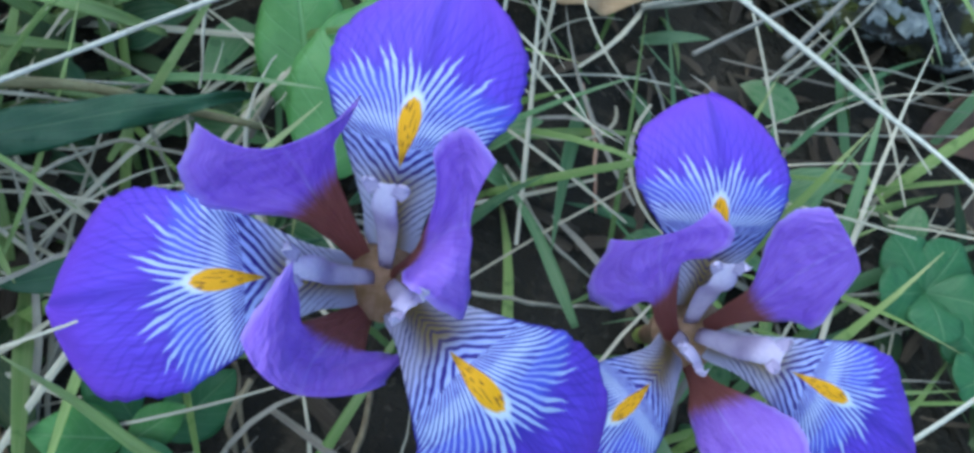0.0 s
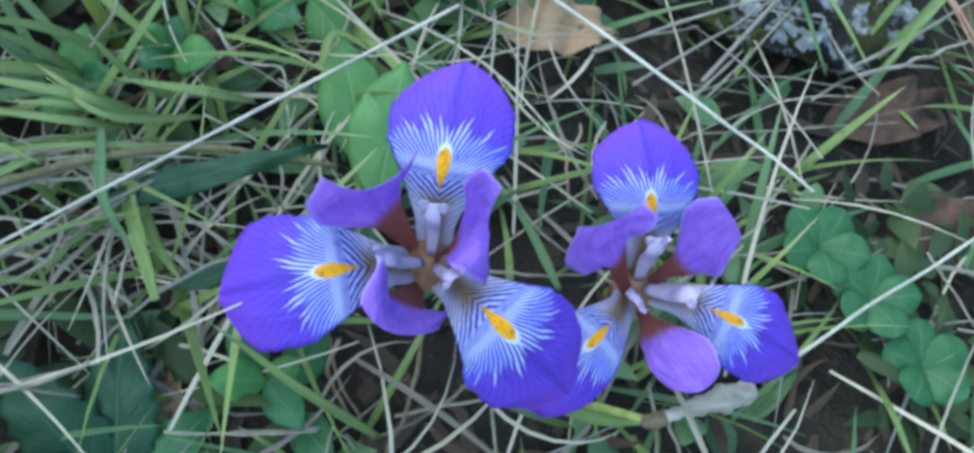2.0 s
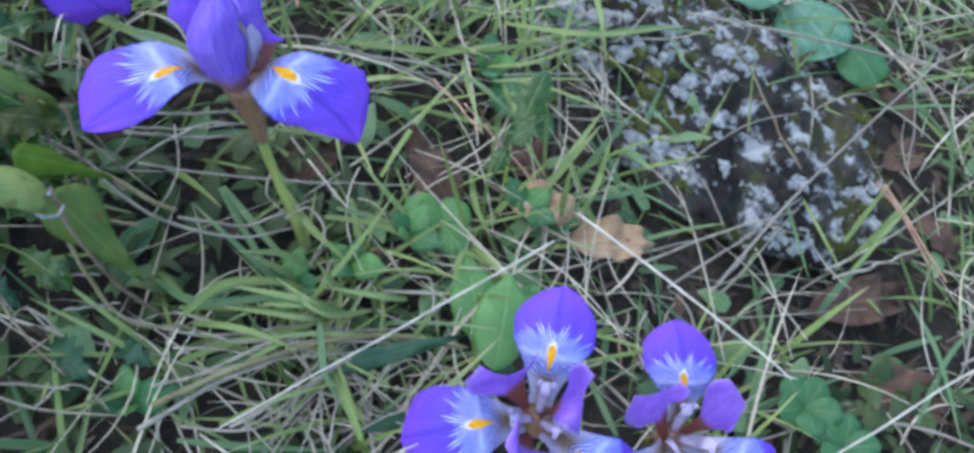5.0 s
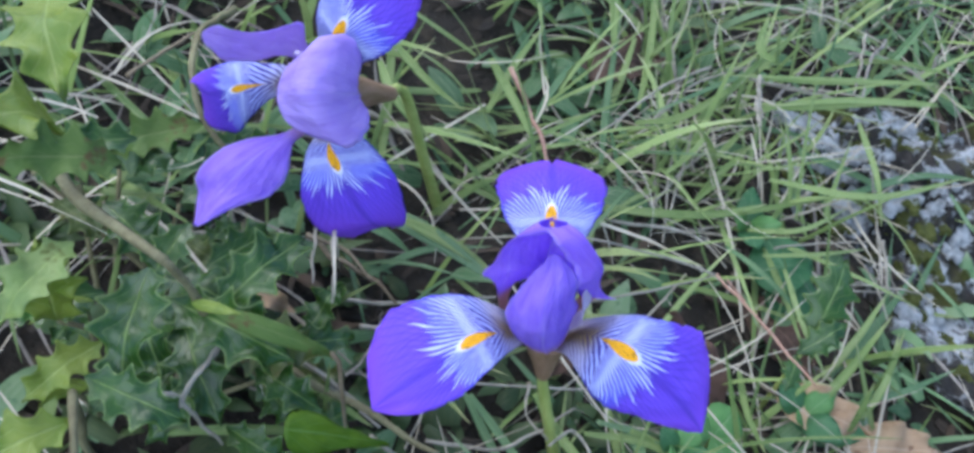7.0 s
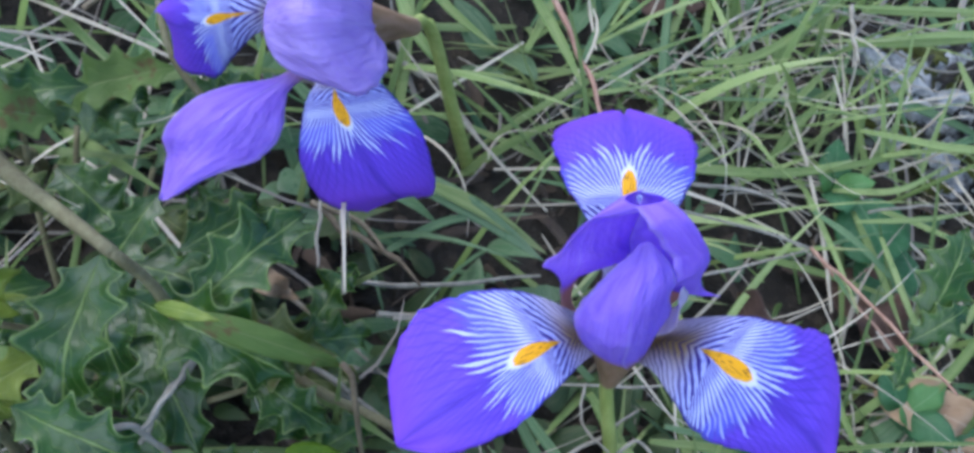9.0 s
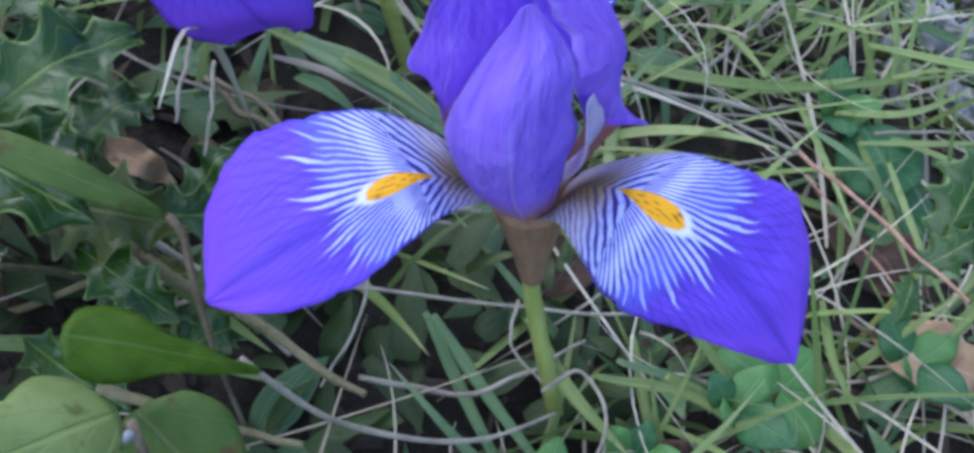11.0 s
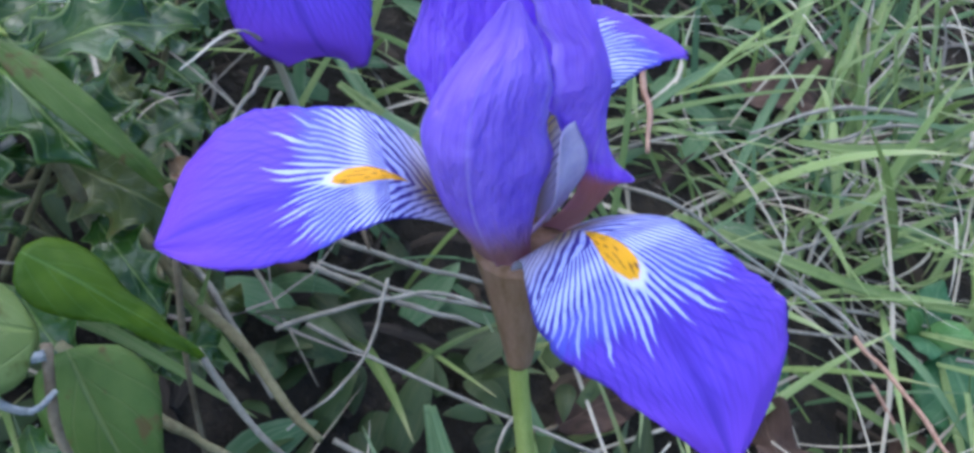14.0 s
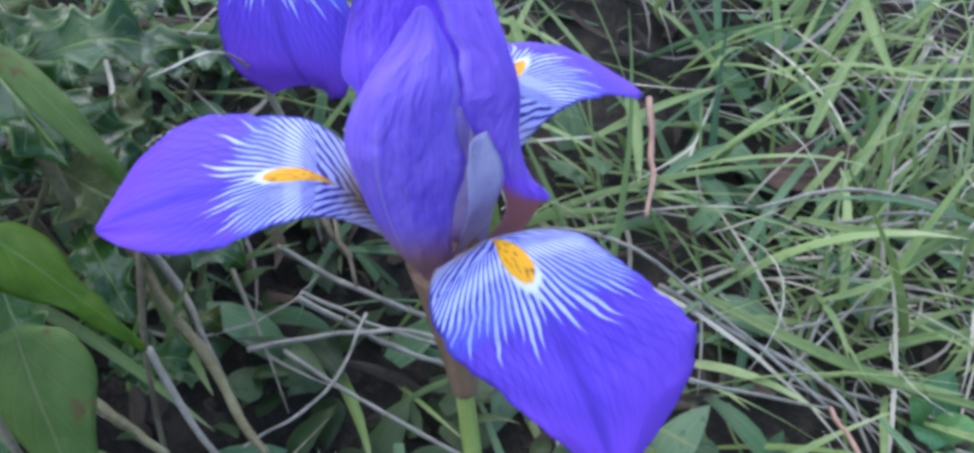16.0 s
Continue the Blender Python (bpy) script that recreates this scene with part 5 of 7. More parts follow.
stalk("red_twig", [(-0.0870, 0.2378, 0.0527), (-0.0794, 0.2211, 0.0499), (-0.0736, 0.2027, 0.0474)], 0.00100, M_RED)
stalk("dry_stalk", [(-0.0283, 0.3539, 0.0331), (-0.0297, 0.3076, 0.0312), (-0.0256, 0.2659, 0.0280)], 0.00080, M_STALK)
stalk("dry_stalk", [(-0.1250, 0.1463, 0.0431), (-0.1094, 0.1488, 0.0391), (-0.0919, 0.1530, 0.0347)], 0.00100, M_STALK)
stalk("twig", [(-0.1364, 0.0964, 0.0736), (-0.1230, 0.0948, 0.0700), (-0.1077, 0.0924, 0.0708)], 0.00100, M_BRANCH)
stalk("green_stalk", [(-0.1453, 0.1260, 0.0624), (-0.1207, 0.1151, 0.0604), (-0.1013, 0.1051, 0.0598)], 0.00120, M_BRANCH)
stalk("dry_stalk", [(-0.1567, 0.1345, 0.0558), (-0.1399, 0.1310, 0.0512), (-0.1165, 0.1169, 0.0444)], 0.00100, M_STALK)
blade([(0.0201, 0.1362, 0.0195), (0.0196, 0.1380, 0.0298), (0.0206, 0.1430, 0.0398)], 0.00110, M_GRASS)
blade([(-0.0972, 0.0782, 0.0474), (-0.0871, 0.0900, 0.0453), (-0.0694, 0.0959, 0.0360), (-0.0590, 0.0951, 0.0232)], 0.00140, M_GRASS)
blade([(-0.0598, 0.0982, 0.0186), (-0.0749, 0.1001, 0.0326), (-0.0879, 0.1064, 0.0444), (-0.0992, 0.1152, 0.0498)], 0.00120, M_GRASS_COOL)
blade([(-0.0974, 0.0673, 0.0409), (-0.0842, 0.0749, 0.0378), (-0.0589, 0.0858, 0.0317)], 0.00120, M_GRASS)
blade([(-0.1001, 0.0845, 0.0404), (-0.0845, 0.0871, 0.0365), (-0.0621, 0.0879, 0.0307)], 0.00100, M_GRASS)
blade([(-0.0469, 0.0456, 0.0376), (-0.0525, 0.0612, 0.0348), (-0.0589, 0.0776, 0.0273)], 0.00130, M_GRASS)
blade([(-0.0060, 0.0285, 0.0030), (-0.0150, 0.0290, 0.0210), (-0.0228, 0.0308, 0.0332), (-0.0295, 0.0340, 0.0410), (-0.0349, 0.0354, 0.0503)], 0.00095, M_GRASS_BRIGHT)
blade([(-0.0973, 0.0479, 0.0309), (-0.0782, 0.0482, 0.0259), (-0.0537, 0.0497, 0.0195)], 0.00110, M_GRASS_COOL)
blade([(0.0355, 0.0622, 0.0018), (0.0295, 0.0767, 0.0041), (0.0230, 0.0875, 0.0063)], 0.00110, M_GRASS_COOL)
blade([(-0.0255, 0.0498, 0.0122), (-0.0128, 0.0526, 0.0090), (0.0003, 0.0529, 0.0056)], 0.00080, M_GRASS)
blade([(-0.0109, 0.1542, 0.0186), (-0.0093, 0.1408, 0.0175), (-0.0042, 0.1286, 0.0155)], 0.00110, M_GRASS)
blade([(-0.0188, 0.1053, 0.0262), (-0.0153, 0.1160, 0.0258), (-0.0067, 0.1126, 0.0234)], 0.00090, M_GRASS)
blade([(0.0262, 0.1539, 0.0088), (0.0432, 0.1568, 0.0045), (0.0716, 0.1715, -0.0022)], 0.00110, M_GRASS_COOL)
blade([(0.0252, 0.1007, -0.0016), (0.0394, 0.1051, -0.0051), (0.0542, 0.1085, -0.0088)], 0.00090, M_GRASS)
blade([(0.0326, 0.0350, 0.0012), (0.0412, 0.0324, -0.0012), (0.0524, 0.0317, -0.0041)], 0.00130, M_GRASS)
blade([(0.1829, 0.1423, -0.0428), (0.1815, 0.1126, -0.0339), (0.1761, 0.0742, -0.0294)], 0.00120, M_GRASS_COOL)
blade([(0.1252, 0.0528, -0.0322), (0.1194, 0.0370, -0.0164), (0.1192, 0.0217, -0.0121)], 0.00130, M_GRASS)
blade([(0.1626, 0.0828, -0.0325), (0.1891, 0.1149, -0.0378), (0.2170, 0.1376, -0.0440)], 0.00130, M_GRASS_COOL)
blade([(0.1304, 0.1916, -0.0246), (0.1336, 0.1696, -0.0265), (0.1339, 0.1480, -0.0277)], 0.00090, M_GRASS)
blade([(0.1488, 0.1586, -0.0230), (0.1644, 0.1759, -0.0263), (0.1853, 0.1986, -0.0306)], 0.00120, M_GRASS)
blade([(0.0885, 0.1140, -0.0195), (0.1149, 0.1393, -0.0251), (0.1358, 0.1524, -0.0300)], 0.00090, M_GRASS_COOL)
blade([(-0.0933, 0.1323, 0.0351), (-0.0800, 0.1173, 0.0308), (-0.0638, 0.1012, 0.0258)], 0.00120, M_GRASS_COOL)
blade([(-0.0751, 0.1352, 0.0324), (-0.0664, 0.1228, 0.0295), (-0.0533, 0.1115, 0.0255)], 0.00150, M_GRASS)
blade([(-0.0571, 0.1295, 0.0294), (-0.0408, 0.1270, 0.0250), (-0.0221, 0.1122, 0.0194)], 0.00100, M_GRASS_COOL)
blade([(0.0063, 0.1447, 0.0036), (0.0167, 0.1494, 0.0211), (0.0370, 0.1729, 0.0270)], 0.00160, M_GRASS)
blade([(0.0343, 0.1543, -0.0033), (0.0367, 0.1570, 0.0162), (0.0406, 0.1684, 0.0258)], 0.00140, M_GRASS)
blade([(-0.1080, 0.0936, 0.0410), (-0.0947, 0.0855, 0.0421), (-0.0723, 0.0916, 0.0365), (-0.0558, 0.1007, 0.0277)], 0.00140, M_GRASS_COOL)
blade([(-0.0608, 0.1254, 0.0302), (-0.0403, 0.1254, 0.0248), (-0.0214, 0.1154, 0.0194)], 0.00110, M_GRASS)
blade([(-0.0549, 0.0751, 0.0261), (-0.0508, 0.0641, 0.0245), (-0.0451, 0.0555, 0.0226)], 0.00130, M_GRASS)
blade([(0.0026, 0.2009, 0.0174), (0.0090, 0.1821, 0.0147), (0.0129, 0.1663, 0.0129)], 0.00110, M_GRASS)
blade([(-0.0640, 0.1957, 0.0395), (-0.0178, 0.2051, 0.0279), (0.0349, 0.2273, 0.0152)], 0.00140, M_GRASS)
blade([(0.0349, 0.2273, 0.0152), (0.0713, 0.2463, 0.0066), (0.1059, 0.2528, -0.0021)], 0.00140, M_GRASS_COOL)
blade([(0.0649, 0.2286, -0.0076), (0.0753, 0.2184, -0.0108), (0.0950, 0.2109, -0.0163)], 0.00080, M_GRASS_COOL)
blade([(0.1420, 0.2806, -0.0272), (0.1360, 0.2378, -0.0277), (0.1382, 0.2043, -0.0300)], 0.00090, M_GRASS)
blade([(-0.0949, 0.1344, 0.0316), (-0.0837, 0.1162, 0.0277), (-0.0708, 0.0969, 0.0234)], 0.00120, M_GRASS_COOL)
blade([(-0.1341, 0.1765, 0.0620), (-0.1169, 0.1733, 0.0573), (-0.0973, 0.1693, 0.0520)], 0.00130, M_GRASS)
blade([(-0.0528, 0.1385, 0.0228), (-0.0481, 0.1180, 0.0205), (-0.0396, 0.1016, 0.0175)], 0.00110, M_GRASS)
blade([(0.1493, 0.1502, -0.0236), (0.1705, 0.1693, -0.0282), (0.1947, 0.1936, -0.0333)], 0.00130, M_GRASS)
blade([(-0.1151, 0.1700, 0.0617), (-0.1024, 0.1664, 0.0581), (-0.0873, 0.1617, 0.0489)], 0.00180, M_GRASS)
blade([(-0.1244, 0.1749, 0.0593), (-0.1069, 0.1670, 0.0594), (-0.0879, 0.1597, 0.0490)], 0.00260, M_GRASS_COOL)
blade([(-0.1303, 0.1808, 0.0562), (-0.1122, 0.1721, 0.0540), (-0.0940, 0.1676, 0.0430)], 0.00200, M_GRASS_COOL)
blade([(0.0014, 0.2467, 0.0350), (0.0301, 0.2568, 0.0280), (0.0665, 0.2712, 0.0191)], 0.00130, M_GRASS)
blade([(0.0049, 0.2560, 0.0395), (0.0336, 0.2645, 0.0324), (0.0643, 0.2744, 0.0249)], 0.00100, M_GRASS)
blade([(-0.1277, 0.2266, 0.0628), (-0.1214, 0.2100, 0.0653), (-0.1089, 0.2014, 0.0566)], 0.00150, M_GRASS)
blade([(-0.1251, 0.2363, 0.0626), (-0.1138, 0.2247, 0.0591), (-0.1010, 0.2160, 0.0553)], 0.00130, M_GRASS)
blade([(-0.0446, 0.2296, 0.0412), (-0.0275, 0.2344, 0.0419), (0.0037, 0.2677, 0.0304)], 0.00130, M_GRASS)
blade([(-0.0650, 0.2561, 0.0378), (-0.0742, 0.2364, 0.0393), (-0.0798, 0.2168, 0.0398)], 0.00130, M_GRASS_COOL)
blade([(-0.0936, 0.2221, 0.0486), (-0.0848, 0.2452, 0.0475), (-0.0751, 0.2656, 0.0459)], 0.00130, M_GRASS)
blade([(0.0026, 0.2540, 0.0500), (-0.0033, 0.2581, 0.0518), (0.0021, 0.2750, 0.0512)], 0.00140, M_GRASS)
blade([(-0.0293, 0.1825, 0.0198), (-0.0111, 0.1823, 0.0150), (0.0201, 0.1786, 0.0067)], 0.00100, M_GRASS)
blade([(-0.1972, 0.1473, 0.1070), (-0.1911, 0.1492, 0.1055), (-0.1844, 0.1540, 0.1040)], 0.00140, M_GRASS_COOL)
blade([(-0.1252, 0.1616, 0.0439), (-0.1098, 0.1741, 0.0405), (-0.0894, 0.1807, 0.0355)], 0.00110, M_GRASS_COOL)
blade([(0.0212, 0.2456, 0.0147), (0.0399, 0.2434, 0.0097), (0.0633, 0.2373, 0.0033)], 0.00160, M_GRASS_COOL)
blade([(-0.1378, 0.1221, 0.0602), (-0.1264, 0.1169, 0.0570), (-0.1177, 0.1126, 0.0545)], 0.00110, M_GRASS)
blade([(-0.0936, 0.2394, 0.0545), (-0.0846, 0.2237, 0.0513), (-0.0782, 0.2100, 0.0490)], 0.00160, M_GRASS)
blade([(-0.0501, 0.2662, 0.0394), (-0.0486, 0.3034, 0.0409), (-0.0462, 0.3364, 0.0419)], 0.00180, M_GRASS)
blade([(-0.0410, 0.2434, 0.0329), (-0.0343, 0.2807, 0.0330), (-0.0302, 0.3363, 0.0347)], 0.00140, M_GRASS)
blade([(-0.0537, 0.2204, 0.0281), (-0.0504, 0.2540, 0.0289), (-0.0442, 0.2933, 0.0293)], 0.00130, M_GRASS_COOL)
blade([(-0.0217, 0.2125, 0.0223), (-0.0107, 0.2280, 0.0202), (0.0041, 0.2451, 0.0172)], 0.00140, M_GRASS)
blade([(-0.0513, 0.3234, 0.0526), (-0.0441, 0.3090, 0.0500), (-0.0352, 0.2947, 0.0470)], 0.00200, M_GRASS)
blade([(-0.1553, 0.2080, 0.0511), (-0.1383, 0.1950, 0.0460), (-0.1197, 0.1861, 0.0407)], 0.00160, M_GRASS_COOL)
blade([(-0.1643, 0.1027, 0.0662), (-0.1522, 0.1038, 0.0681), (-0.1351, 0.1064, 0.0637), (-0.1138, 0.1079, 0.0532)], 0.00120, M_GRASS)
blade([(-0.1307, 0.1130, 0.0479), (-0.1298, 0.1167, 0.0579), (-0.1291, 0.1230, 0.0680)], 0.00060, M_GRASS)
blade([(-0.1334, 0.1092, 0.0484), (-0.1325, 0.1109, 0.0583), (-0.1312, 0.1144, 0.0681)], 0.00060, M_GRASS)
blade([(-0.0469, 0.1287, 0.0267), (-0.0349, 0.1244, 0.0234), (-0.0229, 0.1175, 0.0199)], 0.00130, M_GRASS)
blade([(0.0979, 0.1364, -0.0158), (0.1253, 0.1737, -0.0212), (0.1415, 0.1978, -0.0242)], 0.00100, M_GRASS)

# more stalks and blades
blade([(0.0670, 0.2573, 0.0333), (0.0276, 0.2462, 0.0431), (-0.0007, 0.2384, 0.0451)], 0.00130, M_GRASS_BRIGHT)
blade([(0.0695, 0.2674, 0.0332), (0.0181, 0.2523, 0.0459), (-0.0183, 0.2458, 0.0501)], 0.00080, M_GRASS_BRIGHT)
blade([(0.0039, 0.2694, 0.0304), (-0.0258, 0.2357, 0.0515), (-0.0473, 0.2213, 0.0515)], 0.00090, M_GRASS_COOL)
stalk("dry_stalk", [(-0.0149, 0.2632, 0.0351), (-0.0368, 0.2421, 0.0448), (-0.0539, 0.2248, 0.0434)], 0.00090, M_STALK)
blade([(-0.0039, 0.2648, 0.0223), (0.0075, 0.2704, 0.0345), (0.0146, 0.2759, 0.0480)], 0.00120, M_GRASS_BRIGHT)
blade([(0.0080, 0.2707, 0.0194), (0.0003, 0.2636, 0.0411), (-0.0019, 0.2700, 0.0520)], 0.00080, M_GRASS_BRIGHT)
blade([(0.0173, 0.2758, 0.0173), (0.0088, 0.2706, 0.0392), (0.0066, 0.2751, 0.0500)], 0.00100, M_GRASS_BRIGHT)
blade([(-0.0012, 0.2552, 0.0161), (-0.0047, 0.2544, 0.0320), (-0.0027, 0.2626, 0.0418)], 0.00080, M_GRASS_BRIGHT)
blade([(-0.0145, 0.2676, 0.0202), (-0.0231, 0.2641, 0.0423), (-0.0281, 0.2672, 0.0537)], 0.00090, M_GRASS_BRIGHT)
blade([(-0.0023, 0.2715, 0.0172), (-0.0117, 0.2660, 0.0394), (-0.0158, 0.2717, 0.0507)], 0.00110, M_GRASS_BRIGHT)
blade([(-0.0275, 0.2697, 0.0237), (-0.0377, 0.2595, 0.0409), (-0.0284, 0.2631, 0.0536)], 0.00090, M_GRASS_BRIGHT)
blade([(-0.0688, 0.2523, 0.0286), (-0.0628, 0.2492, 0.0469), (-0.0497, 0.2544, 0.0537)], 0.00090, M_GRASS_BRIGHT)
blade([(-0.0798, 0.2155, 0.0397), (-0.0724, 0.2118, 0.0476), (-0.0588, 0.2178, 0.0443)], 0.00070, M_GRASS_BRIGHT)
stalk("dry_stalk", [(-0.0046, 0.2457, 0.0515), (-0.0055, 0.2344, 0.0512), (-0.0061, 0.2258, 0.0489)], 0.00090, M_STALK)
stalk("dry_stalk", [(0.0006, 0.2487, 0.0453), (0.0148, 0.2504, 0.0416), (0.0292, 0.2511, 0.0379)], 0.00060, M_STALK)
stalk("dry_stalk", [(0.0443, 0.2528, 0.0340), (0.0598, 0.2546, 0.0301), (0.0735, 0.2548, 0.0265)], 0.00060, M_STALK)
stalk("dry_stalk", [(0.0708, 0.3167, 0.0053), (0.0576, 0.2960, 0.0127), (0.0507, 0.2759, 0.0135)], 0.00120, M_STRAW_GREY)
stalk("dry_stalk", [(-0.0246, 0.2444, 0.0267), (-0.0307, 0.2185, 0.0270), (-0.0326, 0.1969, 0.0214)], 0.00080, M_STALK)
stalk("dry_stalk", [(-0.0380, 0.2061, 0.0283), (-0.0234, 0.2259, 0.0254), (-0.0097, 0.2430, 0.0227)], 0.00070, M_STALK)
blade([(-0.0152, 0.1907, 0.0315), (-0.0057, 0.1807, 0.0335), (0.0128, 0.1694, 0.0231)], 0.00090, M_GRASS_COOL)
blade([(-0.0024, 0.1905, 0.0281), (0.0173, 0.1931, 0.0281), (0.0371, 0.2031, 0.0184)], 0.00070, M_GRASS_BRIGHT)
blade([(-0.0032, 0.2062, 0.0191), (0.0129, 0.2041, 0.0248), (0.0327, 0.2179, 0.0203)], 0.00090, M_GRASS_BRIGHT)
blade([(0.0401, 0.1450, -0.0053), (0.0284, 0.1507, 0.0181), (0.0194, 0.1587, 0.0358)], 0.00090, M_GRASS_BRIGHT)
stalk("dry_stalk", [(0.0272, 0.1874, 0.0202), (0.0380, 0.1894, 0.0175), (0.0562, 0.1912, 0.0128)], 0.00060, M_STALK)
stalk("dry_stalk", [(0.0451, 0.2084, 0.0166), (0.0442, 0.1978, 0.0163), (0.0433, 0.1892, 0.0161)], 0.00090, M_STALK)
blade([(-0.0587, 0.0973, 0.0232), (-0.0648, 0.0888, 0.0394), (-0.0881, 0.0908, 0.0436)], 0.00120, M_GRASS_BRIGHT)
blade([(-0.0584, 0.0920, 0.0229), (-0.0643, 0.0827, 0.0390), (-0.0872, 0.0837, 0.0430)], 0.00090, M_GRASS_BRIGHT)
blade([(-0.0510, 0.0945, 0.0211), (-0.0618, 0.0879, 0.0386), (-0.0735, 0.0955, 0.0400)], 0.00120, M_GRASS_BRIGHT)
blade([(-0.0564, 0.0936, 0.0224), (-0.0655, 0.0862, 0.0395), (-0.0778, 0.0861, 0.0407)], 0.00090, M_GRASS_BRIGHT)
blade([(-0.0615, 0.0914, 0.0237), (-0.0719, 0.0732, 0.0405), (-0.0847, 0.0632, 0.0414)], 0.00120, M_GRASS_BRIGHT)
blade([(-0.0444, 0.0970, 0.0195), (-0.0586, 0.0849, 0.0376), (-0.0713, 0.0927, 0.0393)], 0.00090, M_GRASS_BRIGHT)
blade([(-0.0332, 0.1032, 0.0168), (-0.0406, 0.0939, 0.0333), (-0.0596, 0.0950, 0.0364)], 0.00120, M_GRASS_BRIGHT)
blade([(-0.0602, 0.0822, 0.0379), (-0.0579, 0.0660, 0.0385), (-0.0520, 0.0569, 0.0325)], 0.00110, M_GRASS_COOL)
blade([(-0.0234, 0.0872, 0.0185), (-0.0601, 0.0783, 0.0377), (-0.0858, 0.0725, 0.0421)], 0.00080, M_GRASS_BRIGHT)
blade([(-0.0491, 0.1003, 0.0209), (-0.0563, 0.0955, 0.0375), (-0.0616, 0.0962, 0.0489)], 0.00110, M_GRASS_BRIGHT)
blade([(-0.0676, 0.1024, 0.0258), (-0.0723, 0.0975, 0.0418), (-0.0800, 0.0947, 0.0537)], 0.00120, M_GRASS_BRIGHT)
blade([(-0.0628, 0.1089, 0.0249), (-0.0718, 0.1028, 0.0420), (-0.0836, 0.0952, 0.0547)], 0.00120, M_GRASS_BRIGHT)
stalk("dry_stalk", [(-0.0845, 0.0659, 0.0434), (-0.0729, 0.0736, 0.0408), (-0.0531, 0.0873, 0.0263)], 0.00070, M_STALK)
stalk("dry_stalk", [(-0.0822, 0.0473, 0.0419), (-0.0720, 0.0553, 0.0396), (-0.0529, 0.0826, 0.0260)], 0.00080, M_STALK)
stalk("dry_stalk", [(-0.0799, 0.0277, 0.0403), (-0.0685, 0.0295, 0.0374), (-0.0576, 0.0347, 0.0348)], 0.00070, M_STALK)
stalk("dry_stalk", [(-0.0721, 0.0204, 0.0179), (-0.0768, 0.0254, 0.0344), (-0.0723, 0.0297, 0.0384), (-0.0611, 0.0318, 0.0256)], 0.00060, M_STALK)
stalk("dry_stalk", [(-0.0811, 0.0245, 0.0405), (-0.0740, 0.0193, 0.0384), (-0.0687, 0.0159, 0.0318)], 0.00060, M_STALK)
stalk("dry_stalk", [(-0.0329, 0.0834, 0.0258), (-0.0303, 0.0780, 0.0248), (-0.0276, 0.0739, 0.0189)], 0.00050, M_STALK)
stalk("dry_stalk", [(-0.0558, 0.0473, 0.0300), (-0.0546, 0.0575, 0.0302), (-0.0531, 0.0696, 0.0254)], 0.00060, M_STALK)
stalk("twig", [(-0.0145, 0.0482, 0.0092), (-0.0168, 0.0409, 0.0094), (-0.0124, 0.0325, 0.0029)], 0.00060, M_TWIG)
stalk("dry_stalk", [(-0.0356, 0.0276, 0.0137), (-0.0222, 0.0288, 0.0102), (-0.0147, 0.0295, 0.0053), (-0.0081, 0.0230, -0.0007)], 0.00050, M_STALK)
stalk("dry_stalk", [(-0.1255, 0.0685, 0.0493), (-0.1375, 0.0763, 0.0528), (-0.1414, 0.0658, 0.0533)], 0.00050, M_STALK)
stalk("dry_stalk", [(-0.1496, 0.0618, 0.0553), (-0.1466, 0.0693, 0.0549), (-0.1433, 0.0769, 0.0544)], 0.00050, M_STALK)
stalk("dry_stalk", [(-0.1480, 0.0544, 0.0545), (-0.1326, 0.0489, 0.0502), (-0.1106, 0.0491, 0.0444)], 0.00060, M_STALK)
stalk("dry_stalk", [(-0.1578, 0.0796, 0.0583), (-0.1424, 0.0714, 0.0539), (-0.1277, 0.0640, 0.0497)], 0.00050, M_STALK)
stalk("dry_stalk", [(-0.1358, 0.0868, 0.0529), (-0.1287, 0.0881, 0.0511), (-0.1211, 0.0892, 0.0492)], 0.00050, M_STALK)
stalk("dry_stalk", [(-0.1281, 0.0773, 0.0504), (-0.1212, 0.0796, 0.0487), (-0.1149, 0.0815, 0.0472)], 0.00060, M_STALK)
stalk("dry_stalk", [(-0.1468, 0.0820, 0.0556), (-0.1438, 0.0783, 0.0546), (-0.1405, 0.0746, 0.0535)], 0.00050, M_STALK)
stalk("dry_stalk", [(-0.1376, 0.0766, 0.0529), (-0.1320, 0.0719, 0.0512), (-0.1242, 0.0676, 0.0489)], 0.00040, M_STALK)
stalk("dry_stalk", [(-0.1516, 0.0507, 0.0552), (-0.1414, 0.0541, 0.0527), (-0.1233, 0.0548, 0.0480)], 0.00060, M_STALK)
stalk("dry_stalk", [(-0.1304, 0.0492, 0.0496), (-0.1256, 0.0551, 0.0487), (-0.1200, 0.0562, 0.0472), (-0.1132, 0.0503, 0.0452)], 0.00050, M_STALK)
stalk("dry_stalk", [(-0.1049, 0.0447, 0.0457), (-0.0858, 0.0611, 0.0415), (-0.0545, 0.0796, 0.0343)], 0.00120, M_STALK)
stalk("dry_stalk", [(-0.1029, 0.0572, 0.0458), (-0.0759, 0.0680, 0.0393), (-0.0486, 0.0754, 0.0325)], 0.00060, M_STALK)
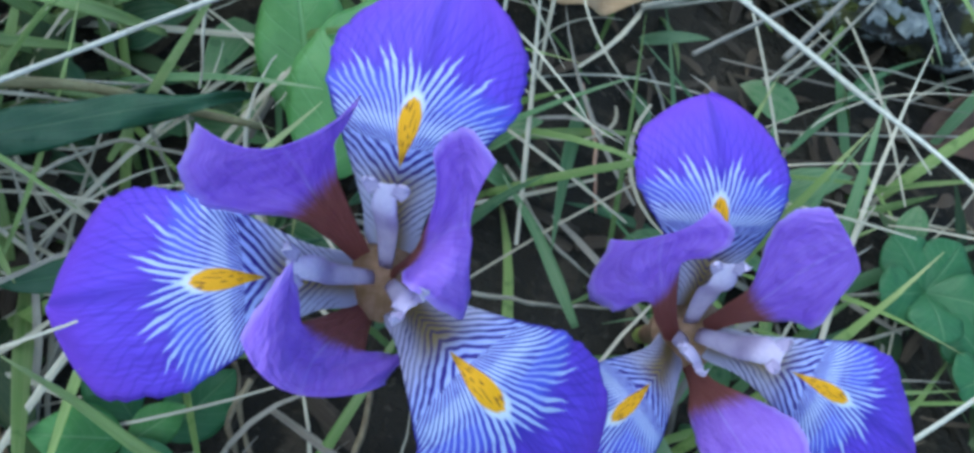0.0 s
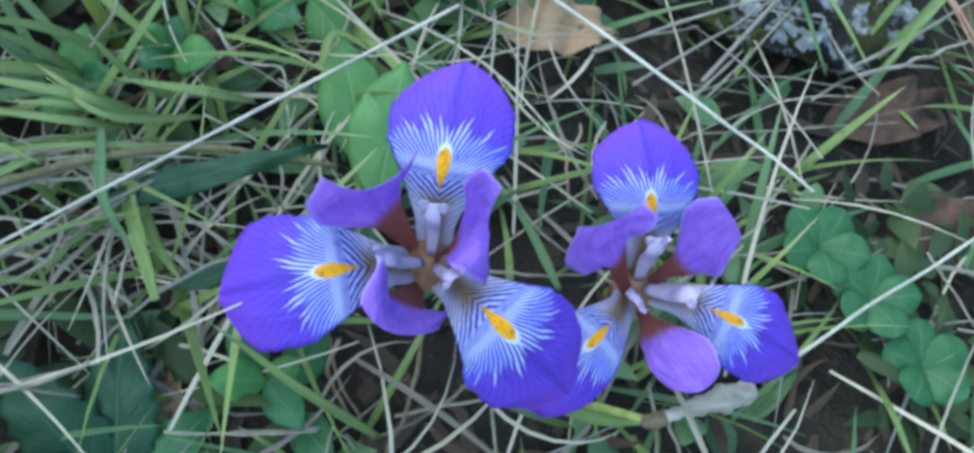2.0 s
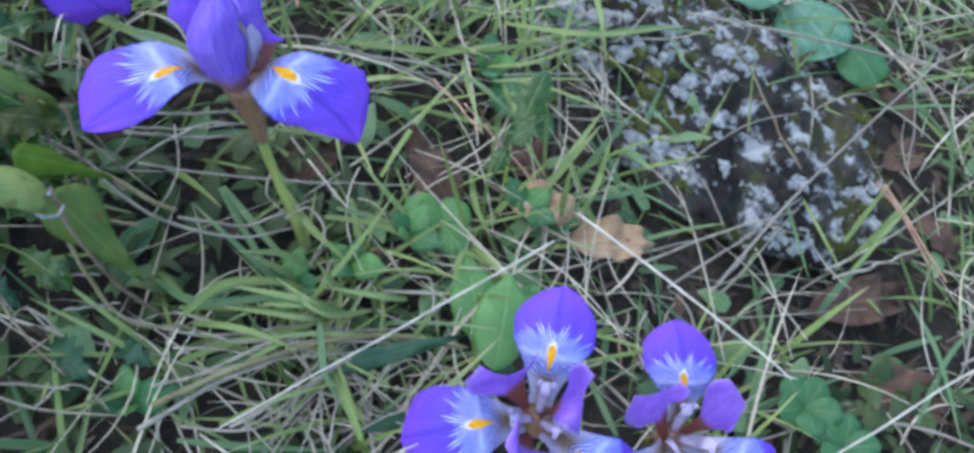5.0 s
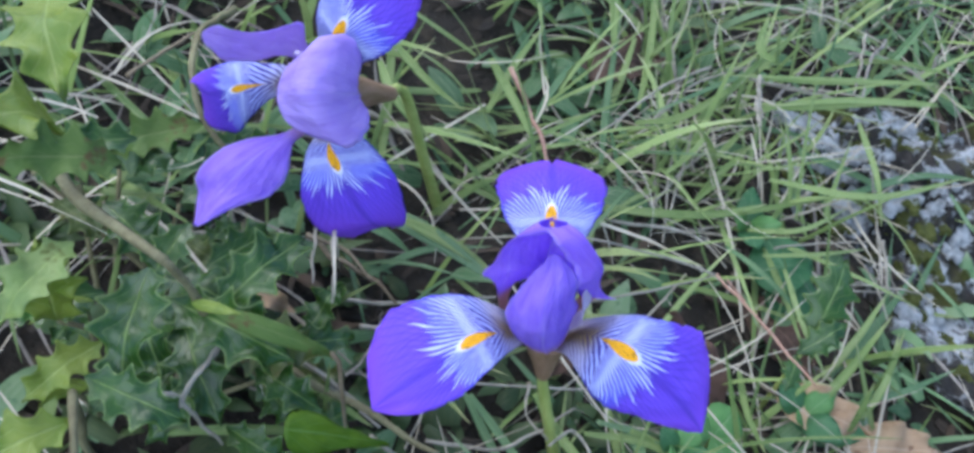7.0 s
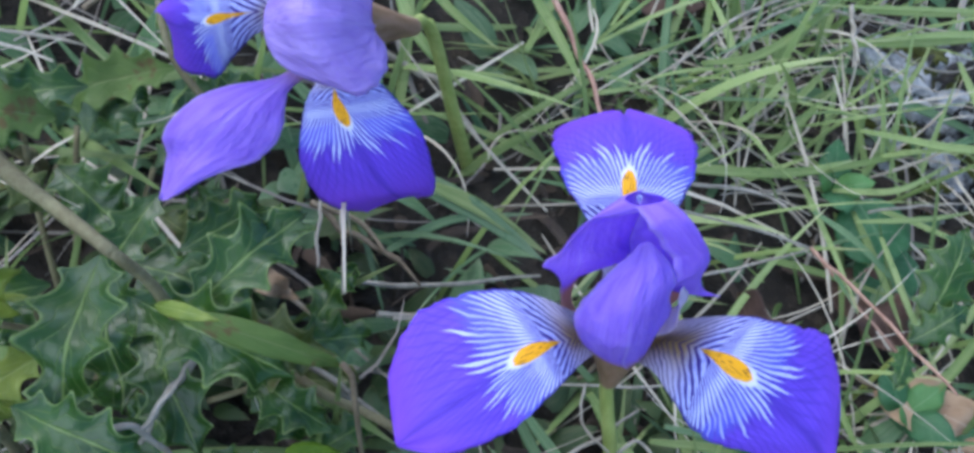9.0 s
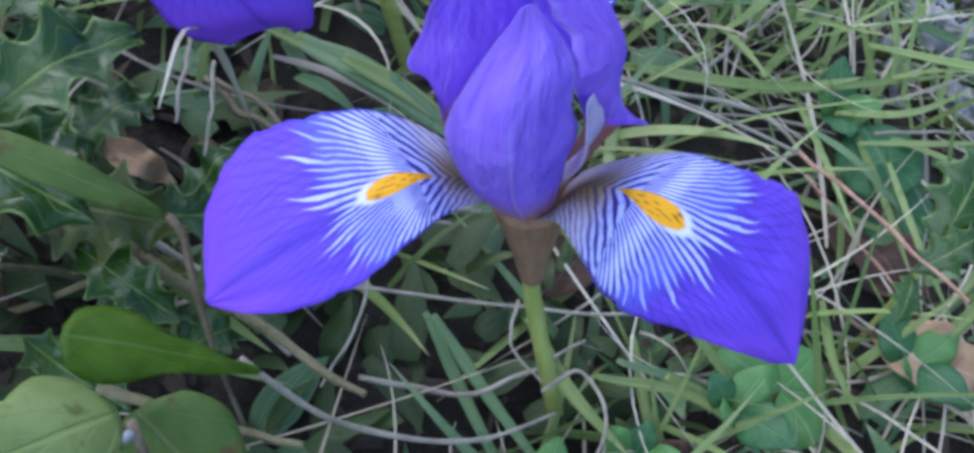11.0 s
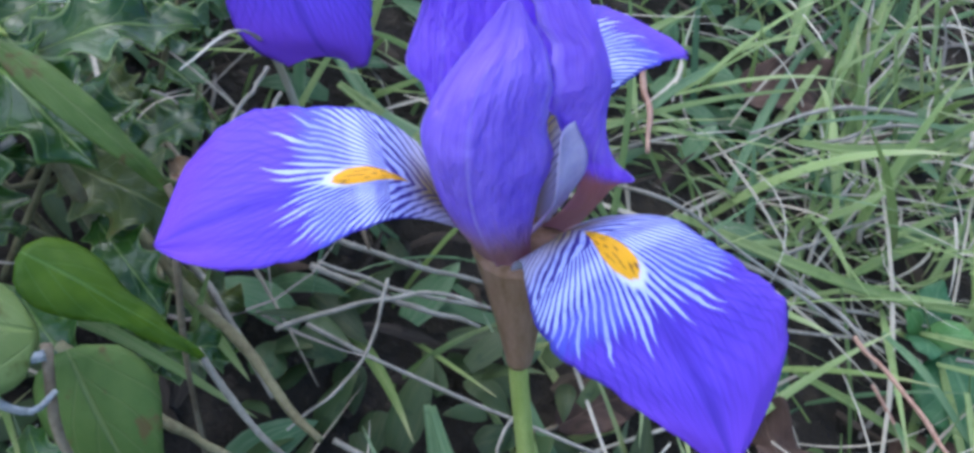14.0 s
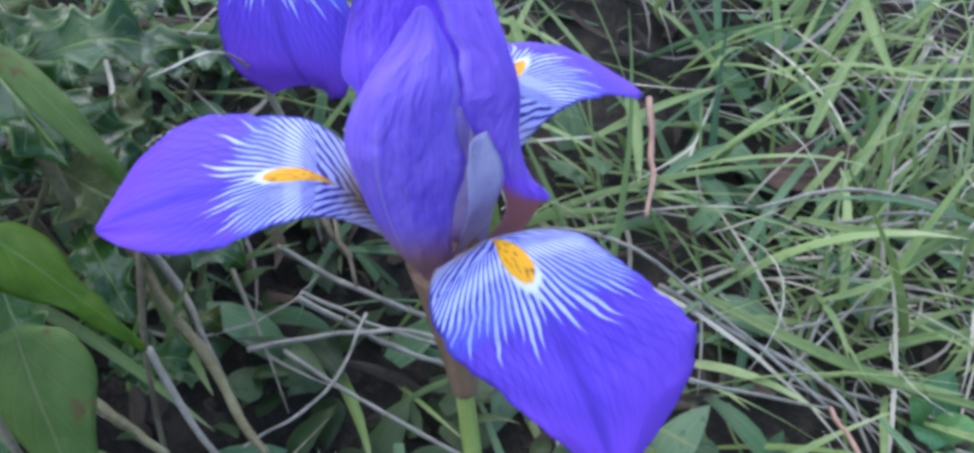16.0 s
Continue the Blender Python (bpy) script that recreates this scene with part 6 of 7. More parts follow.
stalk("dry_stalk", [(-0.0798, 0.0507, 0.0394), (-0.0648, 0.0614, 0.0360), (-0.0472, 0.0759, 0.0322)], 0.00080, M_STALK)
stalk("dry_stalk", [(-0.0958, 0.0596, 0.0441), (-0.0683, 0.0752, 0.0377), (-0.0249, 0.0808, 0.0266)], 0.00060, M_STALK)
stalk("dry_stalk", [(-0.0994, 0.0688, 0.0455), (-0.0867, 0.0702, 0.0422), (-0.0680, 0.0696, 0.0373)], 0.00050, M_STALK)
stalk("dry_stalk", [(-0.0923, 0.0744, 0.0439), (-0.0791, 0.0737, 0.0404), (-0.0573, 0.0796, 0.0350)], 0.00060, M_STALK)
stalk("dry_stalk", [(-0.1194, 0.1238, 0.0535), (-0.1024, 0.1440, 0.0500), (-0.0863, 0.1495, 0.0461)], 0.00070, M_STALK)
stalk("dry_stalk", [(-0.1078, 0.1434, 0.0514), (-0.1047, 0.1262, 0.0497), (-0.1095, 0.1094, 0.0502)], 0.00050, M_STALK)
stalk("dry_stalk", [(-0.0723, 0.1166, 0.0408), (-0.0651, 0.1218, 0.0391), (-0.0602, 0.1141, 0.0375), (-0.0641, 0.1014, 0.0379)], 0.00060, M_STALK)
stalk("dry_stalk", [(-0.0402, 0.1115, 0.0321), (-0.0355, 0.1038, 0.0305), (-0.0269, 0.1038, 0.0282), (-0.0248, 0.0859, 0.0268)], 0.00050, M_STALK)
stalk("dry_stalk", [(-0.0691, 0.0665, 0.0374), (-0.0649, 0.0628, 0.0361), (-0.0669, 0.0526, 0.0362)], 0.00040, M_STALK)
stalk("dry_stalk", [(-0.0427, 0.0675, 0.0306), (-0.0340, 0.0749, 0.0286), (-0.0204, 0.0740, 0.0250)], 0.00050, M_STALK)
stalk("dry_stalk", [(-0.0778, 0.1331, 0.0430), (-0.0786, 0.1239, 0.0428), (-0.0724, 0.1183, 0.0409)], 0.00050, M_STALK)

# straw and blades across the rock
stalk("dry_stalk", [(0.0782, 0.1187, 0.0054), (0.1230, 0.1681, -0.0038), (0.1615, 0.2063, -0.0120), (0.2320, 0.2744, -0.0271)], 0.00100, M_STRAW_GREY)
stalk("dry_stalk", [(0.0485, 0.1229, 0.0114), (0.0874, 0.1447, 0.0023), (0.1225, 0.1617, -0.0060)], 0.00080, M_STALK)
stalk("dry_stalk", [(0.0586, 0.1153, 0.0084), (0.0941, 0.1426, 0.0005), (0.1260, 0.1682, -0.0066)], 0.00070, M_STRAW_GREY)
stalk("dry_stalk", [(0.1322, 0.1328, -0.0100), (0.1543, 0.1425, -0.0153), (0.1797, 0.1552, -0.0213)], 0.00100, M_STALK)
stalk("twig", [(0.1267, 0.1793, -0.0022), (0.1195, 0.1985, 0.0006), (0.1135, 0.2256, 0.0036), (0.1038, 0.2428, 0.0069)], 0.00060, M_TWIG)
stalk("dry_stalk", [(0.2306, 0.2668, -0.0291), (0.1719, 0.2630, -0.0139), (0.0990, 0.2578, 0.0049)], 0.00070, M_STALK)
stalk("red_twig", [(0.1674, 0.1862, -0.0165), (0.1766, 0.1682, -0.0199), (0.1829, 0.1464, -0.0226)], 0.00060, M_RED)
stalk("dry_stalk", [(0.0021, 0.1944, 0.0272), (0.0207, 0.2011, 0.0226), (0.0384, 0.2062, 0.0182)], 0.00060, M_STALK)
stalk("dry_stalk", [(0.2309, 0.3280, -0.0261), (0.2256, 0.2926, -0.0265), (0.2196, 0.2671, -0.0262)], 0.00060, M_STRAW_GREY)
stalk("dry_stalk", [(0.2119, 0.2564, -0.0297), (0.2044, 0.2302, -0.0290), (0.1925, 0.2045, -0.0272)], 0.00060, M_STRAW_GREY)
stalk("dry_stalk", [(0.1473, 0.2373, -0.0087), (0.1421, 0.2133, -0.0086), (0.1337, 0.1900, -0.0075)], 0.00050, M_STALK)
stalk("dry_stalk", [(0.0787, 0.1634, 0.0096), (0.0822, 0.1533, 0.0081), (0.0846, 0.1433, 0.0070)], 0.00050, M_STRAW_GREY)
stalk("dry_stalk", [(0.0705, 0.1669, 0.0119), (0.1032, 0.1950, 0.0047), (0.1321, 0.2095, -0.0021)], 0.00040, M_STRAW_GREY)
stalk("dry_stalk", [(0.0439, 0.2158, 0.0173), (0.0430, 0.2031, 0.0169), (0.0413, 0.1906, 0.0167)], 0.00070, M_STALK)
blade([(0.0307, 0.1462, 0.0073), (0.0364, 0.1557, 0.0163), (0.0416, 0.1706, 0.0206)], 0.00120, M_GRASS_BRIGHT)
blade([(0.0187, 0.1574, 0.0110), (0.0297, 0.1703, 0.0187), (0.0402, 0.1847, 0.0217)], 0.00120, M_GRASS_BRIGHT)
blade([(0.1330, 0.1766, -0.0180), (0.1317, 0.1525, -0.0089), (0.1369, 0.1364, -0.0111)], 0.00080, M_GRASS_BRIGHT)
blade([(0.1486, 0.1444, -0.0237), (0.1663, 0.1620, -0.0175), (0.1957, 0.1899, -0.0238)], 0.00100, M_GRASS_BRIGHT)
blade([(0.0785, 0.2369, 0.0093), (0.0799, 0.2207, 0.0131), (0.0904, 0.2187, 0.0052)], 0.00080, M_GRASS_COOL)
blade([(0.0622, 0.1967, 0.0115), (0.0661, 0.1859, 0.0150), (0.0746, 0.1833, 0.0076)], 0.00070, M_GRASS_COOL)
blade([(0.1243, 0.1735, -0.0159), (0.1191, 0.1480, -0.0058), (0.1204, 0.1305, -0.0070)], 0.00080, M_GRASS_COOL)
blade([(0.0035, 0.2212, 0.0281), (0.0387, 0.2175, 0.0287), (0.0844, 0.2421, 0.0130)], 0.00120, M_GRASS_BRIGHT)
blade([(0.0439, 0.2580, 0.0194), (0.0442, 0.2305, 0.0230), (0.0455, 0.2142, 0.0168)], 0.00130, M_GRASS_BRIGHT)
blade([(0.0049, 0.1876, 0.0261), (0.0072, 0.1640, 0.0293), (0.0159, 0.1507, 0.0214)], 0.00090, M_GRASS_BRIGHT)



# ---- leaves ----


def spiny(u):
    """Half width of a spiny leaf for a length of 1."""
    b = 0.30 * math.sin(math.pi * min(1.0, u * 1.02)) ** 0.75
    s = abs(((u * 4.6 + 0.2) % 1.0) - 0.5) * 2
    return b * (0.62 + 0.62 * s ** 2.2) + 0.004


def toothed(u):
    b = 0.24 * math.sin(math.pi * u ** 0.8) ** 0.8
    return b * (0.82 + 0.22 * abs(((u * 8) % 1.0) - 0.5) * 2) + 0.004


SHAPES = {
    "spiny": spiny,
    "toothed": toothed,
    "oval": lambda u: 0.30 * math.sin(math.pi * u ** 0.85) ** 0.8 + 0.003,
    "lance": lambda u: 0.13 * math.sin(math.pi * u ** 0.7) ** 0.9 + 0.003,
    "leaflet": lambda u: 0.50 * math.sin(math.pi * min(1.0, u ** 1.35)) ** 0.55 + 0.003,
    "ivy": profile((0, 0.10), (0.06, 0.36), (0.20, 0.47), (0.34, 0.40), (0.50, 0.25), (0.70, 0.17), (0.88, 0.08), (1.0, 0.004)),
    "round": lambda u: 0.54 * math.sqrt(max(0.0, 1 - (2 * u - 1) ** 2)) ** 0.85 + 0.003,
}


def leaf(name, shape, base, tip, material, parent=None, up=(0, -0.35, 1), roll=0.0, arch=0.12, cup=0.35, wide=1.0, ruffle=0.03, notch=0.0, label="", thick=0.0003):
    """A leaf from its base to its tip, both in the world."""
    b, t = Vector(base), Vector(tip)
    y = (t - b).normalized()
    z = (Vector(up) - y * Vector(up).dot(y)).normalized()
    m = Matrix((y.cross(z), y, z)).transposed().to_4x4()
    m.translation = b
    m = m @ pose(0, 0, 0, 0, roll, 0)
    n = (t - b).length
    line = [(0, 0), (0.3 * n, arch * n * 0.8), (0.65 * n, arch * n), (n, 0)]
    f = SHAPES[shape]
    toothy = shape in ("spiny", "toothed")
    me = sheet(name, line, lambda u: f(u) * n * wide, cup, 48 if toothy else 26, 13, thick, ruffle * n, int(abs(b.x) * 7000), notch, 0.0, 1.0 if toothy else 1.15, 4.0)
    return part(name, me, material, parent, label, m)


def group_thing(name, place, label, category, group=""):
    ob = new(name)
    ob.location = place
    tagged(ob, label, category, group)
    return ob


def under(thing, ob):
    """Makes ob a part of thing and leaves it where it stands."""
    ob.parent = thing
    ob.matrix_parent_inverse = thing.matrix_basis.inverted()
    return ob


# clover
clover = group_thing("clover", on_ground(-0.022, 0.131), "bright green clover with three rounded leaflets in the grass", "clover")
for tip in ((-0.0345, 0.1385, 0.0215), (-0.0130, 0.1415, 0.0180), (-0.0135, 0.1225, 0.0150)):
    under(clover, leaf("leaflet", "leaflet", (-0.0215, 0.1318, 0.0185), tip, M_CLOVER, arch=0.06, cup=0.3, notch=0.10, ruffle=0.01))
under(clover, part("petiole", tube_mesh("petiole", [(-0.0215, 0.1318, 0.0182), (-0.020, 0.133, 0.008), on_ground(-0.018, 0.136, -0.002)], (0.0005, 0.0006, 0.0007), 10, 6), M_STEM))

# broad-leaved herb behind the open iris
herb = group_thing("broad_leaved_herb", on_ground(-0.006, 0.090), "light green herb with broad soft leaves behind the iris", "herb")
for b, t, w in (((-0.0062, 0.0768, 0.0180), (0.0000, 0.1095, 0.0240), 0.95), ((-0.0087, 0.0900, 0.0120), (-0.0143, 0.1184, 0.0210), 0.9), ((-0.0050, 0.0930, 0.0080), (0.0120, 0.1130, 0.0120), 0.8)):
    under(herb, leaf("leaf", "oval", b, t, M_CLOVER, wide=w, arch=0.08))

# dark strap leaves
strap = group_thing("strap_leaf_plant", on_ground(-0.058, 0.066), "dark green strap-shaped leaves lying in the grass", "leaves")
under(strap, leaf("leaf", "lance", (-0.0620, 0.0690, 0.0300), (-0.0165, 0.0815, 0.0325), M_HERB_DARK, wide=0.52, arch=0.06, cup=0.5))
under(strap, leaf("leaf", "lance", (-0.0480, 0.0560, 0.0200), (-0.0050, 0.0700, 0.0130), M_HERB_DARK, wide=0.5, arch=0.06, cup=0.5))

# rosette with toothed leaves and the soft bright seedling beside it
rosette = group_thing("leaf_rosette", on_ground(-0.056, 0.018), "dark green rosette with long toothed leaves", "herb")
for t, mat in (((-0.0550, 0.0480, 0.0230), M_HERB_DARK), ((-0.0760, 0.0400, 0.0260), M_HERB_DARK), ((-0.0420, 0.0010, 0.0120), M_HERB_DARK), ((-0.0830, 0.0120, 0.0280), M_HERB_DARK), ((-0.0380, 0.0330, 0.0140), M_HERB)):
    under(rosette, leaf("leaf", "toothed", (-0.0565, 0.0180, 0.0080), t, mat, arch=0.14, cup=0.3))
seedling = group_thing("seedling", on_ground(-0.028, 0.036), "bright green seedling with small oval leaves", "herb")
for b, t, mat in (((-0.0285, 0.0365, 0.0180), (-0.0390, 0.0350, 0.0240), M_CLOVER), ((-0.0285, 0.0365, 0.0180), (-0.0215, 0.0270, 0.0170), M_HERB), ((-0.0285, 0.0365, 0.0160), (-0.0220, 0.0420, 0.0160), M_CLOVER),
                  ((-0.0300, 0.0420, 0.0080), (-0.0370, 0.0510, 0.0130), M_HERB), ((-0.0260, 0.0400, 0.0060), (-0.0170, 0.0500, 0.0080), M_HERB), ((-0.0240, 0.0330, 0.0060), (-0.0160, 0.0230, 0.0090), M_HERB)):
    under(seedling, leaf("leaf", "oval", b, t, mat, wide=1.15, arch=0.06))

# lobed herb on the open side
for cx, cy, cz in ((0.1247, 0.0686, -0.0300), (0.1366, 0.0508, -0.0340), (0.1650, 0.0321, -0.0420), (0.1130, 0.0830, -0.0280)):
    plant = group_thing("lobed_herb", on_ground(cx, cy), "mid-green herb with lobed soft leaves near the ground", "herb", "lobed herbs")
    for k in range(5):
        a = k * 1.257 + cx * 30
        under(plant, leaf("leaf", "leaflet", (cx, cy, cz + 0.008), (cx + 0.0125 * math.cos(a), cy + 0.0125 * math.sin(a), cz + 0.012), M_HERB, arch=0.08, wide=0.9, notch=0.05))

# grey-green round leaves near the rock
for i, (cx, cy, cz, r) in enumerate(((0.1660, 0.2860, -0.0270, 0.0330), (0.1370, 0.3050, -0.0150, 0.0300), (0.0080, 0.1960, 0.0140, 0.0180), (0.0140, 0.1870, 0.0060, 0.0160), (0.1900, 0.2700, -0.0330, 0.0220))):
    plant = group_thing("round_leaf_plant", on_ground(cx, cy), "grey-green rounded leaf with pale marbling on a thin stalk", "leaf", "round leaves")
    under(plant, leaf("leaf", "round", (cx - 0.2 * r, cy + 0.5 * r, cz + 0.003), (cx + 0.25 * r, cy - 0.5 * r, cz), M_ROUND if i < 2 else M_HERB, arch=0.05, cup=0.25, notch=-0.06))
    under(plant, part("petiole", tube_mesh("petiole", [(cx - 0.1 * r, cy + 0.3 * r, cz + 0.001), (cx, cy + 0.4 * r, cz - 0.012), on_ground(cx, cy + 0.5 * r, -0.003)], (0.0005, 0.0006, 0.0007), 8, 6), M_TWIG))

# dead leaves
for b, t, mat, w, lab in (
        ((0.0280, 0.1420, -0.0040), (0.0600, 0.1430, -0.0060), M_TAN, 0.9, "curled tan dead leaf on the ground"),
        ((0.1360, 0.1375, -0.0430), (0.1840, 0.1490, -0.0500), M_BROWN, 0.72, "large dark brown dead leaf on the ground"),
        ((-0.0150, 0.1440, 0.0060), (-0.0340, 0.1700, 0.0200), M_BROWN, 0.8, "upright dull brown dead leaf in the grass"),
        ((0.0000, 0.1900, 0.0020), (0.0200, 0.1640, 0.0000), M_BROWN, 0.9, "reddish brown dead leaf between grass blades"),
        ((0.1500, 0.1050, -0.0420), (0.1850, 0.0950, -0.0500), M_BROWN, 1.0, "reddish brown dead leaf half hidden by straw"),
        ((-0.0480, 0.0270, 0.0060), (-0.0490, 0.0420, 0.0090), M_TAN, 0.9, "small dry yellowish dead leaf by the rosette"),
        ((0.0020, 0.1500, 0.0130), (0.0290, 0.1390, 0.0120), M_TAN, 0.9, "pinkish tan dead leaf beside a green herb"),
        ((-0.0600, 0.2680, 0.0220), (-0.0300, 0.2790, 0.0200), M_BROWN, 1.0, "dull greyish brown dead leaf in the grass"),
        ((-0.1560, 0.1500, 0.0540), (-0.1420, 0.1450, 0.0510), M_TAN, 0.7, "pale brown crumpled dead leaf under the shrub"),
        ((-0.0720, 0.1470, 0.0200), (-0.0580, 0.1650, 0.0180), M_BROWN, 0.9, "dark brown dead leaf behind the iris stem"),
        ((0.1900, 0.2150, -0.0420), (0.2150, 0.2300, -0.0480), M_BROWN, 0.9, "reddish brown dead leaf on dark litter beside the rock"),
        ((0.2000, 0.1900, -0.0460), (0.2180, 0.1700, -0.0520), M_BROWN, 0.8, "crumpled brown dead leaf on dark litter beside the rock"),
        ((0.2180, 0.2480, -0.0480), (0.2020, 0.2650, -0.0430), M_BROWN, 0.8, "brown dead leaf under straw near the rock"),
        ((-0.0540, 0.1120, 0.0180), (-0.0360, 0.1160, 0.0180), M_BROWN, 0.9, "dark brown dead leaf beside the iris stem")):
    dead = leaf("dead_leaf", "oval", b, t, mat, wide=w, arch=0.12, cup=-0.6, ruffle=0.16)
    tagged(dead, lab, "dead leaf", "dead leaves")
    d = Vector(b) - Vector(t)
    under(dead, part("leaf_stalk", tube_mesh("leaf_stalk", [tuple(Vector(b) - d * 0.04), tuple(Vector(b) + d * 0.14 + Vector((0, 0, 0.0008))), tuple(Vector(b) + d * 0.30 + d.cross(Vector((0, 0, 1))) * 0.08)], (0.0006, 0.0005, 0.0006), 8, 6), M_TWIG))

# ivy sprig
ivy = group_thing("ivy_sprig", (-0.1215, 0.0802, 0.0600), "ivy sprig with pointed pale and dark green leaves", "ivy")
under(ivy, leaf("leaf", "ivy", (-0.1330, 0.0930, 0.0985), (-0.1127, 0.0965, 0.0848), M_IVY_DARK, wide=0.44, cup=0.6, arch=0.05, roll=-15))
under(ivy, leaf("leaf", "ivy", (-0.1242, 0.0846, 0.0982), (-0.1405, 0.0660, 0.1120), M_IVY, wide=0.57, cup=0.5, arch=0.10))
under(ivy, leaf("leaf", "ivy", (-0.1250, 0.0880, 0.0900), (-0.1058, 0.0800, 0.0620), M_OLIVE, wide=0.48, cup=0.4, arch=0.06, up=(0.2, -0.8, 0.7)))
under(ivy, stalk("twig", [(-0.1230, 0.0840, 0.0975), (-0.1200, 0.0790, 0.0900), (-0.1130, 0.0800, 0.0600), on_ground(-0.1000, 0.0860, 0.0)], 0.0007, M_TWIG, ivy))
under(ivy, part("tendril", tube_mesh("tendril", [(-0.1225, 0.0830, 0.0970), (-0.1250, 0.0795, 0.0975), (-0.1240, 0.0765, 0.0965), (-0.1205, 0.0775, 0.0950), (-0.1195, 0.0805, 0.0955)], (0.0007, 0.0006, 0.0003), 20, 6), M_LICHEN))

# spiny shrub
shrub = group_thing("spiny_shrub", on_ground(-0.170, 0.125), "low shrub with glossy dark green spiny leaves", "shrub")
for pts, r in (([on_ground(-0.2050, 0.1750, -0.01), (-0.1930, 0.1500, 0.1080), (-0.1760, 0.1290, 0.1180), (-0.1560, 0.1130, 0.1260)], 0.0020), ([(-0.1720, 0.2350, 0.0700), (-0.1680, 0.1900, 0.1050), (-0.1650, 0.1700, 0.1060), (-0.1560, 0.1620, 0.0930)], 0.0012),
               ([on_ground(-0.1400, 0.1250, -0.004), (-0.1460, 0.1180, 0.0700), (-0.1560, 0.1130, 0.1260)], 0.0016), ([on_ground(-0.1820, 0.0950, -0.004), (-0.1760, 0.0960, 0.0900), (-0.1690, 0.0880, 0.1120), (-0.1675, 0.0710, 0.1000)], 0.0013)):
    ob = stalk("branch", pts, r, M_BRANCH, shrub)
    ob.matrix_parent_inverse = Matrix.Translation(shrub.location).inverted()
SHRUB_UPPER = (((-0.1500, 0.1150, 0.1040), (-0.1350, 0.1360, 0.1010), M_HOLLY),
    ((-0.1640, 0.1220, 0.1080), (-0.1640, 0.0940, 0.1070), M_HOLLY),
    ((-0.1600, 0.1180, 0.1020), (-0.1330, 0.1080, 0.0980), M_HOLLY),
    ((-0.1600, 0.1200, 0.0900), (-0.1480, 0.0980, 0.0850), M_HOLLY),
    ((-0.1420, 0.1250, 0.0700), (-0.1240, 0.1310, 0.0650), M_HOLLY),
    ((-0.1520, 0.1130, 0.0800), (-0.1650, 0.0960, 0.0760), M_HOLLY),
    ((-0.1720, 0.1080, 0.1000), (-0.1830, 0.0930, 0.1020), M_HOLLY_LIGHT),
    ((-0.1750, 0.1180, 0.1220), (-0.1830, 0.0980, 0.1230), M_IVY),
    ((-0.1750, 0.1560, 0.1060), (-0.1950, 0.1480, 0.1060), M_HOLLY),
    ((-0.1640, 0.1680, 0.0980), (-0.1850, 0.1600, 0.0940), M_OLIVE),
    ((-0.1620, 0.1420, 0.0950), (-0.1690, 0.1250, 0.0900), M_HOLLY),
    ((-0.1700, 0.1360, 0.1240), (-0.1900, 0.1260, 0.1340), M_OLIVE),
    ((-0.1620, 0.1620, 0.0900), (-0.1470, 0.1750, 0.0820), M_HOLLY),
    ((-0.1460, 0.1180, 0.0740), (-0.1290, 0.1100, 0.0680), M_HOLLY),
    ((-0.1500, 0.1040, 0.0700), (-0.1330, 0.0960, 0.0660), M_HOLLY),
    ((-0.1700, 0.0960, 0.1100), (-0.1500, 0.0900, 0.1060), M_HOLLY))
SHRUB_LOWER = (((-0.1670, 0.0710, 0.1010), (-0.1525, 0.0470, 0.1005), M_HOLLY_LIGHT),
    ((-0.1680, 0.0760, 0.0965), (-0.1550, 0.0820, 0.0930), M_HOLLY_LIGHT),
    ((-0.1700, 0.0870, 0.1100), (-0.1880, 0.0720, 0.1130), M_HOLLY_LIGHT),
    ((-0.1790, 0.1500, 0.1560), (-0.1690, 0.1225, 0.1590), M_HOLLY_LIGHT),
    ((-0.1850, 0.1450, 0.1200), (-0.1950, 0.1250, 0.1450), M_HOLLY_LIGHT),
    ((-0.1560, 0.1300, 0.0960), (-0.1420, 0.1440, 0.0900), M_HOLLY),
    ((-0.1780, 0.1250, 0.0900), (-0.1980, 0.1180, 0.0880), M_HOLLY),
    ((-0.1500, 0.1250, 0.0600), (-0.1620, 0.1400, 0.0580), M_HOLLY),
    ((-0.1350, 0.1080, 0.0560), (-0.1220, 0.1180, 0.0540), M_HOLLY),
    ((-0.1400, 0.0900, 0.0600), (-0.1250, 0.0800, 0.0560), M_HOLLY),
    ((-0.1300, 0.0700, 0.0480), (-0.1180, 0.0560, 0.0500), M_HERB_DARK),
    ((-0.1160, 0.0720, 0.0420), (-0.1040, 0.0640, 0.0440), M_HERB_DARK),
    ((-0.1550, 0.0850, 0.0560), (-0.1390, 0.0770, 0.0520), M_HERB_DARK),
    ((-0.1500, 0.1000, 0.0540), (-0.1640, 0.0920, 0.0560), M_HERB_DARK),
    ((-0.1650, 0.0800, 0.0600), (-0.1540, 0.0670, 0.0570), M_HERB_DARK))
for b, t, mat in SHRUB_UPPER + SHRUB_LOWER:
    under(shrub, leaf("leaf", "spiny", b, t, mat, shrub, arch=0.14, cup=-0.55, wide=0.85, ruffle=0.07))

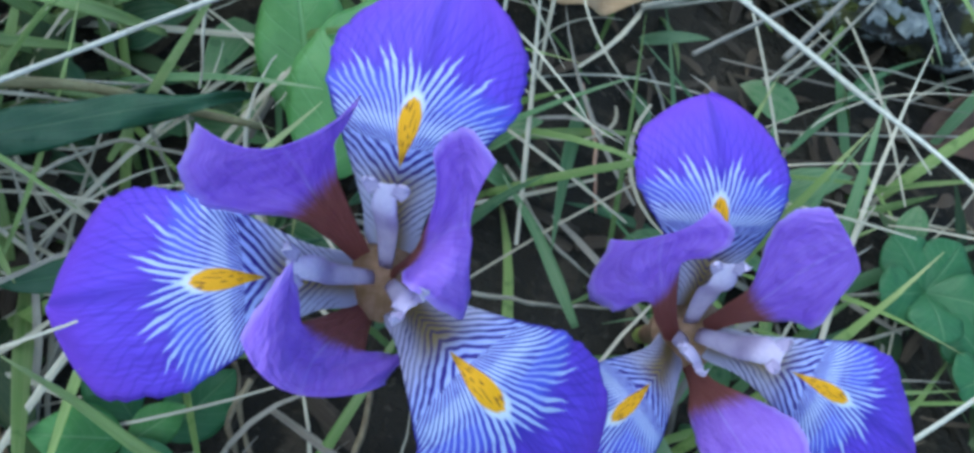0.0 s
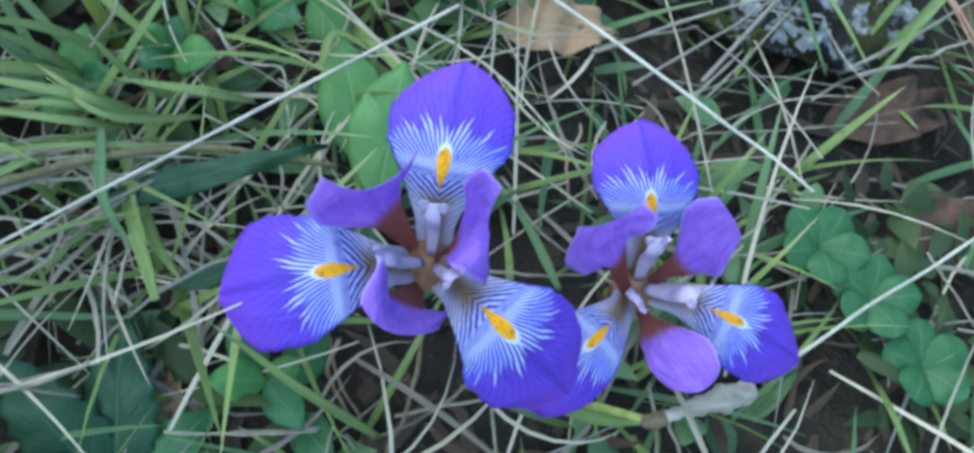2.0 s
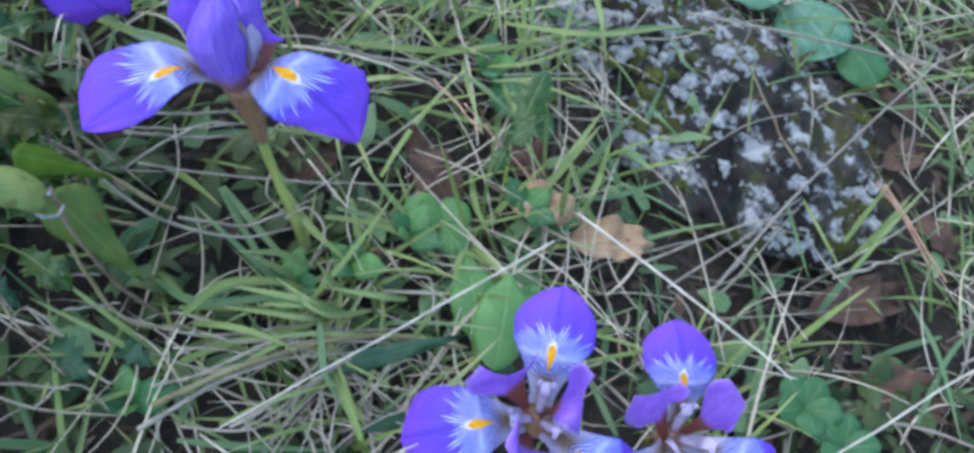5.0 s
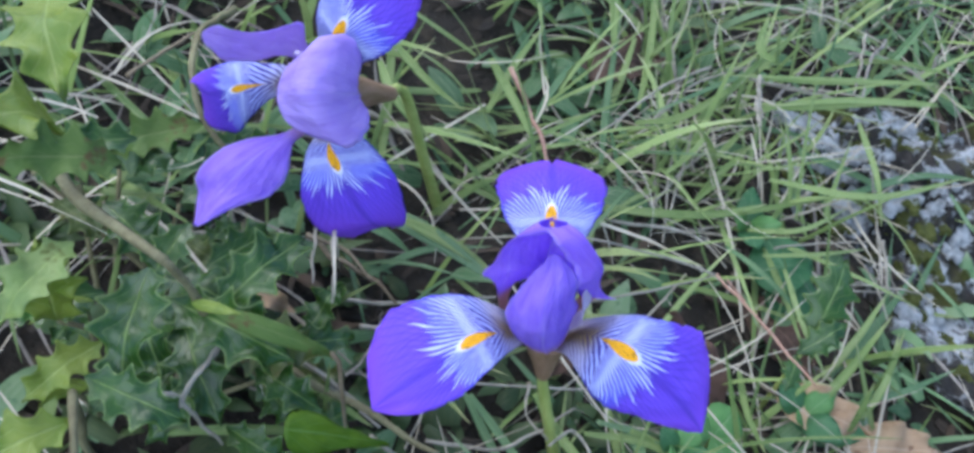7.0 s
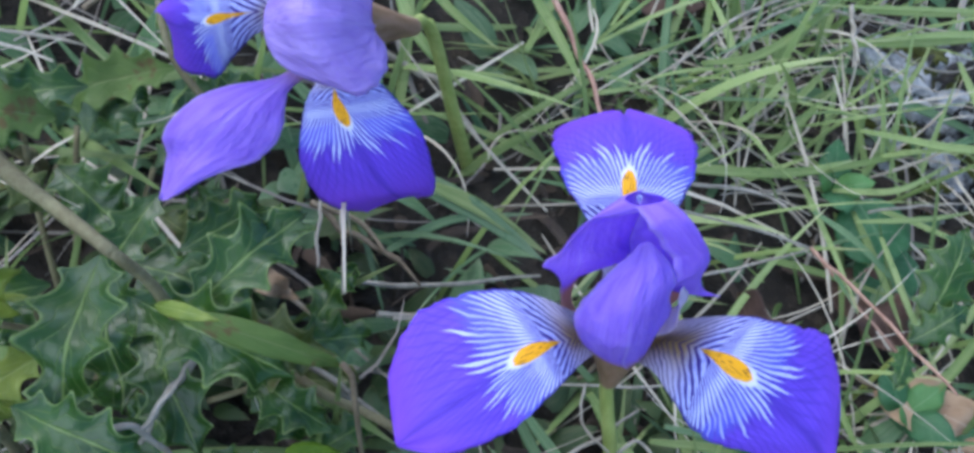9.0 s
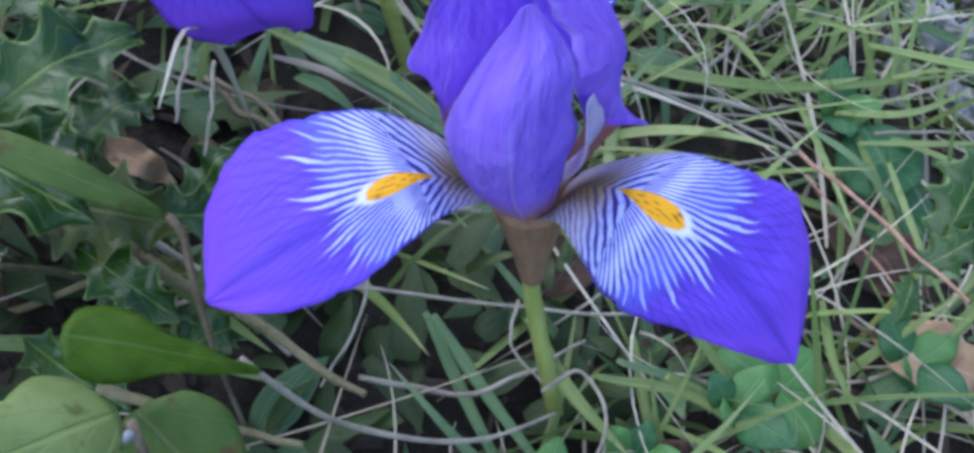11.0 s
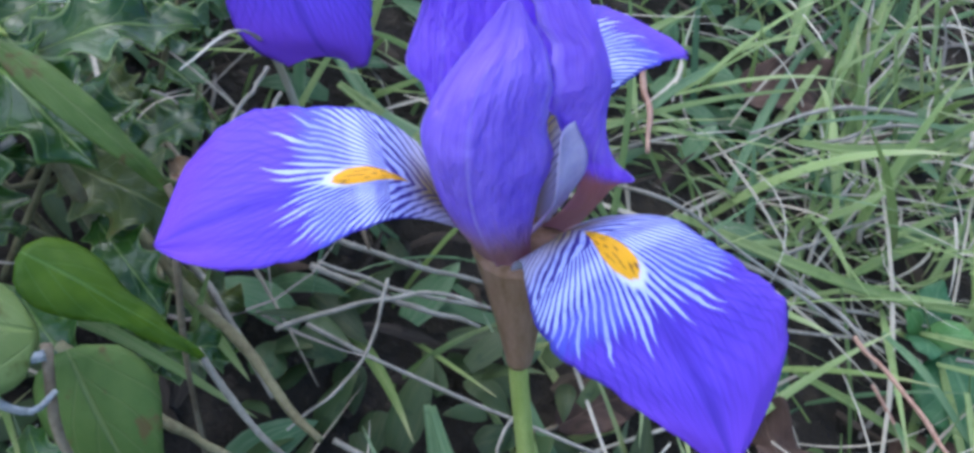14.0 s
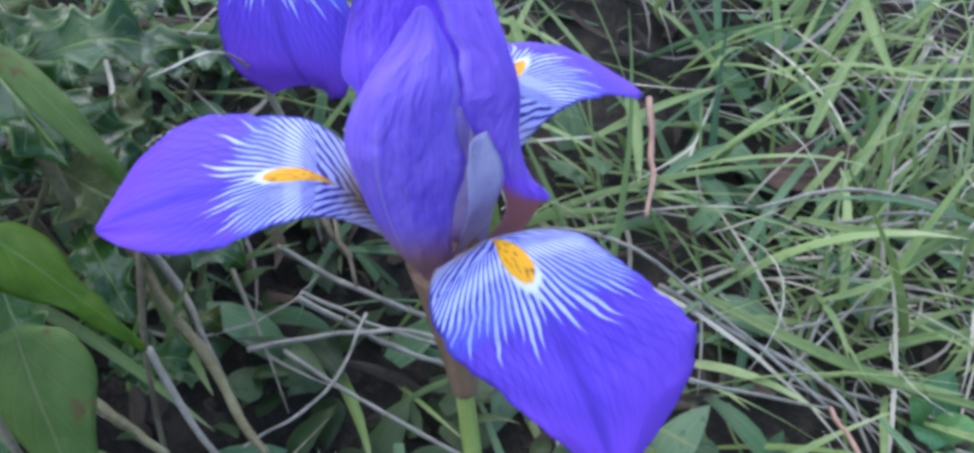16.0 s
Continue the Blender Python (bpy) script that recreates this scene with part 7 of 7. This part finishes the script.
# low shoots of the same spiny kind between the shrub and the irises
SHOOT_A = (((-0.1693, 0.1359, 0.0796), (-0.1435, 0.1271, 0.0764), M_HOLLY, -22),
           ((-0.1556, 0.1392, 0.0663), (-0.1443, 0.1531, 0.0668), M_HOLLY, -7),
           ((-0.1768, 0.1204, 0.0717), (-0.1649, 0.1285, 0.0682), M_HOLLY, 26),
           ((-0.1686, 0.1509, 0.0721), (-0.1569, 0.1453, 0.0696), M_HOLLY_OLIVE, 9),
           ((-0.1753, 0.1178, 0.0646), (-0.1808, 0.1044, 0.0706), M_HOLLY_GREY, -22),
           ((-0.1413, 0.1243, 0.0542), (-0.1260, 0.1258, 0.0532), M_HOLLY_OLIVE, -7),
           ((-0.1701, 0.1786, 0.0690), (-0.1585, 0.1907, 0.0695), M_HOLLY_GREY, 26),
           ((-0.1254, 0.1189, 0.0475), (-0.1364, 0.1076, 0.0532), M_HOLLY_GREY, 9))
SHOOT_B = (((-0.1717, 0.1335, 0.0838), (-0.1623, 0.1052, 0.0828), M_HOLLY, 9),
           ((-0.1368, 0.1352, 0.0581), (-0.1290, 0.1491, 0.0606), M_HOLLY, -22),
           ((-0.1896, 0.1575, 0.0770), (-0.1715, 0.1439, 0.0727), M_HOLLY, -7),
           ((-0.1857, 0.1169, 0.0905), (-0.1846, 0.1208, 0.1156), M_HOLLY_LIGHT, 26),
           ((-0.1592, 0.1171, 0.0656), (-0.1660, 0.1042, 0.0704), M_HOLLY, 9),
           ((-0.1984, 0.1523, 0.0839), (-0.1857, 0.1447, 0.0803), M_HOLLY_OLIVE, -22),
           ((-0.2033, 0.1565, 0.0888), (-0.1930, 0.1572, 0.0844), M_HOLLY, -7),
           ((-0.1586, 0.1655, 0.0602), (-0.1668, 0.1550, 0.0621), M_HOLLY, 26))
SHOOT_C = (((-0.1952, 0.1650, 0.0905), (-0.1767, 0.1702, 0.0828), M_HOLLY_GREY, 26),
           ((-0.1557, 0.1228, 0.0780), (-0.1303, 0.1225, 0.0749), M_HOLLY_OLIVE, 9),
           ((-0.1731, 0.1640, 0.0691), (-0.1594, 0.1757, 0.0667), M_HOLLY_GREY, -22),
           ((-0.1813, 0.1053, 0.0789), (-0.1839, 0.1046, 0.0965), M_HOLLY_LIGHT, -7),
           ((-0.1476, 0.1212, 0.0572), (-0.1327, 0.1124, 0.0564), M_HOLLY, 26),
           ((-0.1880, 0.1679, 0.0767), (-0.1748, 0.1776, 0.0747), M_HOLLY, 9),
           ((-0.1860, 0.1281, 0.0781), (-0.1889, 0.1152, 0.0820), M_HOLLY, -22))
for px, py, leaves in ((-0.178, 0.165, SHOOT_A), (-0.150, 0.140, SHOOT_B), (-0.188, 0.120, SHOOT_C)):
    low = group_thing("spiny_shoot", on_ground(px, py), "low shoot with wavy dark green spiny leaves close to the ground", "herb", "spiny shoots")
    for b, t, mat, turn in leaves:
        under(low, leaf("leaf", "spiny", b, t, mat, arch=0.10, cup=-0.35, wide=1.0, ruffle=0.13, roll=turn))
        under(low, part("petiole", tube_mesh("petiole", [b, ((b[0] * 2 + px) / 3, (b[1] * 2 + py) / 3, b[2] * 0.5 + hill(b[0], b[1]) * 0.5), on_ground(b[0] * 0.4 + px * 0.6, b[1] * 0.4 + py * 0.6, -0.002)], (0.0006, 0.0007, 0.0009), 10, 6), M_BRANCH))

hanging = group_thing("hanging_leaf", (-0.1235, 0.1060, 0.0600), "long olive-green leaf hanging from a thin twisted stalk", "leaf")
under(hanging, leaf("leaf", "lance", (-0.1490, 0.1115, 0.1110), (-0.1254, 0.1118, 0.0935), M_OLIVE, wide=0.62, arch=0.13, cup=0.6))
under(hanging, part("petiole", tube_mesh("petiole", [(-0.1262, 0.1118, 0.0955), (-0.1246, 0.1110, 0.0930), (-0.1240, 0.1085, 0.0860), (-0.1231, 0.1055, 0.0668), (-0.1225, 0.1050, 0.0400)], (0.0006, 0.0005, 0.0004, 0.0005), 20, 6), M_TWIG))
under(hanging, leaf("leaf", "lance", (-0.1530, 0.1120, 0.1125), (-0.1425, 0.1090, 0.1150), M_HOLLY_LIGHT, wide=0.9, arch=0.1, cup=0.5))

# spiny leaf of another shoot, and small leaves among the grass
shoot = group_thing("spiny_shoot", on_ground(0.001, 0.150), "green shoot with two spiny leaves beside the lichen rock", "herb")
for b, t in (((-0.0020, 0.1490, 0.0420), (0.0120, 0.1570, 0.0480)), ((0.0020, 0.1530, 0.0430), (0.0130, 0.1760, 0.0520)), ((-0.0010, 0.1500, 0.0400), (-0.0060, 0.1380, 0.0400))):
    under(shoot, leaf("leaf", "spiny", b, t, M_HOLLY, wide=0.9))
under(shoot, part("petiole", tube_mesh("petiole", [(0.0, 0.1500, 0.0420), (0.001, 0.151, 0.02), on_ground(0.002, 0.152, -0.003)], (0.0006, 0.0007, 0.0008), 10, 6), M_STEM))
for cx, cy, z in ((-0.0523, 0.1135, 0.0240), (-0.0700, 0.1010, 0.0290), (-0.0329, 0.1249, 0.0260), (0.0090, 0.1430, 0.0170), (-0.0016, 0.2092, 0.0190), (-0.1100, 0.0560, 0.0400), (0.0161, 0.1431, 0.0100)):
    plant = group_thing("small_herb", on_ground(cx, cy), "small green herb with a few oval leaves", "herb", "small herbs")
    for k in range(4):
        a = k * 1.6 + cx * 70
        d = 0.010 + 0.004 * math.sin(k * 2.3 + cy * 90)
        under(plant, leaf("leaf", "oval", (cx, cy, z - 0.004), (cx + d * math.cos(a), cy + d * math.sin(a), z + 0.003), M_HERB if k % 2 else M_CLOVER, wide=1.1, arch=0.10))

# dry seed pod at the end of its stalk
pod = part("dry_seed_pod", tube_mesh("dry_seed_pod", [(0.0555, 0.0322, -0.0030), (0.0620, 0.0340, -0.0020), (0.0720, 0.0368, -0.0030), (0.0795, 0.0388, -0.0045)], (0.0012, 0.0017, 0.0024, 0.0033, 0.0021), 22, 10, 0.26, 2), M_POD)
under(pod, part("husk", tube_mesh("husk", [(0.0520, 0.0323, -0.0040), (0.0550, 0.0322, -0.0031), (0.0585, 0.0330, -0.0025)], (0.0014, 0.0019, 0.0015), 10, 10, 0.30, 4), M_TWIG, label="dark brown husk"))
under(pod, part("pod_stem", tube_mesh("pod_stem", [(0.0180, 0.0430, -0.0075), (0.0317, 0.0388, -0.0045), (0.0425, 0.0360, -0.0050), (0.0530, 0.0326, -0.0040)], (0.0012, 0.0014, 0.0014, 0.0012), 20, 10, 0.06, 5), M_STEM, label="fleshy yellow-green stem"))
under(pod, part("pod_mouth", tube_mesh("pod_mouth", [(0.0792, 0.0387, -0.0044), (0.0800, 0.0389, -0.0046), (0.0806, 0.0391, -0.0047)], (0.0016, 0.0013, 0.0005), 6, 10, 0.2, 3), M_TWIG, label="dark open end"))
tagged(pod, "withered papery seed pod on a straw stalk", "seed pod")

# ---- lichen-covered rock ----


def build_rock(rx, ry, size, tilt, turn, patches, spread, seed, label):
    bm = bmesh.new()
    bmesh.ops.create_icosphere(bm, subdivisions=6, radius=1.0)
    for v in bm.verts:
        c = v.co.copy()
        k = c + Vector((seed * 3.7, 0, 0))
        d = 1 + 0.20 * noise.noise(k * 1.7) + 0.09 * noise.noise(k * 4.5) + 0.045 * noise.noise(k * 11)
        v.co = Vector((c.x * size[0] * d, c.y * size[1] * d, c.z * size[2] * (1 + 0.5 * noise.noise(k * 3)) + 0.0042 * noise.noise(k * 9) + 0.0026 * noise.noise(k * 21) + 0.0014 * noise.noise(k * 43)))
    me = bpy.data.meshes.new("rock")
    bm.to_mesh(me)
    bm.free()
    me.polygons.foreach_set("use_smooth", [True] * len(me.polygons))
    rock = part("rock", me, M_ROCK)
    rock.matrix_basis = Matrix.Translation((rx, ry, hill(rx, ry) - 0.002)) @ Euler((radians(3), radians(tilt), turn)).to_matrix().to_4x4()
    tagged(rock, label, "rock", "lichen rocks")
    tops = [v.co.copy() for v in me.vertices if v.co.z > size[2] * 0.33]
    rng = random.Random(seed)
    homes = [rng.choice(tops) for _ in range(patches // 5)]
    for i in range(patches):
        h = rng.choice(homes)
        near = [rng.choice(tops) for _ in range(40)]
        c = min(near, key=lambda q: (q - h).length) if i % 4 else rng.choice(tops)
        r = 0.0009 + (spread - 0.0009) * rng.random() ** 2.6
        bm = bmesh.new()
        mid = bm.verts.new((0, 0, 0.0009))
        ring, k = [], 30
        for j in range(k):
            a = 2 * math.pi * j / k
            d = r * (0.72 + 0.75 * noise.noise((math.cos(a) * 1.3 + i * 2.1, math.sin(a) * 1.3, i * 1.3 + seed)) + 0.38 * noise.noise((math.cos(a) * 4.5 + i, math.sin(a) * 4.5, i * 0.7)) + 0.10 * rng.random())
            ring.append((bm.verts.new((d * math.cos(a), d * math.sin(a), -0.0012)), bm.verts.new((0.8 * d * math.cos(a), 0.8 * d * math.sin(a), 0.0003 + 0.0009 * rng.random()))))
        for j in range(k):
            (a0, a1), (b0, b1) = ring[j], ring[(j + 1) % k]
            bm.faces.new((a0, b0, b1, a1))
            bm.faces.new((a1, b1, mid))
        pm = bpy.data.meshes.new("lichen_patch")
        bm.to_mesh(pm)
        bm.free()
        part("lichen_patch" if i % 3 else "moss_patch", pm, M_LICHEN if i % 3 else M_MOSS, rock, m=pose(c.x, c.y, c.z, 0, 0, rng.uniform(0, 360)))


build_rock(0.122, 0.226, (0.074, 0.074, 0.017), 14, 0.4, 190, 0.0062, 5, "dark mossy rock spotted with white lichen")
build_rock(0.060, 0.258, (0.046, 0.046, 0.018), 12, 1.1, 290, 0.0085, 8, "small rock almost covered with white lichen")
